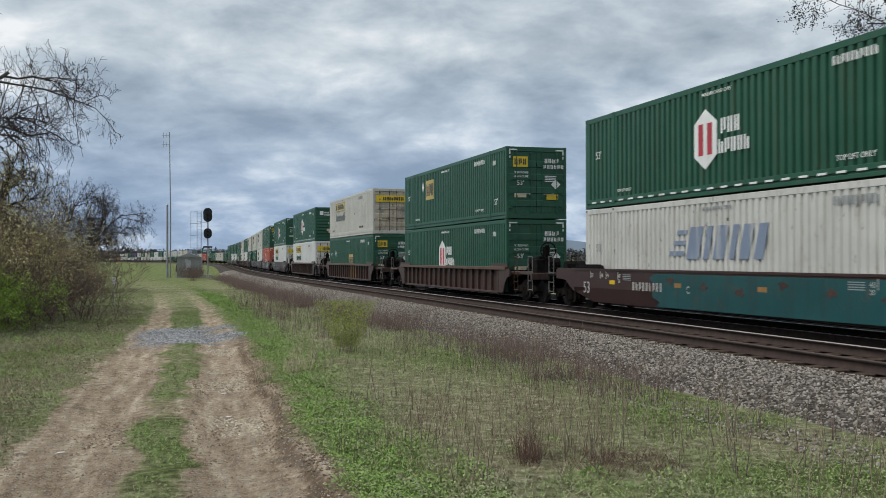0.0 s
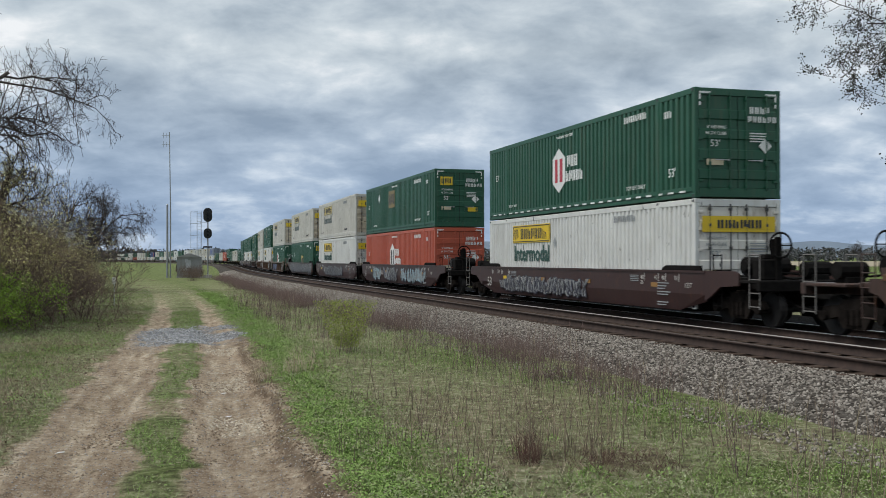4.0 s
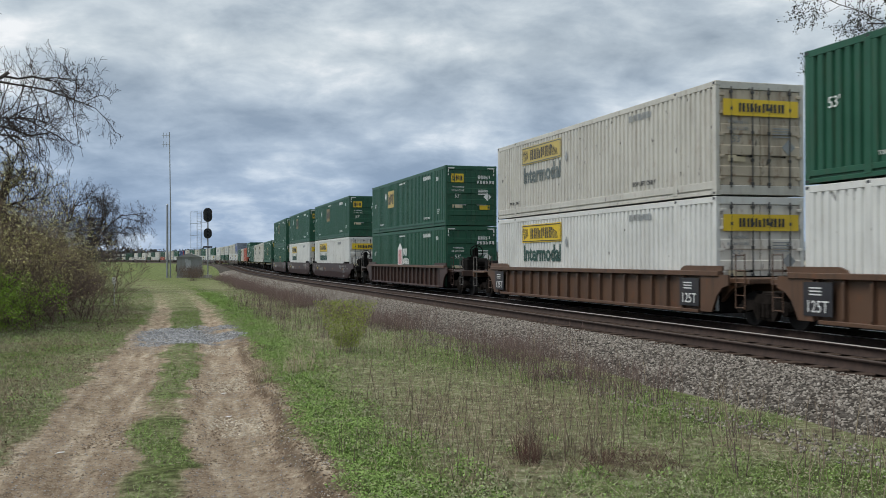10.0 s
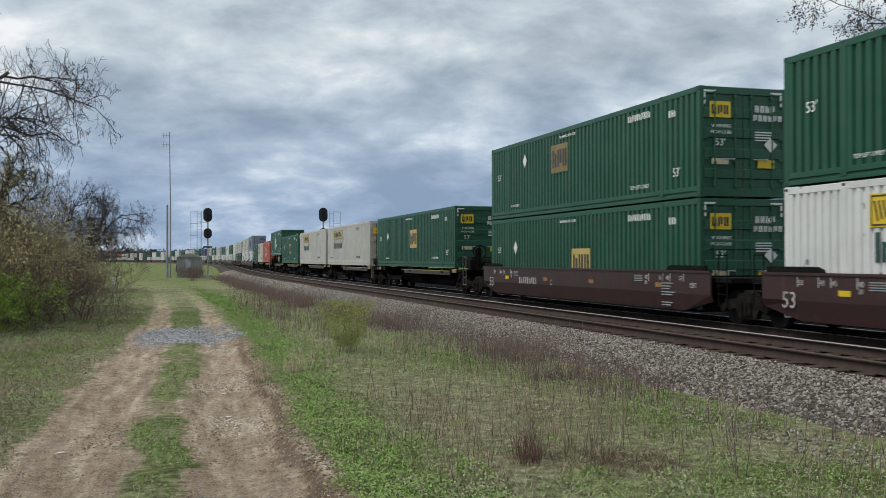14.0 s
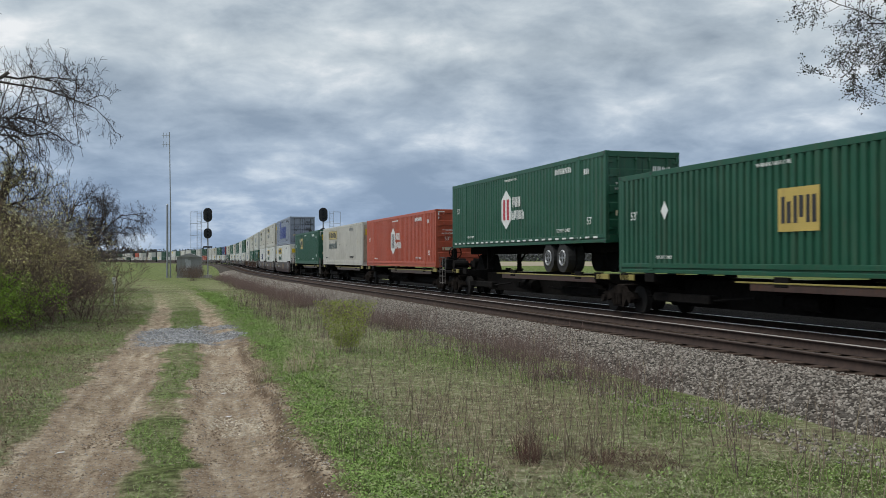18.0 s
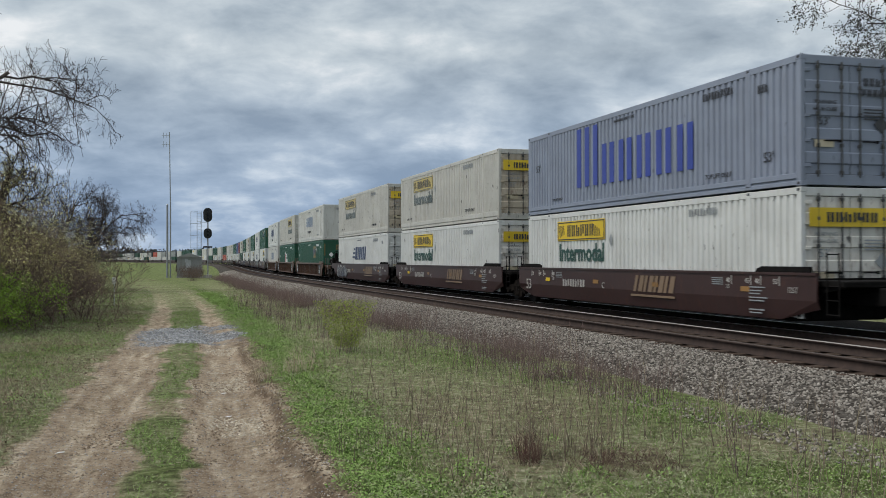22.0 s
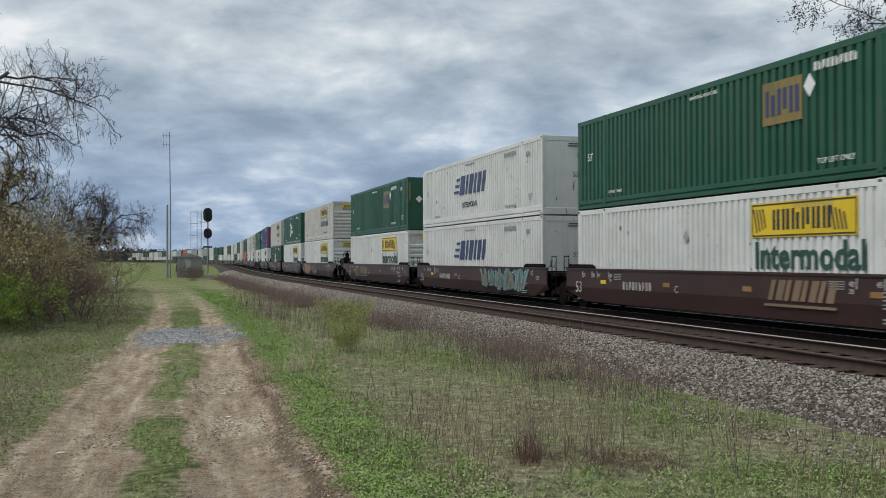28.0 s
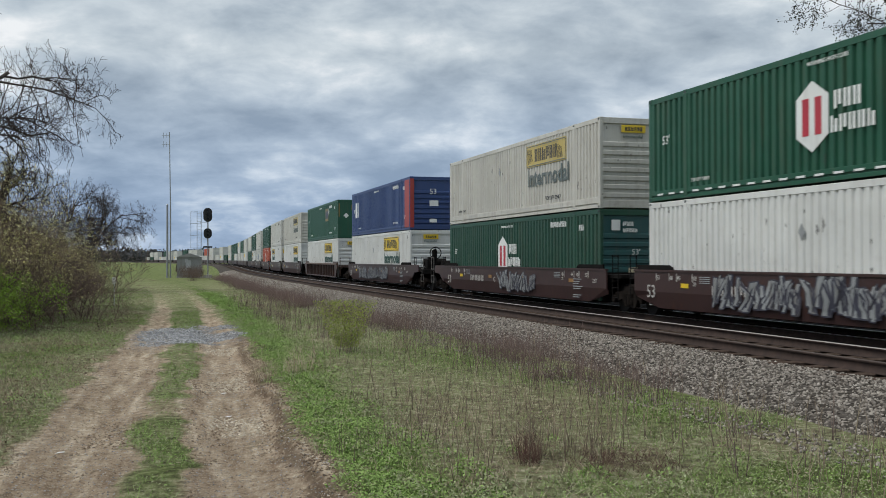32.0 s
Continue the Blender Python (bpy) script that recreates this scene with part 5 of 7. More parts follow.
        for d in (-1, 1):
            for txt, gx in (("53", 7.45), ("48", 6.75), ("45", 6.35), ("40", 5.55)):
                put(w, lettering(txt, 0.17, M_MARKW), d * gx + (0.04 if d < 0 else -0.22), 1.06, y=y)
                put(w, bars("marking", [(0, 0.03, 0, 0.22)], M_MARKW, "gtick"), d * gx, 1.02, "marking", y=y)
            put(w, lettering("20", 0.15, M_MARKW), d * 5.55 + (0.04 if d < 0 else -0.22), 0.92, y=y)
            put(w, bars("notice", [(0, 0.5, z, z + 0.022) for z in (0, 0.05, 0.1, 0.15)], M_FADED, "ntc2"), d * 5.2 - (0.5 if d > 0 else 0), 1.0, "notice", y=y)
        for x, q in ((5.95, M_OLDREFL), (1.6, M_OLDREFL), (-2.2, M_OLDREFL), (-6.1, M_YELLOW)):
            put(w, bars("reflector", [(0, 0.36, 0, 0.12)], q, "refy"), x, 0.86, "reflector", "yellow reflector", y=y)
        put(w, lettering("C", 0.28, M_MARKW), -1.6, 0.72, y=y)
        put(w, lettering("125T", 0.18, M_MARKW), 7.75, 0.88, y=y)
    elif style == "t":
        for x in (-7.9, 6.6):
            put(w, bars("notice_plate", [(0, 0.95, 0, 0.72)], M_PLATE, "bplate"), x, 0.42, "notice_plate", "black notice plate", y=y + 0.0)
            put(w, bars("notice_text", [(0.2, 0.6, z, z + 0.03) for z in (0.44, 0.51, 0.58)], M_LETW, "btext"), x, 0.42, "notice_text", y=y - 0.007)
            put(w, lettering("125T", 0.36, M_LETW), x + 0.08, 0.5, y=y - 0.009)
    for mk in marks:
        if mk[0] == "g":
            graffiti(w, mk[1], mk[2], mk[3], mk[4], h=0.72 if len(mk) < 6 else mk[5], y=(-1.425 if style == "s" else -1.475))
        elif mk[0] == "t":
            n_ = 7
            edge = [(mk[1] + 0.25 * math.sin(i_ * 1.9) - 0.2 * i_ / n_, 0.30 + i_ * 0.92 / n_) for i_ in range(n_ + 1)]
            piece("graffiti", Geo().prism(edge + [(mk[2], 1.22), (mk[2], 0.62), (mk[2] - 1.0, 0.34)], -1.428, -1.417).mesh("graffiti", M_GRAF[6]), w, "large deep teal sprayed field")
            for q_ in range(6):
                x_ = mk[1] + 0.8 + q_ * (mk[2] - mk[1] - 1.6) / 6
                piece("bare_patch", Geo().prism([(x_ + (0.16 + 0.1 * math.sin(q_ * 2.3 + 3 * a_)) * math.cos(a_), 1.02 - 0.1 * (q_ % 3) + (0.10 + 0.05 * math.sin(5 * a_ + q_)) * math.sin(a_)) for a_ in (k_ * 0.6283 for k_ in range(10))], -1.433, -1.427).mesh("bare_patch", M_BROWN2), w, "patch of bare brown paint")
        elif mk[0] == "o":
            for q_ in range(mk[2]):
                put(w, cached("opanel", lambda: Geo().bbox(0.05, 0.83, 0, 0.02, 0.35, 1.19, 0.006).mesh("repainted_panel", M_OCHREP)), mk[1] + q_ * 0.889, 0.0, "repainted_panel", "repainted ochre panel", y=-1.365)
        elif mk[0] == "b":
            put(w, slanted([(0.58 * i + k * 0.2, 0.58 * i + k * 0.2 + 0.16 + 0.08 * (k > 1), 0, 0.46) for i in range(4) for k in (0, 1.4)] + [(-0.1, 2.4, -0.14, -0.08)], 0.35, "bn", M_RUSTMARK), mk[1], 0.70, "emblem", "faded rust-coloured slanted blocks", y=y)
    return w


def far_well_car(style, f_gap, r_gap):
    """A well wagon of the train's far end, with its main parts alone."""
    mat = {"s": M_BROWN, "r": M_BROWN2}[style]
    w = tagged(new("well_car"), "smooth-sided oxide brown well wagon with grimy bogies" if style == "s" else "ribbed dusty brown well wagon with grimy bogies", "rail wagon", "wagons of the train")
    for s in (-1, 1):
        piece("side_wall", cached(("farside", style, s), lambda: Geo().prism([(-WB, 0.55), (-WB, 1.33), (WB, 1.33), (WB, 0.55), (WB - 1.35, 0.27), (-WB + 1.35, 0.27)], min(s * 1.24, s * 1.33), max(s * 1.24, s * 1.33)).mesh("side_wall", mat)), w)
    piece("floor", cached(("floor", mat.name), lambda: Geo().bbox(-WB + 1.0, WB - 1.0, -1.2, 1.2, 0.24, 0.31, 0.01).mesh("floor", M_STEEL)), w)
    truck(w, -min(r_gap, 10.1))
    if f_gap > 11:
        truck(w, 10.1)
    return w


# ---------------------------------------------------------------- spine wagons and the trailer
def spine_car(f_gap, r_gap, first, last):
    w = tagged(new("spine_car"), "dark skeleton spine wagon with worn yellow side walkways", "rail wagon", "wagons of the train")
    piece("spine", cached("spine", lambda: Geo().prism([(-8.6, 0.72), (-8.6, 1.05), (8.6, 1.05), (8.6, 0.72), (7.0, 0.62), (5.6, 0.30), (-5.6, 0.30), (-7.0, 0.62)], -0.33, 0.33).mesh("spine", M_STEEL)), w)
    arm = cached("arm", lambda: Geo().prism_x([(-1.3, 1.0), (-1.3, 1.14), (1.3, 1.14), (1.3, 1.0), (0.35, 0.72), (-0.35, 0.72)], -0.22, 0.22).mesh("cross_arm", M_STEEL))
    tip = cached("tip", lambda: Geo().bbox(-0.26, 0.26, -0.05, 0.05, 0.98, 1.212, 0.01).mesh("arm_end", M_STEEL))
    for x in (-7.6, -6.1, 0.0, 6.1, 7.6):
        a = piece("cross_arm", arm, w, at=(x, 0, 0))
        for y in (-1.3, 1.3):
            piece("arm_end", tip, a, "worn black arm end", at=(0, y, 0))
    for y in (-1.2, 1.2):
        wk = piece("side_walkway", cached("walkway", lambda: Geo().bbox(-1.8, 7.4, -0.16, 0.16, 1.05, 1.085, 0.006).mesh("side_walkway", M_WALK)), w, "worn yellow side walkway", at=(0 if y < 0 else -5.6, y, 0))
        piece("walkway_edge", cached("walkedge", lambda: Geo().bbox(-1.2, 7.4, -0.02, 0.02, 0.88, 1.05, 0.006).mesh("walkway_edge", M_BROWN2)), wk, at=(0, 0.12 if y > 0 else -0.12, 0))
    piece("tank", cached("airtank", lambda: Geo().tube((-0.6, -0.62, 0.62), (0.6, -0.62, 0.62), 0.2, n=10).bbox(-1.0, -0.7, -0.8, -0.5, 0.5, 0.75, 0.02).mesh("tank", M_STEEL)), w, "black air tank")
    rig = cached("rigging", lambda: Geo().bbox(-1.5, 1.5, -0.9, -0.6, 0.42, 0.66, 0.03).bbox(-0.5, 0.7, 0.45, 1.0, 0.3, 0.8, 0.03).path([(-3.2, -0.7, 0.62), (-1.2, -0.75, 0.5), (1.4, -0.75, 0.52), (3.2, -0.65, 0.66)], 0.035, 5).mesh("brake_rigging", M_STEEL))
    for x in (-5.2, 5.2):
        piece("brake_rigging", rig, w, at=(x, 0, 0))
    for y in (-1.32, 1.32):
        for x in (-7.9, 7.5):
            piece("step_bracket", cached("stepbr", lambda: Geo().bbox(0, 0.85, -0.03, 0.03, 1.0, 1.17, 0.012).mesh("step_bracket", M_WALK)), w, "worn yellow step bracket", at=(x, y, 0))
    for d, gap in ((1, f_gap), (-1, r_gap)):
        if gap > 10.3:
            truck(w, d * 8.9)
            coupler(w, d * 8.6, d, gap - 8.6)
            end_platform(w, d * 8.2, d, M_STEEL, False)
            end_gear(w, d * 8.6, d)
        elif gap > 9.15:
            truck(w, d * 8.15)
            end_gear(w, d * 8.1, d)
            piece("end_platform", cached("splat", lambda: Geo().bbox(0, 1.25, -1.3, 1.3, 0.98, 1.1, 0.02).bbox(0, 1.3, -0.3, 0.3, 0.66, 0.98, 0.02).mesh("end_platform", M_STEEL)), w, at=Matrix.Translation((d * 8.1, 0, 0)) @ (Matrix.Identity(4) if d > 0 else Matrix.Rotation(math.pi, 4, "Z")))
        elif d < 0:
            truck(w, -min(gap, 9.4))
    return w


def trailer():
    """A road trailer with its landing legs and wheels, carried on a spine wagon."""
    t = tagged(new("road_trailer"), "green corrugated road trailer with white hexagon emblem and dual wheels", "trailer", "containers on the train")
    piece("frame", cached(("frame", M_GREEN.name), lambda: box_frame().mesh("frame", M_GREEN)), t)
    for s in (-1, 1):
        piece("side_sheet", cached(("tsheet", s), lambda: corrugated(-CL + 0.16, CL - 0.16, 0.29, CH - 0.16, CW - 0.006, 0.3, 0.03, s).mesh("side_sheet", M_GREEN)), t)
    doors(t, M_GREEN, "g")
    end_marks(t, M_LETW, True)
    castings(t, M_GREEN)
    emblem_hex(t, -0.83, 1.45, 0.84, "g")
    small_marks(t, M_LETW, 1)
    put(t, bars("reflector", [(-CL + 0.4 + i * 0.62, -CL + 0.7 + i * 0.62, 0, 0.06) for i in range(25)], M_LETW, "refl2"), 0, 0.17, "reflector_strip", y=SIDE - 0.001)
    piece("chassis", cached("chassis", lambda: Geo().bbox(-CL + 0.3, CL - 0.3, -0.5, -0.38, -0.28, 0.12, 0.01).bbox(-CL + 0.3, CL - 0.3, 0.38, 0.5, -0.28, 0.12, 0.01).mesh("chassis", M_STEEL)), t)
    leg = cached("leg", lambda: Geo().bbox(-0.08, 0.08, -0.08, 0.08, -0.92, 0.0, 0.01).bbox(-0.16, 0.16, -0.16, 0.16, -0.96, -0.92, 0.01).path([(0, 0, -0.7), (0.9, 0.0, -0.15)], 0.04, 5).mesh("landing_leg", M_STEEL))
    for y in (-0.7, 0.7):
        piece("landing_leg", leg, t, at=(-4.6, y, 0))
    wh = cached("twheel", lambda: Geo().tube((0, -0.14, 0), (0, 0.14, 0), 0.5, n=20).mesh("tyre", M_RUBBER))
    hub = cached("thub", lambda: ring_mesh(0.25, 0.035, M_GALV, "hub"))
    for x in (3.4, 4.65):
        for y in (-1.12, -0.78, 0.78, 1.12):
            k = piece("tyre", wh, t, at=pose(x, y, -0.46, 0, 0, 0 if y < 0 else 180))
            piece("hub", hub, k, "pale steel wheel rim", at=pose(0, -0.145, 0, 90, 0, 0))
    piece("hitch", cached("hitch", lambda: Geo().prism([(-7.3, -0.98), (-6.7, -0.3), (-6.5, -0.3), (-6.0, -0.98)], -0.4, 0.4).prism([(-7.0, -0.98), (-6.95, -0.2), (-6.2, -0.2), (-6.1, -0.98)], -0.12, 0.12).mesh("hitch", M_STEEL)), t, "black folding hitch")
    return t

# ---------------------------------------------------------------- the train
# place of each load's leading end along the line at the start; top kind and end, bottom kind and end, wagon style, marks
TRAIN = [
    (13.55, "HD", "FD", "s", [("t", -3.2, 8.3)]),
    (37.15, "ED", "HD", "r", []),
    (61.40, "JDc", "EL", "r", [("o", 0.55, 3)]),
    (85.30, "HN", "JD", "r", []),
    (108.93, "HD", "JD", "s", [("g", -6.5, 8.0, 0, 2, 0.55)]),
    (133.29, "EK", "OD", "s", [("g", -5.5, 1.9, 5, 3), ("g", -2.5, 3.0, 0, 4), ("g", 1.6, 4.5, 5, 5)]),
    (152.98, "JDc", "JD", "s", [("g", -4.5, 8.0, 0, 6)]),
    (172.84, "JDc", "EL", "s", [("g", -7.9, 15.2, 0, 7, 0.86)]),
    (196.46, "JDc", "HD", "t", [("g", -5.4, 5.0, 4, 8)]),
    (217.19, "EK", "JD", "t", []),
    (236.86, "JDc", "JD", "t", []),
    (260.39, "ED", "HD", "r", []),
    (284.21, "EK", "JD", "s", []),
    (303.87, "EK", "JD", "s", []),
    (323.57, "EK", "EL", "s", []),
    (344.85, "", "EP", "p", []),
    (363.26, "", "JDc", "p", []),
    (380.50, "", "JDc", "p", []),
    (397.97, "", "EP", "p", []),
    (415.03, "", "V", "p", []),
    (433.97, "", "OD", "p", []),
    (451.49, "", "JDc", "p", []),
    (470.27, "", "ED", "p", []),
    (491.33, "MD", "JD", "s", [("b", 0.5)]),
    (510.77, "JDc", "JD", "s", [("b", 1.2)]),
    (530.16, "JDc", "SD", "s", [("g", -8.0, 3.5, 0, 9), ("b", 2.0)]),
    (553.50, "FN", "EN", "t", []),
    (573.12, "JNc", "HN", "t", []),
    (592.21, "SN", "FN", "t", []),
    (615.82, "EN", "JN", "s", [("b", 2.6), ("g", 6.6, 1.2, 0, 10)]),
    (635.07, "SN", "SN", "s", [("g", 1.7, 4.6, 1, 11, 0.86)]),
    (654.32, "EN", "JN", "s", [("g", -5.9, 0.9, 6, 21, 0.7), ("b", -4.3)]),
    (677.76, "JNc", "JN", "s", [("g", -6.9, 3.0, 3, 12), ("g", -2.2, 2.6, 0, 13)]),
    (696.91, "HN", "JN", "s", [("g", -4.6, 11.5, 0, 14, 0.86)]),
    (716.26, "JNc", "TN", "s", [("g", -1.0, 3.5, 0, 15)]),
    (739.77, "BN", "JN", "s", [("g", -5.0, 8.0, 0, 16)]),
    (761.57, "EN", "JN", "r", []),
    (782.74, "JNc", "JN", "s", []),
    (802.00, "WD", "JD", "s", []),
    (821.26, "GD", "OD", "s", []),
    (844.79, "WD", "FD", "s", []),
    (864.05, "GD", "JD", "s", []),
    (883.30, "WD", "GD", "s", []),
    (906.84, "WD", "JD", "r", []),
    (926.18, "GD", "WD", "r", []),
    (945.53, "JDc", "WD", "r", []),
    (969.06, "GD", "JD", "s", []),
    (988.41, "GD", "GD", "s", []),
    (1007.76, "WD", "JD", "s", []),
    (1031.29, "", "GD", "s", []),
    (1050.64, "WD", "JD", "s", []),
    (1069.99, "", "WD", "s", []),
    (1093.52, "WD", "WD", "s", []),
    (1112.87, "OD", "WD", "s", []),
    (1132.22, "", "JD", "r", []),
    (1155.75, "WD", "GD", "r", []),
    (1175.10, "WD", "JD", "r", []),
    (1198.63, "GD", "WD", "s", []),
    (1217.98, "", "WD", "s", []),
    (1237.33, "WD", "JD", "s", []),
    (1260.86, "WD", "WD", "s", []),
    (1280.21, "GD", "WD", "s", []),
    (1299.56, "", "JD", "s", []),
    (1323.09, "WD", "WD", "s", []),
    (1342.44, "WD", "GD", "s", []),
    (1361.79, "", "WD", "s", []),
]
MOVERS = []
PROTO = {}


def load(code, far=False):
    """A container like the first of its kind, or that first one."""
    key = (code[0], far) if far else code
    if key in PROTO:
        return copy_thing(PROTO[key], Matrix.Identity(4))
    PROTO[key] = trailer() if code == "V" else far_container(code[0]) if far else container(code[0], code[1], len(code) > 2)
    return PROTO[key]


for k, (f, top, low, style, marks) in enumerate(TRAIN):
    c = f + CL
    fg = (f - TRAIN[k - 1][0]) / 2 if k else 12.1
    rg = (TRAIN[k + 1][0] - f) / 2 if k + 1 < len(TRAIN) else 12.1
    if style == "p":
        MOVERS.append((spine_car(fg, rg, False, False), c, 0.0))
        MOVERS.append((load(low), c, 1.215 if low != "V" else 2.13))
        continue
    far = k > 41
    MOVERS.append((far_well_car(style, fg, rg) if far else well_car(style, fg, rg, marks), c, 0.0))
    MOVERS.append((load(low, far), c, 0.318))
    if top:
        MOVERS.append((load(top, far), c, 0.34 + CH))


def motions():
    """The whole train runs along the line at an even speed."""
    times = [float(t) for t in range(33)]
    for ob, s, z in MOVERS:
        walk(ob, [(t, rail_pose(s - SPEED * t, z)) for t in times])

# ---------------------------------------------------------------- plants: shared tools
def leafy(name, cols, rough=0.8, trans=0.25):
    """A plant material whose tint differs from blade to blade."""
    if name in MATS:
        return MATS[name]
    m, nt, b = mat_base(name, rough)
    g = nt.nodes.new("ShaderNodeNewGeometry").outputs["Random Per Island"]
    k = len(cols)
    r = ramp(nt, [(i / max(1, k - 1), c) for i, c in enumerate(cols)])
    nt.links.new(g, r.inputs["Fac"])
    nt.links.new(r.outputs["Color"], b.inputs["Base Color"])
    b.inputs["Specular IOR Level"].default_value = 0.2
    MATS[name] = m
    return m


M_GRASS = leafy("fresh_grass", [(0.12, 0.20, 0.048), (0.20, 0.31, 0.08), (0.30, 0.41, 0.135), (0.155, 0.25, 0.06)])
M_OLIVE = leafy("mixed_meadow_grass", [(0.17, 0.20, 0.095), (0.22, 0.28, 0.125), (0.36, 0.36, 0.22), (0.48, 0.45, 0.32), (0.18, 0.25, 0.10), (0.13, 0.115, 0.075)])
M_HERB = leafy("soft_green_herbs", [(0.15, 0.18, 0.085), (0.23, 0.265, 0.13), (0.33, 0.36, 0.21), (0.20, 0.205, 0.11), (0.31, 0.26, 0.18)])
M_LITTER = leafy("withered_brown_leaves", [(0.13, 0.095, 0.065), (0.23, 0.17, 0.11), (0.32, 0.25, 0.17), (0.08, 0.06, 0.045)])
M_STRAW = leafy("dry_straw", [(0.40, 0.33, 0.22), (0.24, 0.18, 0.125), (0.55, 0.48, 0.34), (0.15, 0.11, 0.08)])
M_STEM = leafy("dry_brown_stems", [(0.085, 0.056, 0.050), (0.14, 0.098, 0.085), (0.06, 0.042, 0.038), (0.20, 0.15, 0.125)])
M_REDSTEM = leafy("dead_red_brown_stems", [(0.075, 0.036, 0.030), (0.12, 0.065, 0.05), (0.05, 0.028, 0.025), (0.17, 0.10, 0.075)])
M_STALK = leafy("standing_dead_stalks", [(0.085, 0.06, 0.05), (0.16, 0.12, 0.09), (0.10, 0.075, 0.055), (0.34, 0.28, 0.19), (0.07, 0.065, 0.045)])
M_BARK = plain("grey_brown_bark", (0.045, 0.037, 0.032), 0.9, 0.0, 0.35, 8.0, 0.5)
M_TWIG = leafy("thin_brown_twigs", [(0.030, 0.023, 0.021), (0.050, 0.037, 0.032), (0.024, 0.019, 0.018)])
M_BRUSH = leafy("tangled_brush_twigs", [(0.14, 0.10, 0.082), (0.22, 0.16, 0.13), (0.08, 0.057, 0.047), (0.17, 0.125, 0.095)])
M_TWIG2 = leafy("brown_budding_twigs", [(0.13, 0.095, 0.08), (0.18, 0.135, 0.11), (0.085, 0.062, 0.052)])
M_BUD = leafy("pale_green_buds", [(0.50, 0.47, 0.15), (0.68, 0.64, 0.27), (0.78, 0.74, 0.45), (0.38, 0.40, 0.11)])
M_BRUSHLEAF = leafy("olive_brush_leaves", [(0.42, 0.38, 0.13), (0.56, 0.50, 0.20), (0.66, 0.59, 0.32), (0.24, 0.24, 0.08)])
M_BRIGHT = leafy("bright_spring_leaves", [(0.20, 0.33, 0.045), (0.29, 0.42, 0.075), (0.13, 0.22, 0.03)])
M_YELLEAF = leafy("yellow_green_shoots", [(0.22, 0.27, 0.05), (0.32, 0.36, 0.09), (0.15, 0.20, 0.04)])
M_GREYLEAF = leafy("small_grey_green_leaves", [(0.030, 0.031, 0.022), (0.05, 0.052, 0.034), (0.022, 0.021, 0.018), (0.075, 0.078, 0.05)])
RNG = np.random.default_rng(11)


def bulk(name, me, parent):
    """A part of many twigs or leaves too small to pick apart."""
    ob = piece(name, me, parent)
    ob["kind"] = "stuff"
    return ob


def blades(name, P, h, w, lean, mats, mi=None):
    """Upright three-cornered blades at the places P."""
    n = len(P)
    a = RNG.uniform(0, 2 * np.pi, n)
    l = RNG.uniform(0, 2 * np.pi, n)
    side = np.stack([np.cos(a), np.sin(a), np.zeros(n)], 1) * (w / 2)[:, None]
    tip = np.stack([np.cos(l) * lean * h, np.sin(l) * lean * h, h], 1)
    V = np.empty((n, 3, 3))
    V[:, 0], V[:, 1], V[:, 2] = P - side, P + side, P + tip
    F = np.arange(3 * n).reshape(n, 3)
    return np_mesh(name, V.reshape(-1, 3), F, mats, mi)


def off_line(x, y):
    """Distance from the train's track, for the straight part near the eye."""
    return x * math.cos(0.2901) + y * math.sin(0.2901) - 15.014


# depths of plants and fixtures are paced out, 0.945 m to the pace
PACE = 0.945


def scatter(n, x0, x1, y0, y1, keep, power=1.6):
    """Random places, denser near the eye."""
    u = RNG.random(n)
    y = y0 + (y1 - y0) * u ** power
    x = road_x(y) + RNG.uniform(x0, x1, n)
    k = keep(x, y)
    x, y = x[k], y[k]
    return np.stack([x, y, ground_z(x, y)], 1)


EDGE = NEAR - 3.3


def meadow_keep(x, y):
    return off_line(x, y) < EDGE + 0.2 + 0.35 * wave(x, y, 1.3)


def dirt_free(x, y):
    d, l, g = zones(x, y)
    return (d + 0.30 * RNG.random(len(x)) < 0.60) & (g < 0.45)


def low_leaves(name, P, s0, s1, tilt, mats, mi=None):
    """Small broad leaves near the ground, their faces mostly up."""
    n = len(P)
    a = RNG.uniform(0, 2 * np.pi, n)
    nz = np.stack([RNG.normal(0, tilt, n), RNG.normal(0, tilt, n), np.ones(n)], 1)
    nz /= np.linalg.norm(nz, axis=1)[:, None]
    u = np.cross(nz, np.stack([np.cos(a), np.sin(a), np.zeros(n)], 1))
    u /= np.linalg.norm(u, axis=1)[:, None]
    v = np.cross(nz, u)
    s = RNG.uniform(s0, s1, n)[:, None]
    V = np.stack([P - u * s, P + v * s * 0.6 - u * s * 0.1, P + u * s, P - v * s * 0.6 + u * s * 0.1], 1).reshape(-1, 3)
    return np_mesh(name, V, np.arange(4 * n).reshape(n, 4), mats, mi)


def heaped(P, rng_h, freq, ph):
    """Lifts leaves into low cushions, so that the cover is uneven."""
    c = np.clip(fbm(P[:, 0], P[:, 1], freq, ph, 3) - 0.38, 0, 1)
    P = P.copy()
    P[:, 2] += RNG.random(len(P)) ** 0.7 * rng_h * c / 0.25
    return P


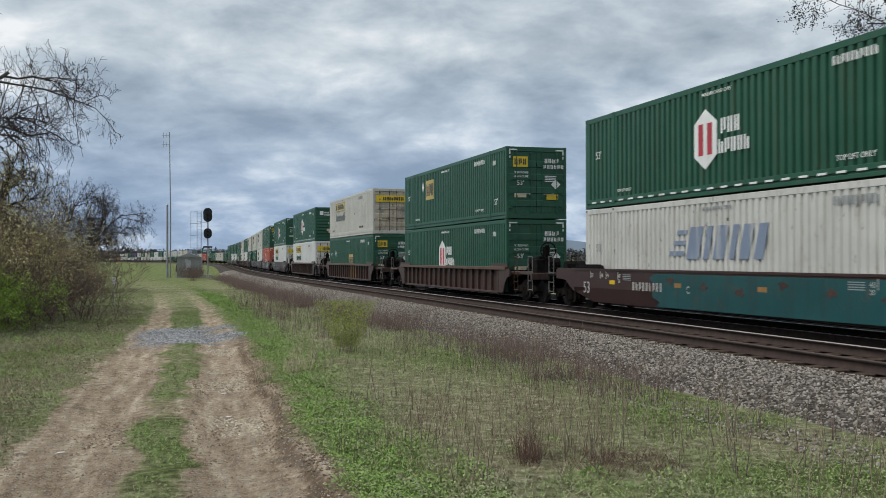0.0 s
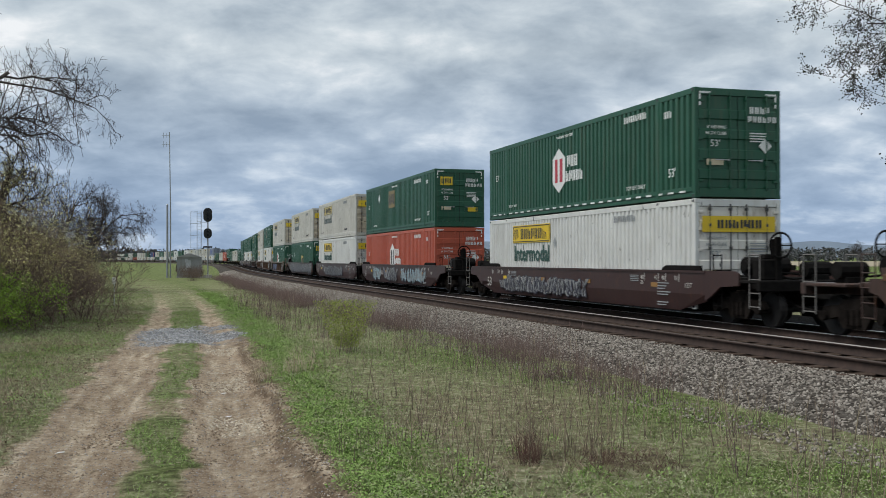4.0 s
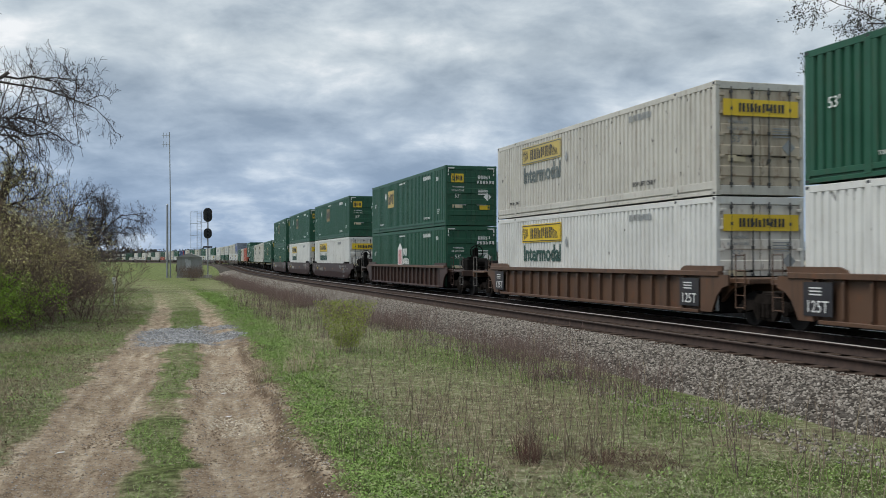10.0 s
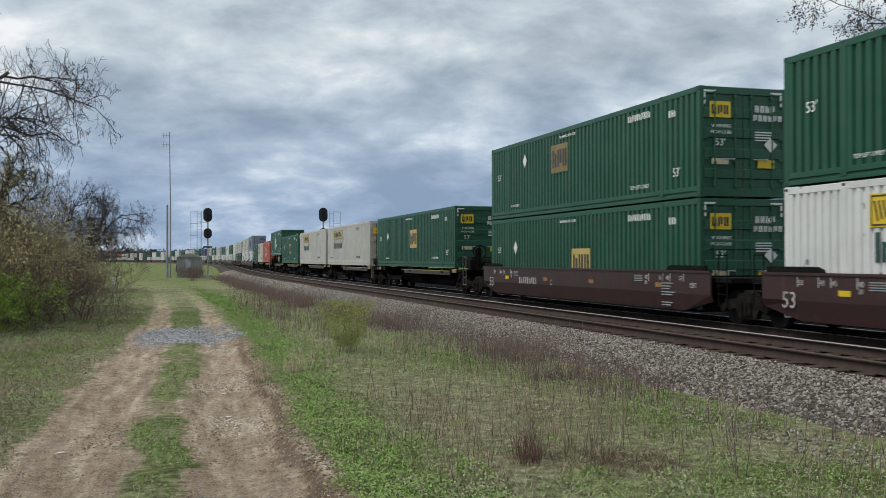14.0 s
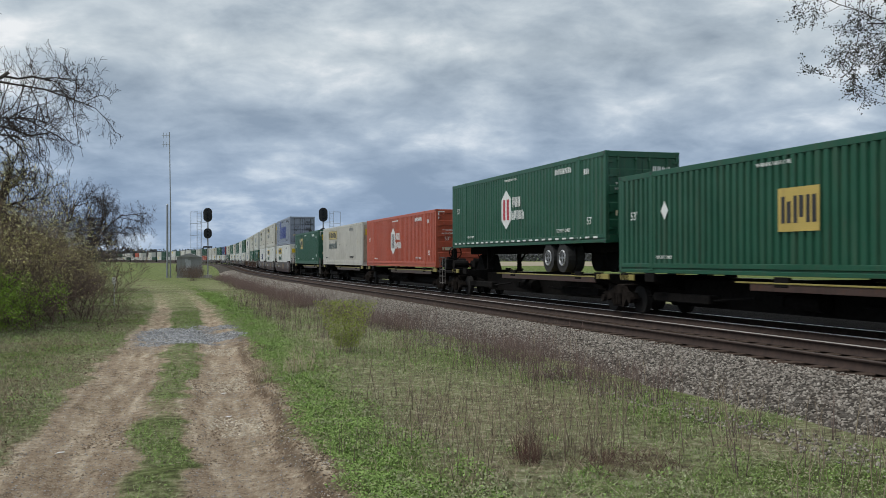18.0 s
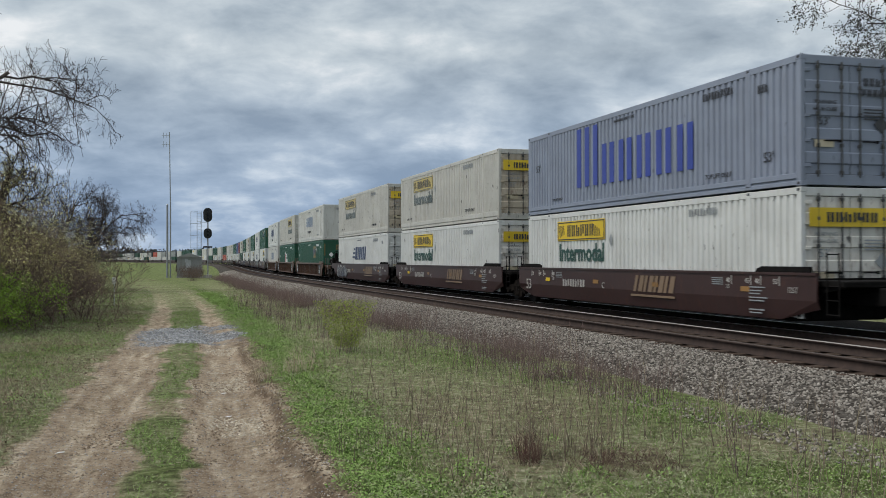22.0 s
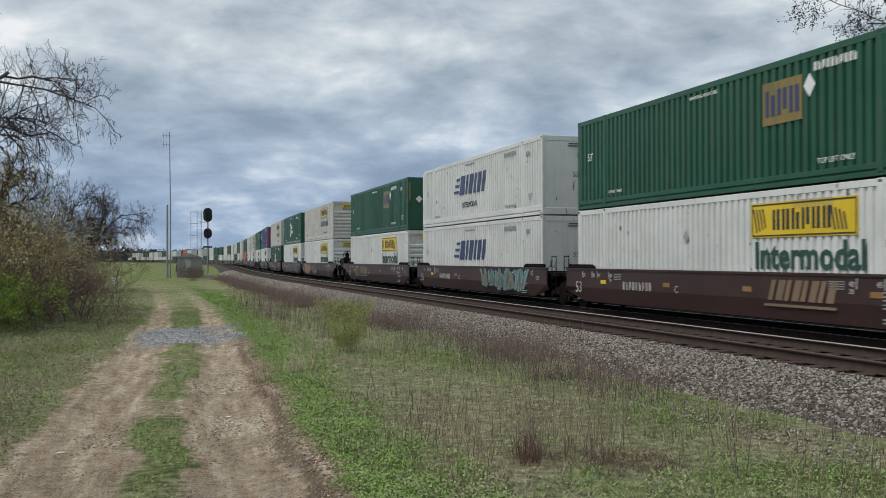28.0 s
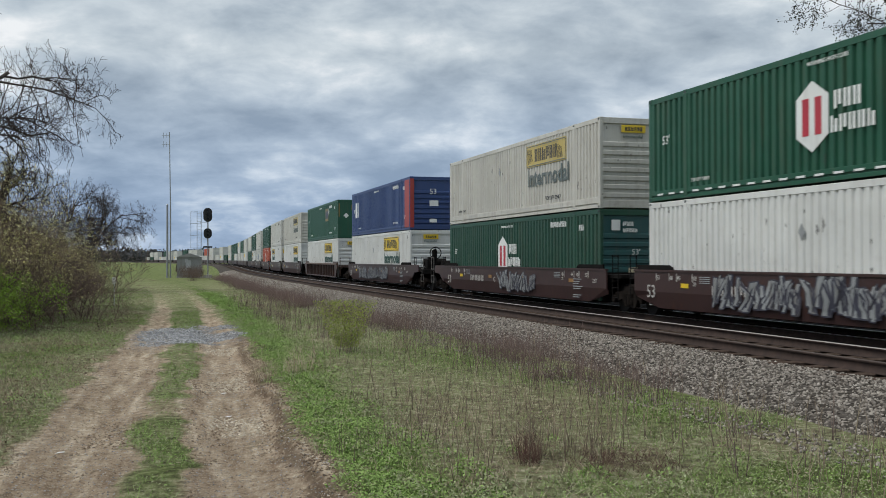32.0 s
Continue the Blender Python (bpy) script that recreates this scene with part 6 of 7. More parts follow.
# broad-leaved green along the road's edge, in its middle and on the left verge
P1 = scatter(150000, 1.25, 3.4, 7.5, 62, lambda x, y: dirt_free(x, y) & meadow_keep(x, y) & (RNG.random(len(x)) < np.exp(-((x - road_x(y) - 2.0) / 0.5) ** 2) * np.clip(1.0 + 0.5 * wave(x, y, 1.5, 9.0), 0.15, 1)))
P1b = scatter(34000, -0.60, 0.42, 7.5, 40, lambda x, y: dirt_free(x, y) & (wave(x, y, 1.6, 0.4) + RNG.normal(0, 0.6, len(x)) > 0.05))
P1c = scatter(150000, -7.5, -1.5, 8.5, 45, lambda x, y: dirt_free(x, y) & (wave(x, y, 0.8, 2.1) + 0.5 * wave(x, y, 2.5, 4.1) + RNG.normal(0, 0.3, len(x)) > 0.45))
P1d = scatter(210000, 1.8, 13, 7.2, 45, lambda x, y: meadow_keep(x, y) & dirt_free(x, y) & (0.8 * wave(x, y, 0.9, 0.3) + 0.5 * wave(x, y, 3.0, 2.2) + 1.6 * greener(x, y) + RNG.normal(0, 0.45, len(x)) > 0.05))
PL = np.concatenate([heaped(P1, 0.07, 1.1, 3), heaped(P1b, 0.03, 1.5, 4), heaped(P1c, 0.20, 0.9, 5), heaped(P1d, 0.07, 0.9, 6)])
n = len(PL)
mi = np.where(np.arange(n) < len(P1), 0, np.where(RNG.random(n) < 0.8, 1, 0))
grow = 1 + 0.035 * PL[:, 1]
low = low_leaves("green_ground_cover", PL, 0.0055 * grow, 0.012 * grow, 0.55, [M_GRASS, M_HERB], mi)
tagged(piece("green_ground_cover", low), "low broad-leaved spring green beside the dirt road", "ground cover", kind="stuff")
PG = np.concatenate([P1[::4], P1b[::3], P1c[::4], P1d[::5]])
n = len(PG)
tagged(piece("fresh_grass", blades("fresh_grass", PG, RNG.uniform(0.02, 0.085, n) * (1 + 0.004 * PG[:, 1]), RNG.uniform(0.0035, 0.008, n) * (1 + 0.03 * PG[:, 1]), RNG.uniform(0.2, 1.6, n), [M_GRASS])), "fresh green spring grass beside the dirt road", "grass", kind="stuff")


def tussocks(P, r0, r1, h, leaves):
    """Leafy cushions: every place becomes a low heap of small leaves."""
    n = len(P)
    R = np.repeat(RNG.uniform(r0, r1, n), leaves)
    C = np.repeat(P, leaves, 0)
    m = len(C)
    a, q = RNG.uniform(0, 2 * np.pi, m), np.sqrt(RNG.random(m))
    C[:, 0] += np.cos(a) * q * R
    C[:, 1] += np.sin(a) * q * R
    C[:, 2] += R * h * (1 - q ** 2) * RNG.uniform(0.35, 1.0, m) + 0.004
    return C


PTu = np.concatenate([scatter(620, -7.2, -2.0, 9, 34, lambda x, y: dirt_free(x, y) & (wave(x, y, 0.8, 2.1) > -0.1)), scatter(330, 1.6, 2.9, 7.6, 40, dirt_free), scatter(110, 2.6, 11, 7.6, 24, meadow_keep)])
PTl = tussocks(PTu, 0.07, 0.22, 0.85, 70)
tagged(piece("leafy_tussocks", low_leaves("leafy_tussocks", PTl, 0.008, 0.019, 0.8, [M_GRASS, M_HERB], np.repeat((RNG.random(len(PTu)) < 0.6).astype(int), 70))), "leafy green weed cushions on the verges", "weeds", kind="stuff")
# mixed meadow
P2 = scatter(190000, 1.9, 16, 7.0, 70, lambda x, y: meadow_keep(x, y) & dirt_free(x, y))
P2b = scatter(90000, -8.5, -1.4, 8.0, 70, dirt_free)
PM = np.concatenate([P2, P2b])
n = len(PM)
patch = 0.75 * wave(PM[:, 0], PM[:, 1], 0.9, 0.3) + 1.6 * greener(PM[:, 0], PM[:, 1]) + RNG.normal(0, 0.4, n)
mi = np.where(patch > 0.6, 0, np.where(patch < -0.85, 2, 1))
tagged(piece("meadow_grass", blades("meadow_grass", PM, RNG.uniform(0.015, 0.075, n) * np.where(mi == 2, 1.2, 1.0), RNG.uniform(0.003, 0.0075, n) * (1 + 0.035 * PM[:, 1]), RNG.uniform(0.2, 1.5, n), [M_GRASS, M_OLIVE, M_STRAW], mi)), "patchy meadow of green, olive and straw-coloured grass", "grass", kind="stuff")
# last year's leaves and stalk ends on the left verge
PLt = scatter(42000, -8.0, -1.6, 8.5, 40, lambda x, y: dirt_free(x, y) & (wave(x, y, 0.8, 2.1) + RNG.normal(0, 0.5, len(x)) < 0.35))
tagged(piece("leaf_litter", low_leaves("leaf_litter", heaped(PLt, 0.08, 0.8, 7), 0.009, 0.026, 0.7, [M_LITTER])), "brown leaf litter on the overgrown verge", "leaf litter", kind="stuff")


def stems(name, P, h, r, lean, mats, forks=2):
    """Thin dry stalks with a few side shoots, each three-sided."""
    n = len(P)
    Vs = []
    for j in range(1 + forks):
        a = RNG.uniform(0, 2 * np.pi, n)
        l = lean * RNG.uniform(0.3, 1.0, n) * (1 if j == 0 else 2.2)
        hh = h if j == 0 else h * RNG.uniform(0.25, 0.5, n)
        base = P.copy()
        if j:
            f = RNG.uniform(0.35, 0.75, n)
            base = P + (Vs[0][:, 3] - P) * f[:, None]
        tip = base + np.stack([np.cos(a) * l * hh, np.sin(a) * l * hh, hh], 1)
        if j:
            tip[:, 2] = base[:, 2] + hh * 0.8
        blk = np.empty((n, 4, 3))
        for q in range(3):
            t = 2 * np.pi * q / 3
            blk[:, q] = base + np.stack([np.cos(t) * r, np.sin(t) * r, np.zeros(n)], 1) * (1 if j == 0 else 0.7)
        blk[:, 3] = tip
        Vs.append(blk)
    V = np.concatenate([b.reshape(-1, 3) for b in Vs])
    i = np.arange(len(V) // 4)[:, None] * 4
    F = np.concatenate([i + [0, 1, 3], i + [1, 2, 3], i + [2, 0, 3]])
    return np_mesh(name, V, F, mats)


# a band of brown stalks along the foot of the ballast
def band(n):
    s = 15 + 96 * RNG.random(n) ** 1.2
    o = EDGE - 0.45 + RNG.normal(0, 0.55, n) + 0.25 * np.sin(s * 0.7)
    p = on_line(s, o)
    k = fbm(p[:, 0], p[:, 1], 0.45, 8, 3) + 0.10 * (s > 24) + RNG.normal(0, 0.05, n) > 0.50
    s, o, p = s[k], o[k], p[k]
    p[:, 2] = np.maximum(ground_z(p[:, 0], p[:, 1]), RAIL_Z + fall(s) - 0.50 + (o - EDGE) * 0.45)
    return p


PB = band(17000)
n = len(PB)
tagged(piece("dry_weeds", stems("dry_weeds", PB, RNG.uniform(0.12, 0.62, n), RNG.uniform(0.003, 0.006, n), 0.3, [M_STEM])), "band of brown dry weed stalks along the ballast", "weeds", kind="stuff")
PT = scatter(5200, 2.4, 14, 7.5, 55, lambda x, y: meadow_keep(x, y) & (wave(x, y, 0.7, 1.4) + RNG.normal(0, 0.25, len(x)) > 0.25))
n = len(PT)
tagged(piece("tall_stalks", stems("tall_stalks", PT, RNG.uniform(0.2, 0.85, n), RNG.uniform(0.003, 0.0068, n), 0.25, [M_STALK])), "scattered thin dry stalks in the meadow", "weeds", kind="stuff")
PS = scatter(2400, 2.8, 13, 7.5, 40, meadow_keep)
n = len(PS)
tagged(piece("fallen_straw", stems("fallen_straw", PS, RNG.uniform(0.04, 0.13, n), RNG.uniform(0.0025, 0.0045, n), 2.6, [M_STRAW], 1)), "bent and fallen pale straw", "straw", kind="stuff")


def clump(name, x, y, count, radius, h0, h1, mat, lean, label, cat, r=0.005, forks=4, leaves=0, leafmat=None):
    y = y * PACE
    c = tagged(new(name), label, cat)
    zz = float(ground_z(x, y))
    c.matrix_basis = Matrix.Translation((x, y, zz))
    a, q = RNG.uniform(0, 2 * np.pi, count), radius * np.sqrt(RNG.random(count))
    P = np.stack([np.cos(a) * q, np.sin(a) * q, np.zeros(count) - 0.02], 1)
    h = h0 + (h1 - h0) * RNG.random(count) ** 1.8
    me = stems("stalks", P, h, np.full(count, r), lean, [mat], forks)
    bulk("stalkwork", me, c)
    if leaves:
        th, ph = RNG.uniform(0, 2 * np.pi, leaves), RNG.random(leaves)
        rr = (radius + lean * h1 * ph) * np.sqrt(RNG.random(leaves))
        C = np.stack([np.cos(th) * rr, np.sin(th) * rr, 0.12 * h1 + ph * h1 * 0.9], 1)
        bulk("foliage", leaf_mesh(C, 0.010, 0.022, [leafmat]), c)
    return c


def leaf_mesh(C, s0, s1, mats, mi=None):
    """Small four-cornered leaves turned every way."""
    n = len(C)
    u = RNG.normal(size=(n, 3))
    u /= np.linalg.norm(u, axis=1)[:, None]
    v = np.cross(u, RNG.normal(size=(n, 3)))
    v /= np.linalg.norm(v, axis=1)[:, None]
    s = RNG.uniform(s0, s1, n)[:, None]
    V = np.stack([C - u * s, C + v * s * 0.55, C + u * s, C - v * s * 0.55], 1).reshape(-1, 3)
    return np_mesh("leaves", V, np.arange(4 * n).reshape(n, 4), mats, mi)


clump("dead_weed_clump", 0.83, 10.2, 85, 0.12, 0.10, 0.40, M_REDSTEM, 0.4, "dense dead red-brown weed stump in grass", "weeds", 0.003, 5)
clump("dead_weed_clump", 0.80, 10.5, 34, 0.16, 0.35, 1.0, M_STALK, 0.55, "tangled clump of dead brown weed stalks in grass", "weeds", 0.004, 5)
clump("dead_weed_clump", 1.3, 10.5, 60, 0.42, 0.3, 0.95, M_STALK, 0.25, "tangled clump of dead brown weed stalks in grass", "weeds", 0.0035, 4)
clump("dead_weed_clump", 1.75, 10.0, 170, 0.55, 0.05, 0.24, M_REDSTEM, 1.4, "low tangle of dead brown weed stalks in grass", "weeds", 0.004, 4)
clump("dead_weed_clump", -0.75, 10.5, 26, 0.5, 0.3, 0.65, M_STEM, 0.25, "thin upright dead weed stalks in grass", "weeds", 0.003, 2)
clump("dead_weed_clump", -0.2, 11.5, 24, 0.5, 0.3, 0.7, M_STEM, 0.3, "thin upright dead weed stalks in grass", "weeds", 0.003, 2)
clump("dead_weed_clump", -2.6, 18.8, 60, 0.3, 0.3, 0.75, M_STRAW, 0.55, "leaning clump of pale dry stalks beside the grass", "weeds", 0.004, 3)
clump("dead_weed_clump", -3.0, 17.6, 40, 0.22, 0.3, 0.6, M_STRAW, 0.7, "leaning clump of pale dry stalks beside the grass", "weeds", 0.004, 3)
clump("dead_weed_clump", 2.7, 9.6, 5, 0.15, 0.5, 0.95, M_STEM, 0.25, "few tall dead stalks at the ballast's edge", "weeds", 0.005, 3)
clump("dead_weed_clump", 4.25, 11.5, 5, 0.08, 0.4, 0.62, M_STEM, 0.12, "few tall dead stalks at the ballast's edge", "weeds", 0.005, 1)
for bx, by, bh in ((1.9, 16.2, 0.75), (2.6, 15.0, 0.7), (3.0, 16.6, 0.65), (0.9, 19.0, 0.8), (-0.4, 24.0, 0.9), (-2.6, 27.5, 1.0), (-4.2, 31.0, 1.1), (-5.4, 36.0, 1.2), (-6.3, 38.5, 1.3), (-7.4, 42.0, 1.3), (-8.6, 46.0, 1.4)):
    clump("dead_weed_clump", bx, by, 70, 0.75, 0.25, bh, M_STEM, 0.22, "thicket of purplish brown dead weeds by the ballast", "weeds", 0.0045, 4)
clump("green_shrub", -2.05, 22.3, 46, 0.26, 0.4, 1.1, M_STALK, 0.42, "small yellow-green budding shrub in the meadow", "shrub", 0.004, 3, 5200, M_YELLEAF)

# ---------------------------------------------------------------- loose stones
OCT = np.array([(1, 0, 0), (-1, 0, 0), (0, 1, 0), (0, -1, 0), (0, 0, 1), (0, 0, -1)], float)
OCTF = np.array([(0, 2, 4), (2, 1, 4), (1, 3, 4), (3, 0, 4), (2, 0, 5), (1, 2, 5), (3, 1, 5), (0, 3, 5)])


def stones(name, P, s0, s1, mats):
    n = len(P)
    V = OCT[None] * RNG.uniform(0.55, 1.2, (n, 6, 1)) + RNG.normal(0, 0.14, (n, 6, 3))
    V *= RNG.uniform(s0, s1, (n, 1, 1)) * np.array([1, 1, 0.72])
    a = RNG.uniform(0, 2 * np.pi, n)
    t = RNG.normal(0, 0.5, n)
    c, s = np.cos(a)[:, None], np.sin(a)[:, None]
    x, y, z = V[..., 0].copy(), V[..., 1].copy(), V[..., 2].copy()
    ct, st = np.cos(t)[:, None], np.sin(t)[:, None]
    x, z = x * ct - z * st, x * st + z * ct
    V[..., 0], V[..., 1], V[..., 2] = x * c - y * s, x * s + y * c, z
    V += P[:, None]
    F = (OCTF[None] + 6 * np.arange(n)[:, None, None]).reshape(-1, 3)
    return np_mesh(name, V.reshape(-1, 3), F, mats)


M_STONE = leafy("ballast_stones", [(0.085, 0.073, 0.064), (0.21, 0.186, 0.162), (0.33, 0.298, 0.26), (0.135, 0.115, 0.099), (0.39, 0.355, 0.31), (0.24, 0.21, 0.18), (0.095, 0.082, 0.071)], 0.9)
# near-black from oil and from shade beside the train, both in the colour
M_DSTONE = leafy("oily_shaded_stones", [(0.010, 0.008, 0.007), (0.018, 0.014, 0.012), (0.034, 0.026, 0.021)], 0.9)
M_BLUESTONE = leafy("blue_grey_road_gravel", [(0.11, 0.115, 0.125), (0.25, 0.26, 0.275), (0.46, 0.46, 0.465), (0.19, 0.185, 0.18)], 0.9)
BAL = ((NEAR - 3.9, -0.95), (NEAR - 3.35, -0.50), (NEAR - 2.65, -0.22), (NEAR - 1.75, NEAR_UP - 0.225), (NEAR - 1.22, NEAR_UP - 0.168), (NEAR - 0.98, NEAR_UP - 0.26), (NEAR + 1.4, NEAR_UP - 0.255), (NEAR + 2.0, NEAR_UP - 0.25))


def ballast_places(n, s0, s1, o0, o1, power):
    s = s0 + (s1 - s0) * RNG.random(n) ** power
    o = RNG.uniform(o0, o1, n)
    p = on_line(s, o)
    p[:, 2] += np.interp(o, [b[0] for b in BAL], [b[1] for b in BAL])
    return p


PSt = ballast_places(66000, 2.0, 62.0, NEAR - 3.7, NEAR - 0.86, 1.35)
tagged(piece("ballast_stones", stones("ballast_stones", PSt, 0.014, 0.040, [M_STONE])), "loose grey-brown crushed stones of the ballast slope", "stones", kind="stuff")
PSf = ballast_places(16000, 60.0, 150.0, NEAR - 3.6, NEAR - 0.86, 1.2)
tagged(piece("ballast_stones", stones("ballast_stones", PSf, 0.04, 0.075, [M_STONE])), "grey-brown crushed stones of the ballast farther along", "stones", kind="stuff")
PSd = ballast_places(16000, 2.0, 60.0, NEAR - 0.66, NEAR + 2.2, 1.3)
tagged(piece("dark_ballast_stones", stones("dark_ballast_stones", PSd, 0.014, 0.032, [M_DSTONE])), "oily brown stones between the rails, shade painted into their colour", "stones", kind="stuff")
PSe = ballast_places(3000, 4.0, 45.0, NEAR - 4.3, NEAR - 3.5, 1.3)
PSe[:, 2] = ground_z(PSe[:, 0], PSe[:, 1]) + 0.01
tagged(piece("strayed_stones", stones("strayed_stones", PSe, 0.018, 0.036, [M_STONE])), "stray ballast stones lying in the grass", "stones", kind="stuff")
PGr = scatter(9000, -1.9, 1.9, 23.5, 32, lambda x, y: zones(x, y)[2] > 0.25 + 0.4 * RNG.random(len(x)), 1.0)
tagged(piece("road_gravel", stones("road_gravel", PGr, 0.015, 0.042, [M_BLUESTONE])), "patch of blue-grey gravel filling the dirt road", "gravel", kind="stuff")
PRd = scatter(14000, -1.9, 2.1, 7.5, 26, lambda x, y: zones(x, y)[0] > 0.5, 1.5)
tagged(piece("road_pebbles", stones("road_pebbles", PRd, 0.004, 0.013, [M_BLUESTONE, M_STONE])), "small pebbles strewn on the dirt road", "pebbles", kind="stuff")
PCl = scatter(20000, -2.1, 2.2, 7.5, 26, lambda x, y: (np.abs(x - road_x(y) - 1.45) < 0.30) & (wave(x, y, 2.0, 6.5) > -0.4) | ((zones(x, y)[0] > 0.4) & (wave(x, y, 1.7, 0.5) > 0.45)), 1.4)
M_CLOD = leafy("dry_earth_clods", [(0.13, 0.09, 0.062), (0.24, 0.18, 0.125), (0.46, 0.38, 0.28), (0.09, 0.062, 0.045)], 0.95)
tagged(piece("earth_clods", stones("earth_clods", PCl, 0.006, 0.026, [M_CLOD])), "crumbled dry earth clods along the ruts", "earth", kind="stuff")
PCd = scatter(9000, 0.95, 2.0, 8.0, 25, lambda x, y: np.abs(x - road_x(y) - 1.5 - 0.16 * wave(x, y, 1.5, 2.0)) + 0.22 * RNG.random(len(x)) < 0.26 + 0.1 * wave(x, y, 1.9, 7.0), 1.3)
M_DCLOD = leafy("dark_broken_earth", [(0.14, 0.10, 0.07), (0.24, 0.18, 0.125), (0.10, 0.072, 0.052), (0.32, 0.25, 0.18)], 0.95)
tagged(piece("broken_earth", stones("broken_earth", PCd, 0.006, 0.026, [M_DCLOD])), "dark crumbled earth along the road's broken edge", "earth", kind="stuff")
PCp = scatter(4000, 0.45, 1.15, 11.5, 24, lambda x, y: wave(x, y, 1.3, 8.0) > -0.1, 1.3)
M_PCLOD = leafy("pale_dry_rubble", [(0.40, 0.34, 0.26), (0.58, 0.51, 0.40), (0.26, 0.21, 0.16), (0.70, 0.63, 0.51)], 0.95)
tagged(piece("pale_rubble", stones("pale_rubble", PCp, 0.008, 0.028, [M_PCLOD])), "pale dry rubble in the dirt road's rut", "rubble", kind="stuff")
PCm = scatter(18000, -2.1, 2.0, 7.5, 30, lambda x, y: zones(x, y)[0] > 0.3 + 0.4 * RNG.random(len(x)), 1.5)
tagged(piece("earth_crumbs", stones("earth_crumbs", PCm, 0.003, 0.013, [M_CLOD])), "fine earth crumbs all over the dirt road", "earth", kind="stuff")
PDl = scatter(5200, -6.5, -1.9, 10, 40, lambda x, y: dirt_free(x, y) & (wave(x, y, 1.0, 4.0) > -0.3), 1.4)
tagged(piece("withered_stems", stems("withered_stems", PDl, RNG.uniform(0.05, 0.34, len(PDl)), RNG.uniform(0.002, 0.0045, len(PDl)), 1.2, [M_STALK], 3)), "withered low stems lying in the verge", "weeds", kind="stuff")
PDb = scatter(1500, -1.9, 2.0, 8, 22, lambda x, y: zones(x, y)[0] > 0.3, 1.2)
tagged(piece("plant_debris", stems("plant_debris", PDb, RNG.uniform(0.008, 0.02, len(PDb)), RNG.uniform(0.002, 0.004, len(PDb)), 6.0, [M_STRAW], 1)), "broken straw and twigs on the dirt road", "debris", kind="stuff")
for lx, ly in ((-3.0, 13.7), (-4.2, 10.8), (-6.2, 36.0), (-3.55, 15.9)):
    lz = float(ground_z(lx, ly))
    tagged(piece("litter_scrap", Geo().add([(0, 0, 0.0), (0.08, 0.01, 0.009), (0.09, 0.03, 0.014), (0.02, 0.04, 0.006), (0, 0, 0.006), (0.08, 0.01, 0.015), (0.09, 0.03, 0.02), (0.02, 0.04, 0.012)], [(0, 1, 2, 3), (4, 5, 6, 7), (0, 4, 5, 1), (1, 5, 6, 2), (2, 6, 7, 3), (3, 7, 4, 0)]).mesh("litter_scrap", M_LETW), at=(lx, ly, lz + 0.004)), "pale scrap of litter on the dirt road", "litter")


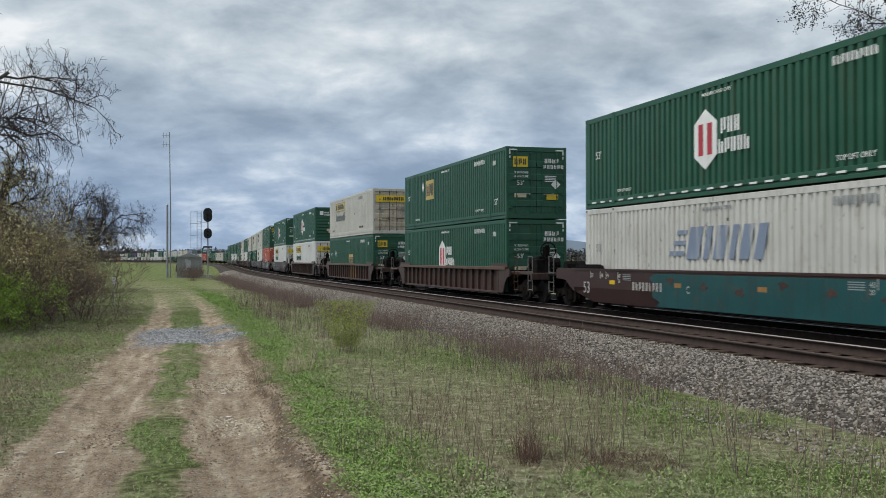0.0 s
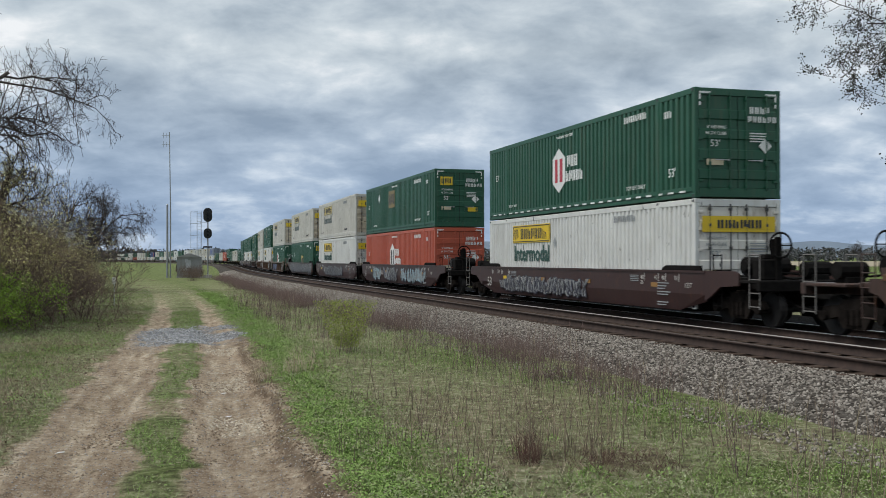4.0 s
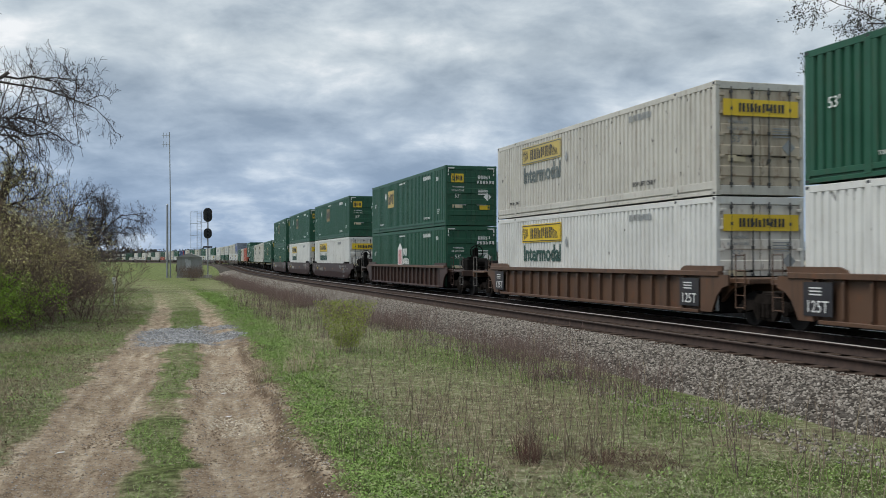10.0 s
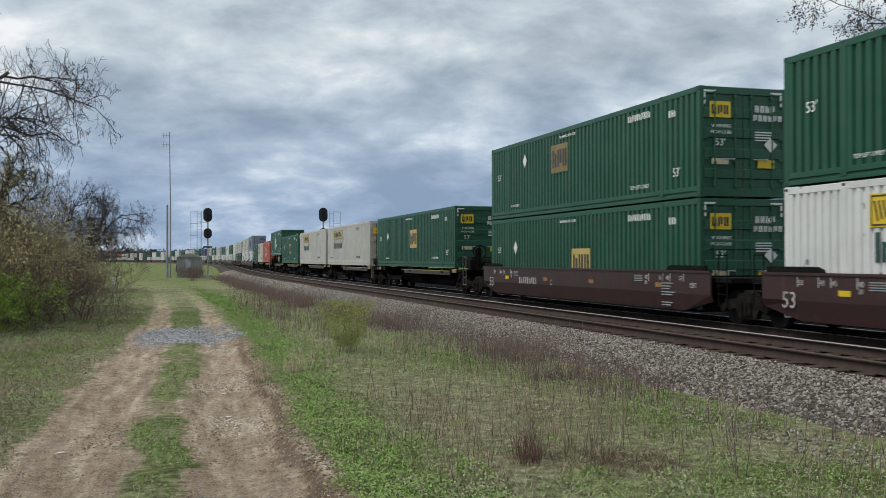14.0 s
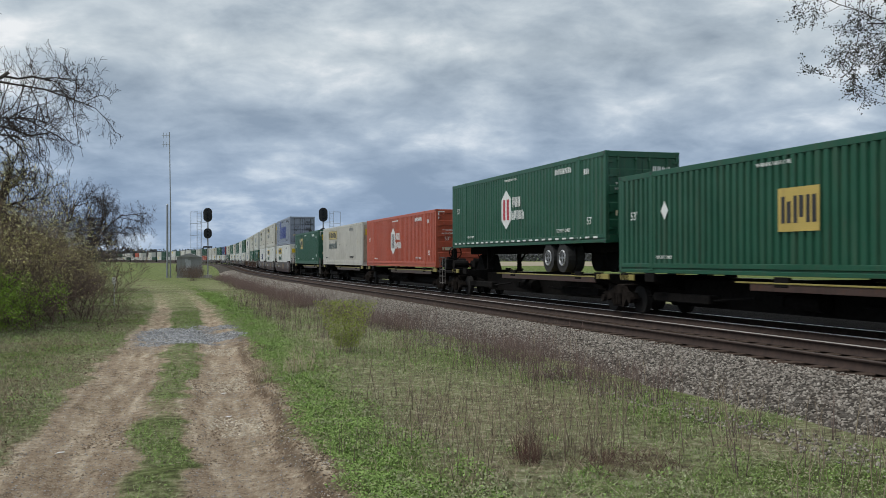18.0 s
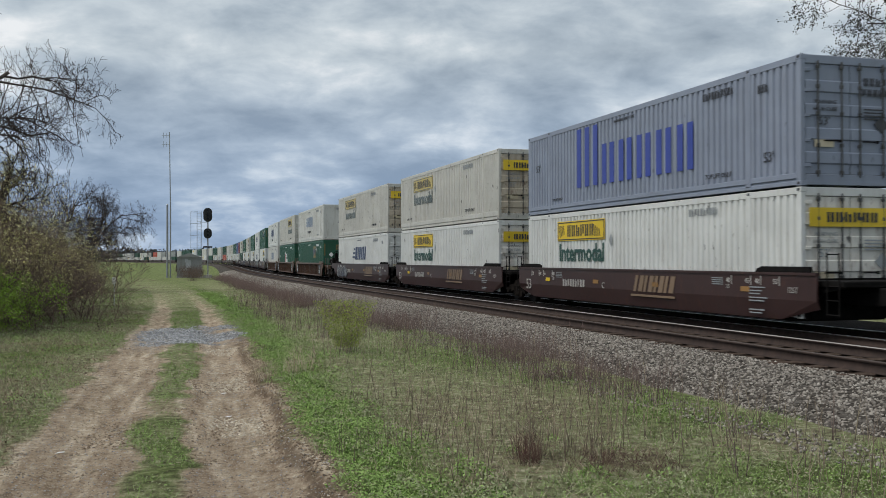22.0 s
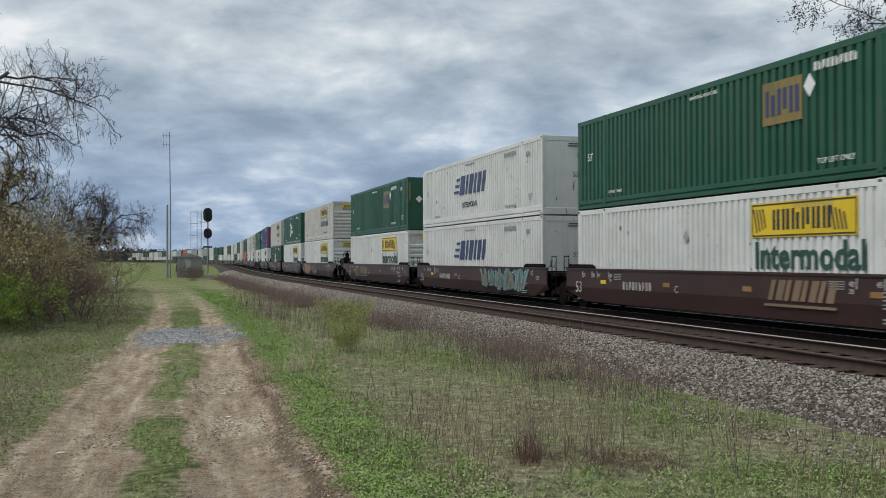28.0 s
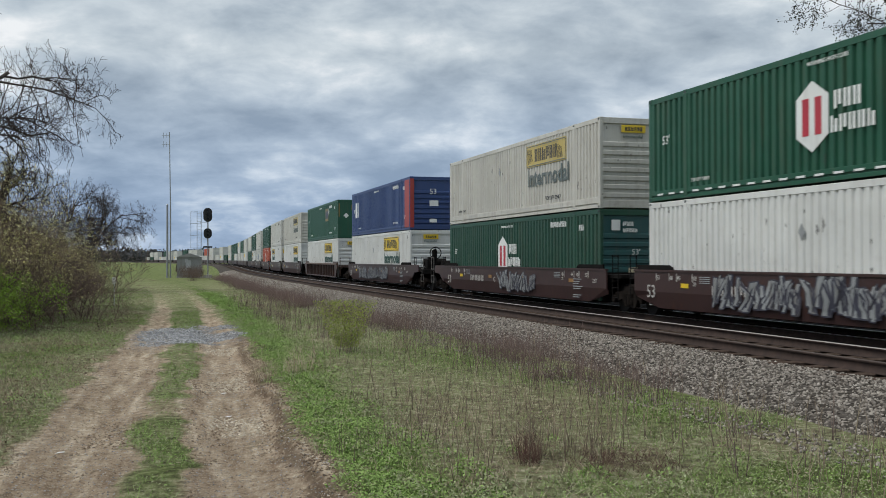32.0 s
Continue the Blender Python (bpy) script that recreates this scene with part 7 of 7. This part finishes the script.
# ---------------------------------------------------------------- trees
class Wood:
    """Gathers tapered branches as arrays of sticks."""

    def __init__(self, seed):
        self.r = random.Random(seed)
        self.sticks = []
        self.tips = []
        self.low = 0.3

    def fit(self, height, slim=1.0):
        """Brings the whole tree to one height, and slims its crown."""
        top = max(p.z for _, pts, _ in self.sticks for p in pts)
        k = height / top
        for _, pts, rads in self.sticks:
            for p in pts:
                p.x, p.y, p.z = p.x * k * slim, p.y * k * slim, p.z * k
        self.tips = [pts[-1] for lv, pts, _ in self.sticks if lv >= 3] + [pts[-2] for lv, pts, _ in self.sticks if lv >= 3]

    def grow(self, p, d, length, rad, level, levels, kids, wander=0.25, up=0.15, shrink=0.62):
        r = self.r
        n = 6 if level < 2 else 4 if level == 2 else 3
        q, dirn = Vector(p), Vector(d).normalized()
        pts, rads = [q.copy()], [rad]
        for i in range(n):
            dirn = (dirn + Vector((r.gauss(0, wander), r.gauss(0, wander), r.gauss(0, wander) + up * 0.4))).normalized()
            q = q + dirn * (length / n)
            pts.append(q.copy())
            rads.append(rad * (1 - 0.62 * (i + 1) / n))
        self.sticks.append((level, pts, rads))
        if level >= levels:
            self.tips.append(pts[-1])
            self.tips.append(pts[-2])
            return
        k = kids[min(level, len(kids) - 1)]
        for i in range(k):
            f0 = self.low if level == 0 else 0.3
            f = f0 + (1 - f0) * (i + r.random()) / k
            j = min(n - 1, int(f * n))
            t = f * n - j
            b = pts[j].lerp(pts[j + 1], min(1, max(0, t)))
            axis_ = (pts[j + 1] - pts[j]).normalized()
            side = axis_.orthogonal().normalized()
            side.rotate(Matrix.Rotation(r.uniform(0, 2 * math.pi), 3, axis_))
            nd = axis_ * r.uniform(0.45, 0.95) + side * r.uniform(0.65, 1.05) + Vector((0, 0, up + 0.12))
            self.grow(b, nd, length * (shrink * 1.3 if level == 0 else shrink) * r.uniform(0.7, 1.15) * (1.15 - 0.45 * f if level == 0 else 1), rads[j] * 0.64, level + 1, levels, kids, wander, up, shrink)

    def mesh(self, name, lo, hi, mats, least=0.004):
        V, F = [], []
        for lv, pts, rads in self.sticks:
            if not lo <= lv <= hi:
                continue
            k = 6 if lv == 0 else 4 if lv < 2 else 3
            o = len(V)
            for i, (p, rr) in enumerate(zip(pts, rads)):
                d = (pts[min(i + 1, len(pts) - 1)] - pts[max(i - 1, 0)]).normalized()
                a = d.orthogonal().normalized()
                b = d.cross(a)
                rr = max(rr, least)
                for j in range(k):
                    t = 2 * math.pi * j / k
                    V.append(p + (a * math.cos(t) + b * math.sin(t)) * rr)
            for i in range(len(pts) - 1):
                for j in range(k):
                    F.append((o + i * k + j, o + i * k + (j + 1) % k, o + (i + 1) * k + (j + 1) % k, o + (i + 1) * k + j))
        return np_mesh(name, [tuple(v) for v in V], F, mats)


def around(tips, each, spread):
    T = np.array([tuple(t) for t in tips])
    T = np.repeat(T, each, 0)
    return T + RNG.normal(0, spread, T.shape)


def bare_tree(seed, h, kids, levels, buds, label, lean=(0, 0), budmat=None, trunk=0.3, rad=0.19, spread=0.07, bs=(0.010, 0.022), up=0.04, slim=0.8, wander=0.3):
    w = Wood(seed)
    w.grow((0, 0, -0.1), (lean[0], lean[1], 1), h * 0.55, rad, 0, levels, kids, wander, up, 0.42)
    w.fit(h, slim)
    t = tagged(new("bare_tree"), label, "tree", "trees of the hedgerow")
    piece("trunk", w.mesh("trunk", 0, 0, [M_BARK]), t)
    bulk("limbwork", w.mesh("limbs", 1, 2, [M_BARK], 0.014), t)
    bulk("twigwork", w.mesh("twigs", 3, 9, [M_TWIG2 if buds else M_TWIG], 0.0068), t)
    if buds:
        bulk("budwork", leaf_mesh(around(w.tips, buds, spread), bs[0], bs[1], [budmat or M_BUD]), t)
    return t


def thicket(seed, h, stemsn, leaves, leafmat, label):
    w = Wood(seed)
    for i in range(stemsn):
        a = w.r.uniform(0, 2 * math.pi)
        q = w.r.uniform(0, 1.3)
        w.grow((q * math.cos(a), q * math.sin(a), -0.05), (0.35 * math.cos(a) + w.r.gauss(0, .2), 0.35 * math.sin(a) + w.r.gauss(0, .2), 1), h * w.r.uniform(0.5, 0.9), 0.018, 1, 3, (3, 5, 4), 0.26, 0.02, 0.62)
    t = tagged(new("thicket"), label, "shrub", "thickets of the hedgerow")
    bulk("stemwork", w.mesh("stems", 0, 1, [M_BRUSH], 0.006), t)
    bulk("twigwork", w.mesh("twigs", 2, 9, [M_BRUSH], 0.0048), t)
    if leaves:
        hung = w.tips if leafmat is M_BRIGHT else [p for p in w.tips if p.z > h * (0.25 + 0.35 * w.r.random())]
        bulk("foliage", leaf_mesh(around(hung, leaves, 0.08), *((0.014, 0.034) if leafmat is M_BRIGHT else (0.011, 0.027)), [leafmat]), t)
    return t


def stand(ob, x, y, rz=0, s=1.0):
    y = y * PACE
    ob.scale = (s, s, s)
    ob.matrix_basis = Matrix.Translation((x, y, float(ground_z(x, y)))) @ Matrix.Rotation(radians(rz), 4, "Z") @ Matrix.Diagonal((s, s, s, 1))
    return ob


def more(ob, x, y, rz, s):
    o = copy_thing(ob, Matrix.Identity(4))
    return stand(o, x, y, rz, s)


TREE_A = stand(bare_tree(3, 13.0, (15, 10, 8, 5), 4, 0, "tall leafless tree with dark spreading branches", (0.06, 0), slim=0.72, rad=0.17, wander=0.17, up=-0.06), -20.1, 36.5, 20)
TREE_B = stand(bare_tree(8, 8.4, (13, 9, 7, 4), 4, 1, "leafless tree with fine arching branches over the brush", (0.2, -0.1), slim=0.62, wander=0.2, up=-0.05), -16.9, 38.5, 140)
TREE_C = stand(bare_tree(14, 6.8, (12, 8, 6, 4), 4, 3, "budding tree with arching twigs in the hedgerow", (0.2, 0.1), spread=0.09, slim=0.7, wander=0.2, up=-0.05), -17.9, 41.0, 60)
TREE_D = stand(bare_tree(19, 12.6, (12, 8, 7, 4), 4, 0, "leaning leafless tree with dark outspread limbs", (0.45, 0.0), slim=0.68, rad=0.15, wander=0.17, up=-0.05), -18.2, 35.5, 350)
for x, y, rz, s, src in ((-22.0, 53, 90, 0.7, TREE_B), (-22.6, 65.6, 10, 0.54, TREE_A), (-25.0, 74, 70, 0.48, TREE_A), (-26.2, 70, 300, 0.62, TREE_A), (-21.2, 46, 250, 1.0, TREE_C), (-27.9, 80, 120, 0.7, TREE_C), (-20.4, 38, 200, 1.0, TREE_A), (-20.4, 44, 30, 0.75, TREE_B)):
    more(src, x, y, rz, s)
TH_A = stand(thicket(21, 3.4, 24, 6, M_BRUSHLEAF, "dense tangled brush with olive leaf buds"), -12.4, 29.6, 0)
TH_B = stand(thicket(22, 3.0, 24, 6, M_BUD, "dense tangled brush dotted with pale buds"), -13.3, 33.0, 50)
TH_C = stand(thicket(23, 2.6, 24, 1, M_STEM, "brown leafless bramble thicket"), -12.2, 35.5, 120)
rng_t = random.Random(77)
hedge = []
for i in range(30):
    y = 28.5 + i * 1.58 + rng_t.uniform(-0.6, 0.6)
    for row in range(3):
        r_ = -6.1 + 0.022 * (y - 28) - row * 1.7 - rng_t.uniform(0, 1.0)
        hedge.append((float(road_x(y * PACE)) + r_, y, row))
for x, y, row in hedge:
    src = rng_t.choice((TH_A, TH_B, TH_C, TH_B, TH_A) if row else (TH_C, TH_A, TH_B, TH_C))
    more(src, x, y, rng_t.uniform(0, 360), (0.8, 1.3, 1.6)[row] * rng_t.uniform(0.8, 1.2) * (1 - 0.009 * (y - 28)))
GB = stand(thicket(31, 1.9, 22, 30, M_BRIGHT, "bright green leafy bush at the brush's edge"), -12.6, 27.6, 0, 0.85)
more(GB, -13.3, 28.3, 80, 1.0)

# the tree beyond the railway, whose lower boughs hang into view
w = Wood(41)
w.low = 0.40
w.grow((0, 0, -0.1), (-0.05, 0, 1), 11.0, 0.19, 0, 4, (14, 10, 8, 6), 0.2, -0.05, 0.5)
w.fit(17.7, 1.0)
far_tree = tagged(new("leafy_tree"), "large tree in small grey-green leaf beyond the railway", "tree")
piece("trunk", w.mesh("trunk", 0, 0, [M_BARK]), far_tree)
bulk("limbwork", w.mesh("limbs", 1, 2, [M_BARK], 0.018), far_tree)
bulk("twigwork", w.mesh("twigs", 3, 9, [M_TWIG], 0.008), far_tree)
shoots = [p for lv, pts, _ in w.sticks if lv >= 3 for p in pts[1:]]
bulk("foliage", leaf_mesh(around(shoots, 6, 0.08), 0.026, 0.056, [M_GREYLEAF]), far_tree)
stand(far_tree, 19.1, 37.0, 30, 1.0)

# ---------------------------------------------------------------- beyond: field, woods, hills
M_FIELD = plain("pale_stubble_field", (0.30, 0.25, 0.17), 0.95, 0.0, 0.2, 0.05, 0.3)
g = Geo()
g.add([(-60, 330, ground_z(0, 330) + 0.06), (260, 190, ground_z(0, 190) + 0.06), (900, 600, ground_z(0, 600) + 0.06), (-40, 760, ground_z(0, 760) + 0.06)], [(0, 1, 2, 3)])
tagged(piece("stubble_field", g.mesh("stubble_field", M_FIELD)), "pale dry stubble field behind the railway", "field", kind="structure")
# wood tones are greyed to carry the haze of the distance
M_FARWOOD = leafy("haze_greyed_woods", [(0.095, 0.095, 0.10), (0.115, 0.112, 0.115), (0.08, 0.085, 0.09), (0.10, 0.105, 0.095)], 1.0)
# distance haze is put into the hill colour as a blue tint
M_HILL = plain("haze_tinted_hill", (0.15, 0.19, 0.24), 1.0, 0.0, 0.12, 0.01, 0.0)


def far_woods(n, a0, a1, d0, d1, h0, h1):
    """Many upright ragged clumps, each a fan of blades."""
    a = np.radians(RNG.uniform(a0, a1, n))
    d = RNG.uniform(d0, d1, n)
    P = np.stack([np.sin(a) * d, np.cos(a) * d, np.zeros(n)], 1)
    P[:, 2] = ground_z(P[:, 0], P[:, 1])
    k = 26
    V = np.repeat(P, k, 0)
    hh = np.repeat(RNG.uniform(h0, h1, n), k)
    m = len(V)
    C = V + np.stack([RNG.normal(0, 0.20, m) * hh, RNG.normal(0, 0.2, m) * hh, RNG.beta(1.6, 1.5, m) * hh], 1)
    return leaf_mesh(C, 0.8, 1.9, [M_FARWOOD])


tagged(piece("far_woods", far_woods(1700, -26, 30, 820, 1000, 6, 12)), "distant grey-brown leafless woods along the horizon, greyed for haze", "woods", kind="stuff")
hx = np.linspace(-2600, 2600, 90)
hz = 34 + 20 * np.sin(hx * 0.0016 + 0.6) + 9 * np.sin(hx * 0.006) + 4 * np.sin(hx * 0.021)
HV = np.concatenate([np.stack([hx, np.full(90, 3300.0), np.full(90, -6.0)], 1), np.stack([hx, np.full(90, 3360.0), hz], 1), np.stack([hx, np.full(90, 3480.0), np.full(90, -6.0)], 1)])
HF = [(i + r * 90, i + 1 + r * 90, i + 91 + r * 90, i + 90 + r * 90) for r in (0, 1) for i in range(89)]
tagged(piece("hill_ridge", np_mesh("hill_ridge", HV, HF, [M_HILL], smooth=True)), "low hills on the horizon, tinted blue for haze", "hills", kind="structure")
for x, y, s, rz in ((98, 330, 0.7, 0), (84, 300, 0.55, 70), (122, 390, 0.8, 140), (150, 380, 0.7, 200), (60, 360, 0.6, 30), (118, 250, 0.45, 280)):
    more(TREE_A, x, y, rz, s)

# ---------------------------------------------------------------- signals, hut and mast
M_BLACK = plain("matt_black_paint", (0.012, 0.012, 0.014), 0.6, 0.0, 0.2)
M_ALU = plain("dull_aluminium", (0.30, 0.31, 0.32), 0.5, 0.6, 0.15)
M_HUT = paint("grey_hut_metal", (0.23, 0.235, 0.23), amount=0.4)
M_CONC = plain("weathered_concrete", (0.33, 0.32, 0.30), 0.9, 0.0, 0.15)
M_LENS = plain("dark_signal_lens", (0.02, 0.02, 0.025), 0.15)


def signal(x, y, mirror):
    y = y * PACE
    z0 = float(ground_z(x, y))
    t = tagged(new("railway_signal"), "railway signal mast with two black oval heads and a ladder", "signal", "signals at the line")
    piece("footing", Geo().bbox(-0.45, 0.45, -0.45, 0.45, -0.2, 0.35, 0.04).mesh("footing", M_CONC), t)
    piece("mast", Geo().tube((0, 0, 0.3), (0, 0, 7.2), 0.075, n=10).mesh("mast", M_ALU), t)
    big = [(0.50 * math.cos(a), 0.50 * math.sin(a) + (0.30 if math.sin(a) > 0 else -0.30)) for a in (2 * math.pi * i / 24 for i in range(24))]
    sml = [(0.46 * math.cos(a), 0.46 * math.sin(a) + (0.12 if math.sin(a) > 0 else -0.12)) for a in (2 * math.pi * i / 24 for i in range(24))]
    for z, poly, lamps in ((7.15, big, (0.45, 0.0, -0.45)), (5.05, sml, (0.2, -0.2))):
        hd = piece("signal_head", Geo().prism(poly, -0.14, -0.09).bbox(-0.2, 0.2, -0.09, 0.25, -0.45, 0.45, 0.03).mesh("signal_head", M_BLACK), t, "black oval signal head", at=(0, 0, z))
        for l in lamps:
            piece("hood", Geo().add([(0.17 * math.cos(a), yy, l + 0.17 * math.sin(a)) for yy in (-0.14, -0.48) for a in (math.pi * (i / 8 * 1.3 - 0.15) for i in range(9))], [(i, i + 1, 10 + i, 9 + i) for i in range(8)]).mesh("hood", M_BLACK), hd)
            piece("lens", Geo().tube((0, -0.15, l), (0, -0.155, l), 0.12, n=12).mesh("lens", M_LENS), hd)
    piece("number_plate", Geo().bbox(-0.5, 0.5, -0.1, -0.08, 3.42, 3.6, 0.005).mesh("number_plate", M_BLACK), t)
    s = -1 if not mirror else 1
    g = Geo()
    for k in (0.0, 0.45):
        g.tube((s * (0.75 + k), 0.1, 0.1), (s * (0.75 + k), 0.1, 7.6), 0.03, n=5)
    for i in range(24):
        g.tube((s * 0.75, 0.1, 0.4 + i * 0.3), (s * 1.2, 0.1, 0.4 + i * 0.3), 0.014, n=4)
    piece("ladder", g.mesh("ladder", M_ALU), t)
    g = Geo()
    for z in (4.4, 6.3):
        g.bbox(min(0, s * 0.9), max(0, s * 0.9), -0.02, 0.3, z, z + 0.05, 0.01)
    for z in (3.4, 4.8, 6.2, 7.5):
        g.path([(s * 0.75, 0.1, z), (s * 0.75, 0.75, z), (s * 1.95, 0.75, z), (s * 1.95, 0.1, z), (s * 1.2, 0.1, z)], 0.016, 4)
    for a, b in ((0.75, 0.75), (1.95, 0.75), (1.95, 0.1)):
        g.tube((s * a, b, 3.4), (s * a, b, 7.5), 0.014, n=4)
    piece("ladder_cage", g.mesh("ladder_cage", M_ALU), t)
    t.matrix_basis = Matrix.Translation((x, y, z0)) @ Matrix.Rotation(radians(8), 4, "Z")
    return t


signal(-26.7, 119.6, False)
signal(-13.6, 119.6, True)

hut = tagged(new("signal_hut"), "grey metal equipment hut with pale panels on a concrete base", "hut")
piece("base", Geo().bbox(-2.1, 2.1, -1.2, 1.2, -0.2, 0.14, 0.02).mesh("base", M_CONC), hut)
piece("wall", Geo().bbox(-2.0, 2.0, -1.1, 1.1, 0.14, 2.35, 0.02).mesh("wall", M_HUT), hut)
piece("roof", Geo().prism([(-2.15, 2.33), (-0.2, 2.78), (0.2, 2.78), (2.15, 2.33)], -1.25, 1.25).mesh("roof", M_HUT), hut)
for px, pz, pw, ph in ((-0.45, 1.75, 0.5, 0.42), (-0.1, 1.1, 0.75, 0.9), (-0.6, 0.35, 0.7, 0.75)):
    piece("panel", Geo().bbox(px - pw / 2, px + pw / 2, -1.16, -1.1, pz, pz + ph, 0.01).mesh("panel", M_GALV), hut, "pale metal panel")
piece("vent", Geo().bbox(-2.2, -1.95, -0.4, 0.4, 0.7, 1.5, 0.02).mesh("vent", M_STEEL), hut)
hut.matrix_basis = Matrix.Translation((-29.2, 114.8, float(ground_z(-29.2, 114.8)))) @ Matrix.Rotation(radians(10), 4, "Z") @ Matrix.Diagonal((0.68, 0.9, 1.0, 1.0))

mast = tagged(new("radio_mast"), "tall thin steel radio mast with two small aerials", "mast")
piece("pole", Geo().tube((0, 0, -0.2), (0, 0, 8.0), 0.09, 0.085, n=8).tube((0, 0, 8.0), (-0.12, 0, 16.6), 0.07, 0.045, n=8).mesh("pole", M_ALU), mast)
for z in (15.2, 16.2):
    piece("aerial", Geo().tube((-0.1, 0, z), (-1.0, 0, z), 0.022, n=5).tube((-0.8, 0, z - 0.35), (-0.8, 0, z + 0.35), 0.018, n=5).tube((-0.45, 0, z - 0.25), (-0.45, 0, z + 0.25), 0.016, n=5).mesh("aerial", M_ALU), mast)
mast.matrix_basis = Matrix.Translation((-31.0, 113.2, float(ground_z(-31, 113))))
pole2 = tagged(piece("steel_post", Geo().tube((0, 0, -0.2), (0, 0, 8.3), 0.13, 0.11, n=8).tube((0, 0, 8.3), (0, 0, 8.4), 0.14, 0.05, n=8).mesh("steel_post", M_ALU), at=(-31.35, 113.2, float(ground_z(-31.3, 113)))), "plain grey steel post beside the radio mast", "post")
mk = tagged(new("marker_post"), "small white-topped marker post at the brush", "marker")
piece("post", Geo().tube((0, 0, -0.1), (0, 0, 1.15), 0.025, n=6).mesh("post", M_GALV), mk)
piece("plate", Geo().bbox(-0.09, 0.09, -0.03, -0.02, 1.0, 1.28, 0.006).mesh("plate", M_LETW), mk)
mk.matrix_basis = Matrix.Translation((-14.2, 43.0, float(ground_z(-14.2, 43.0))))
for x, y in ((-27.8, 118.5), (-28.6, 119.0), (-24.6, 104.0), (-23.8, 101.0), (-29.2, 118.0)):
    more(TH_C, x, y, x * 40, 0.55)


motions()
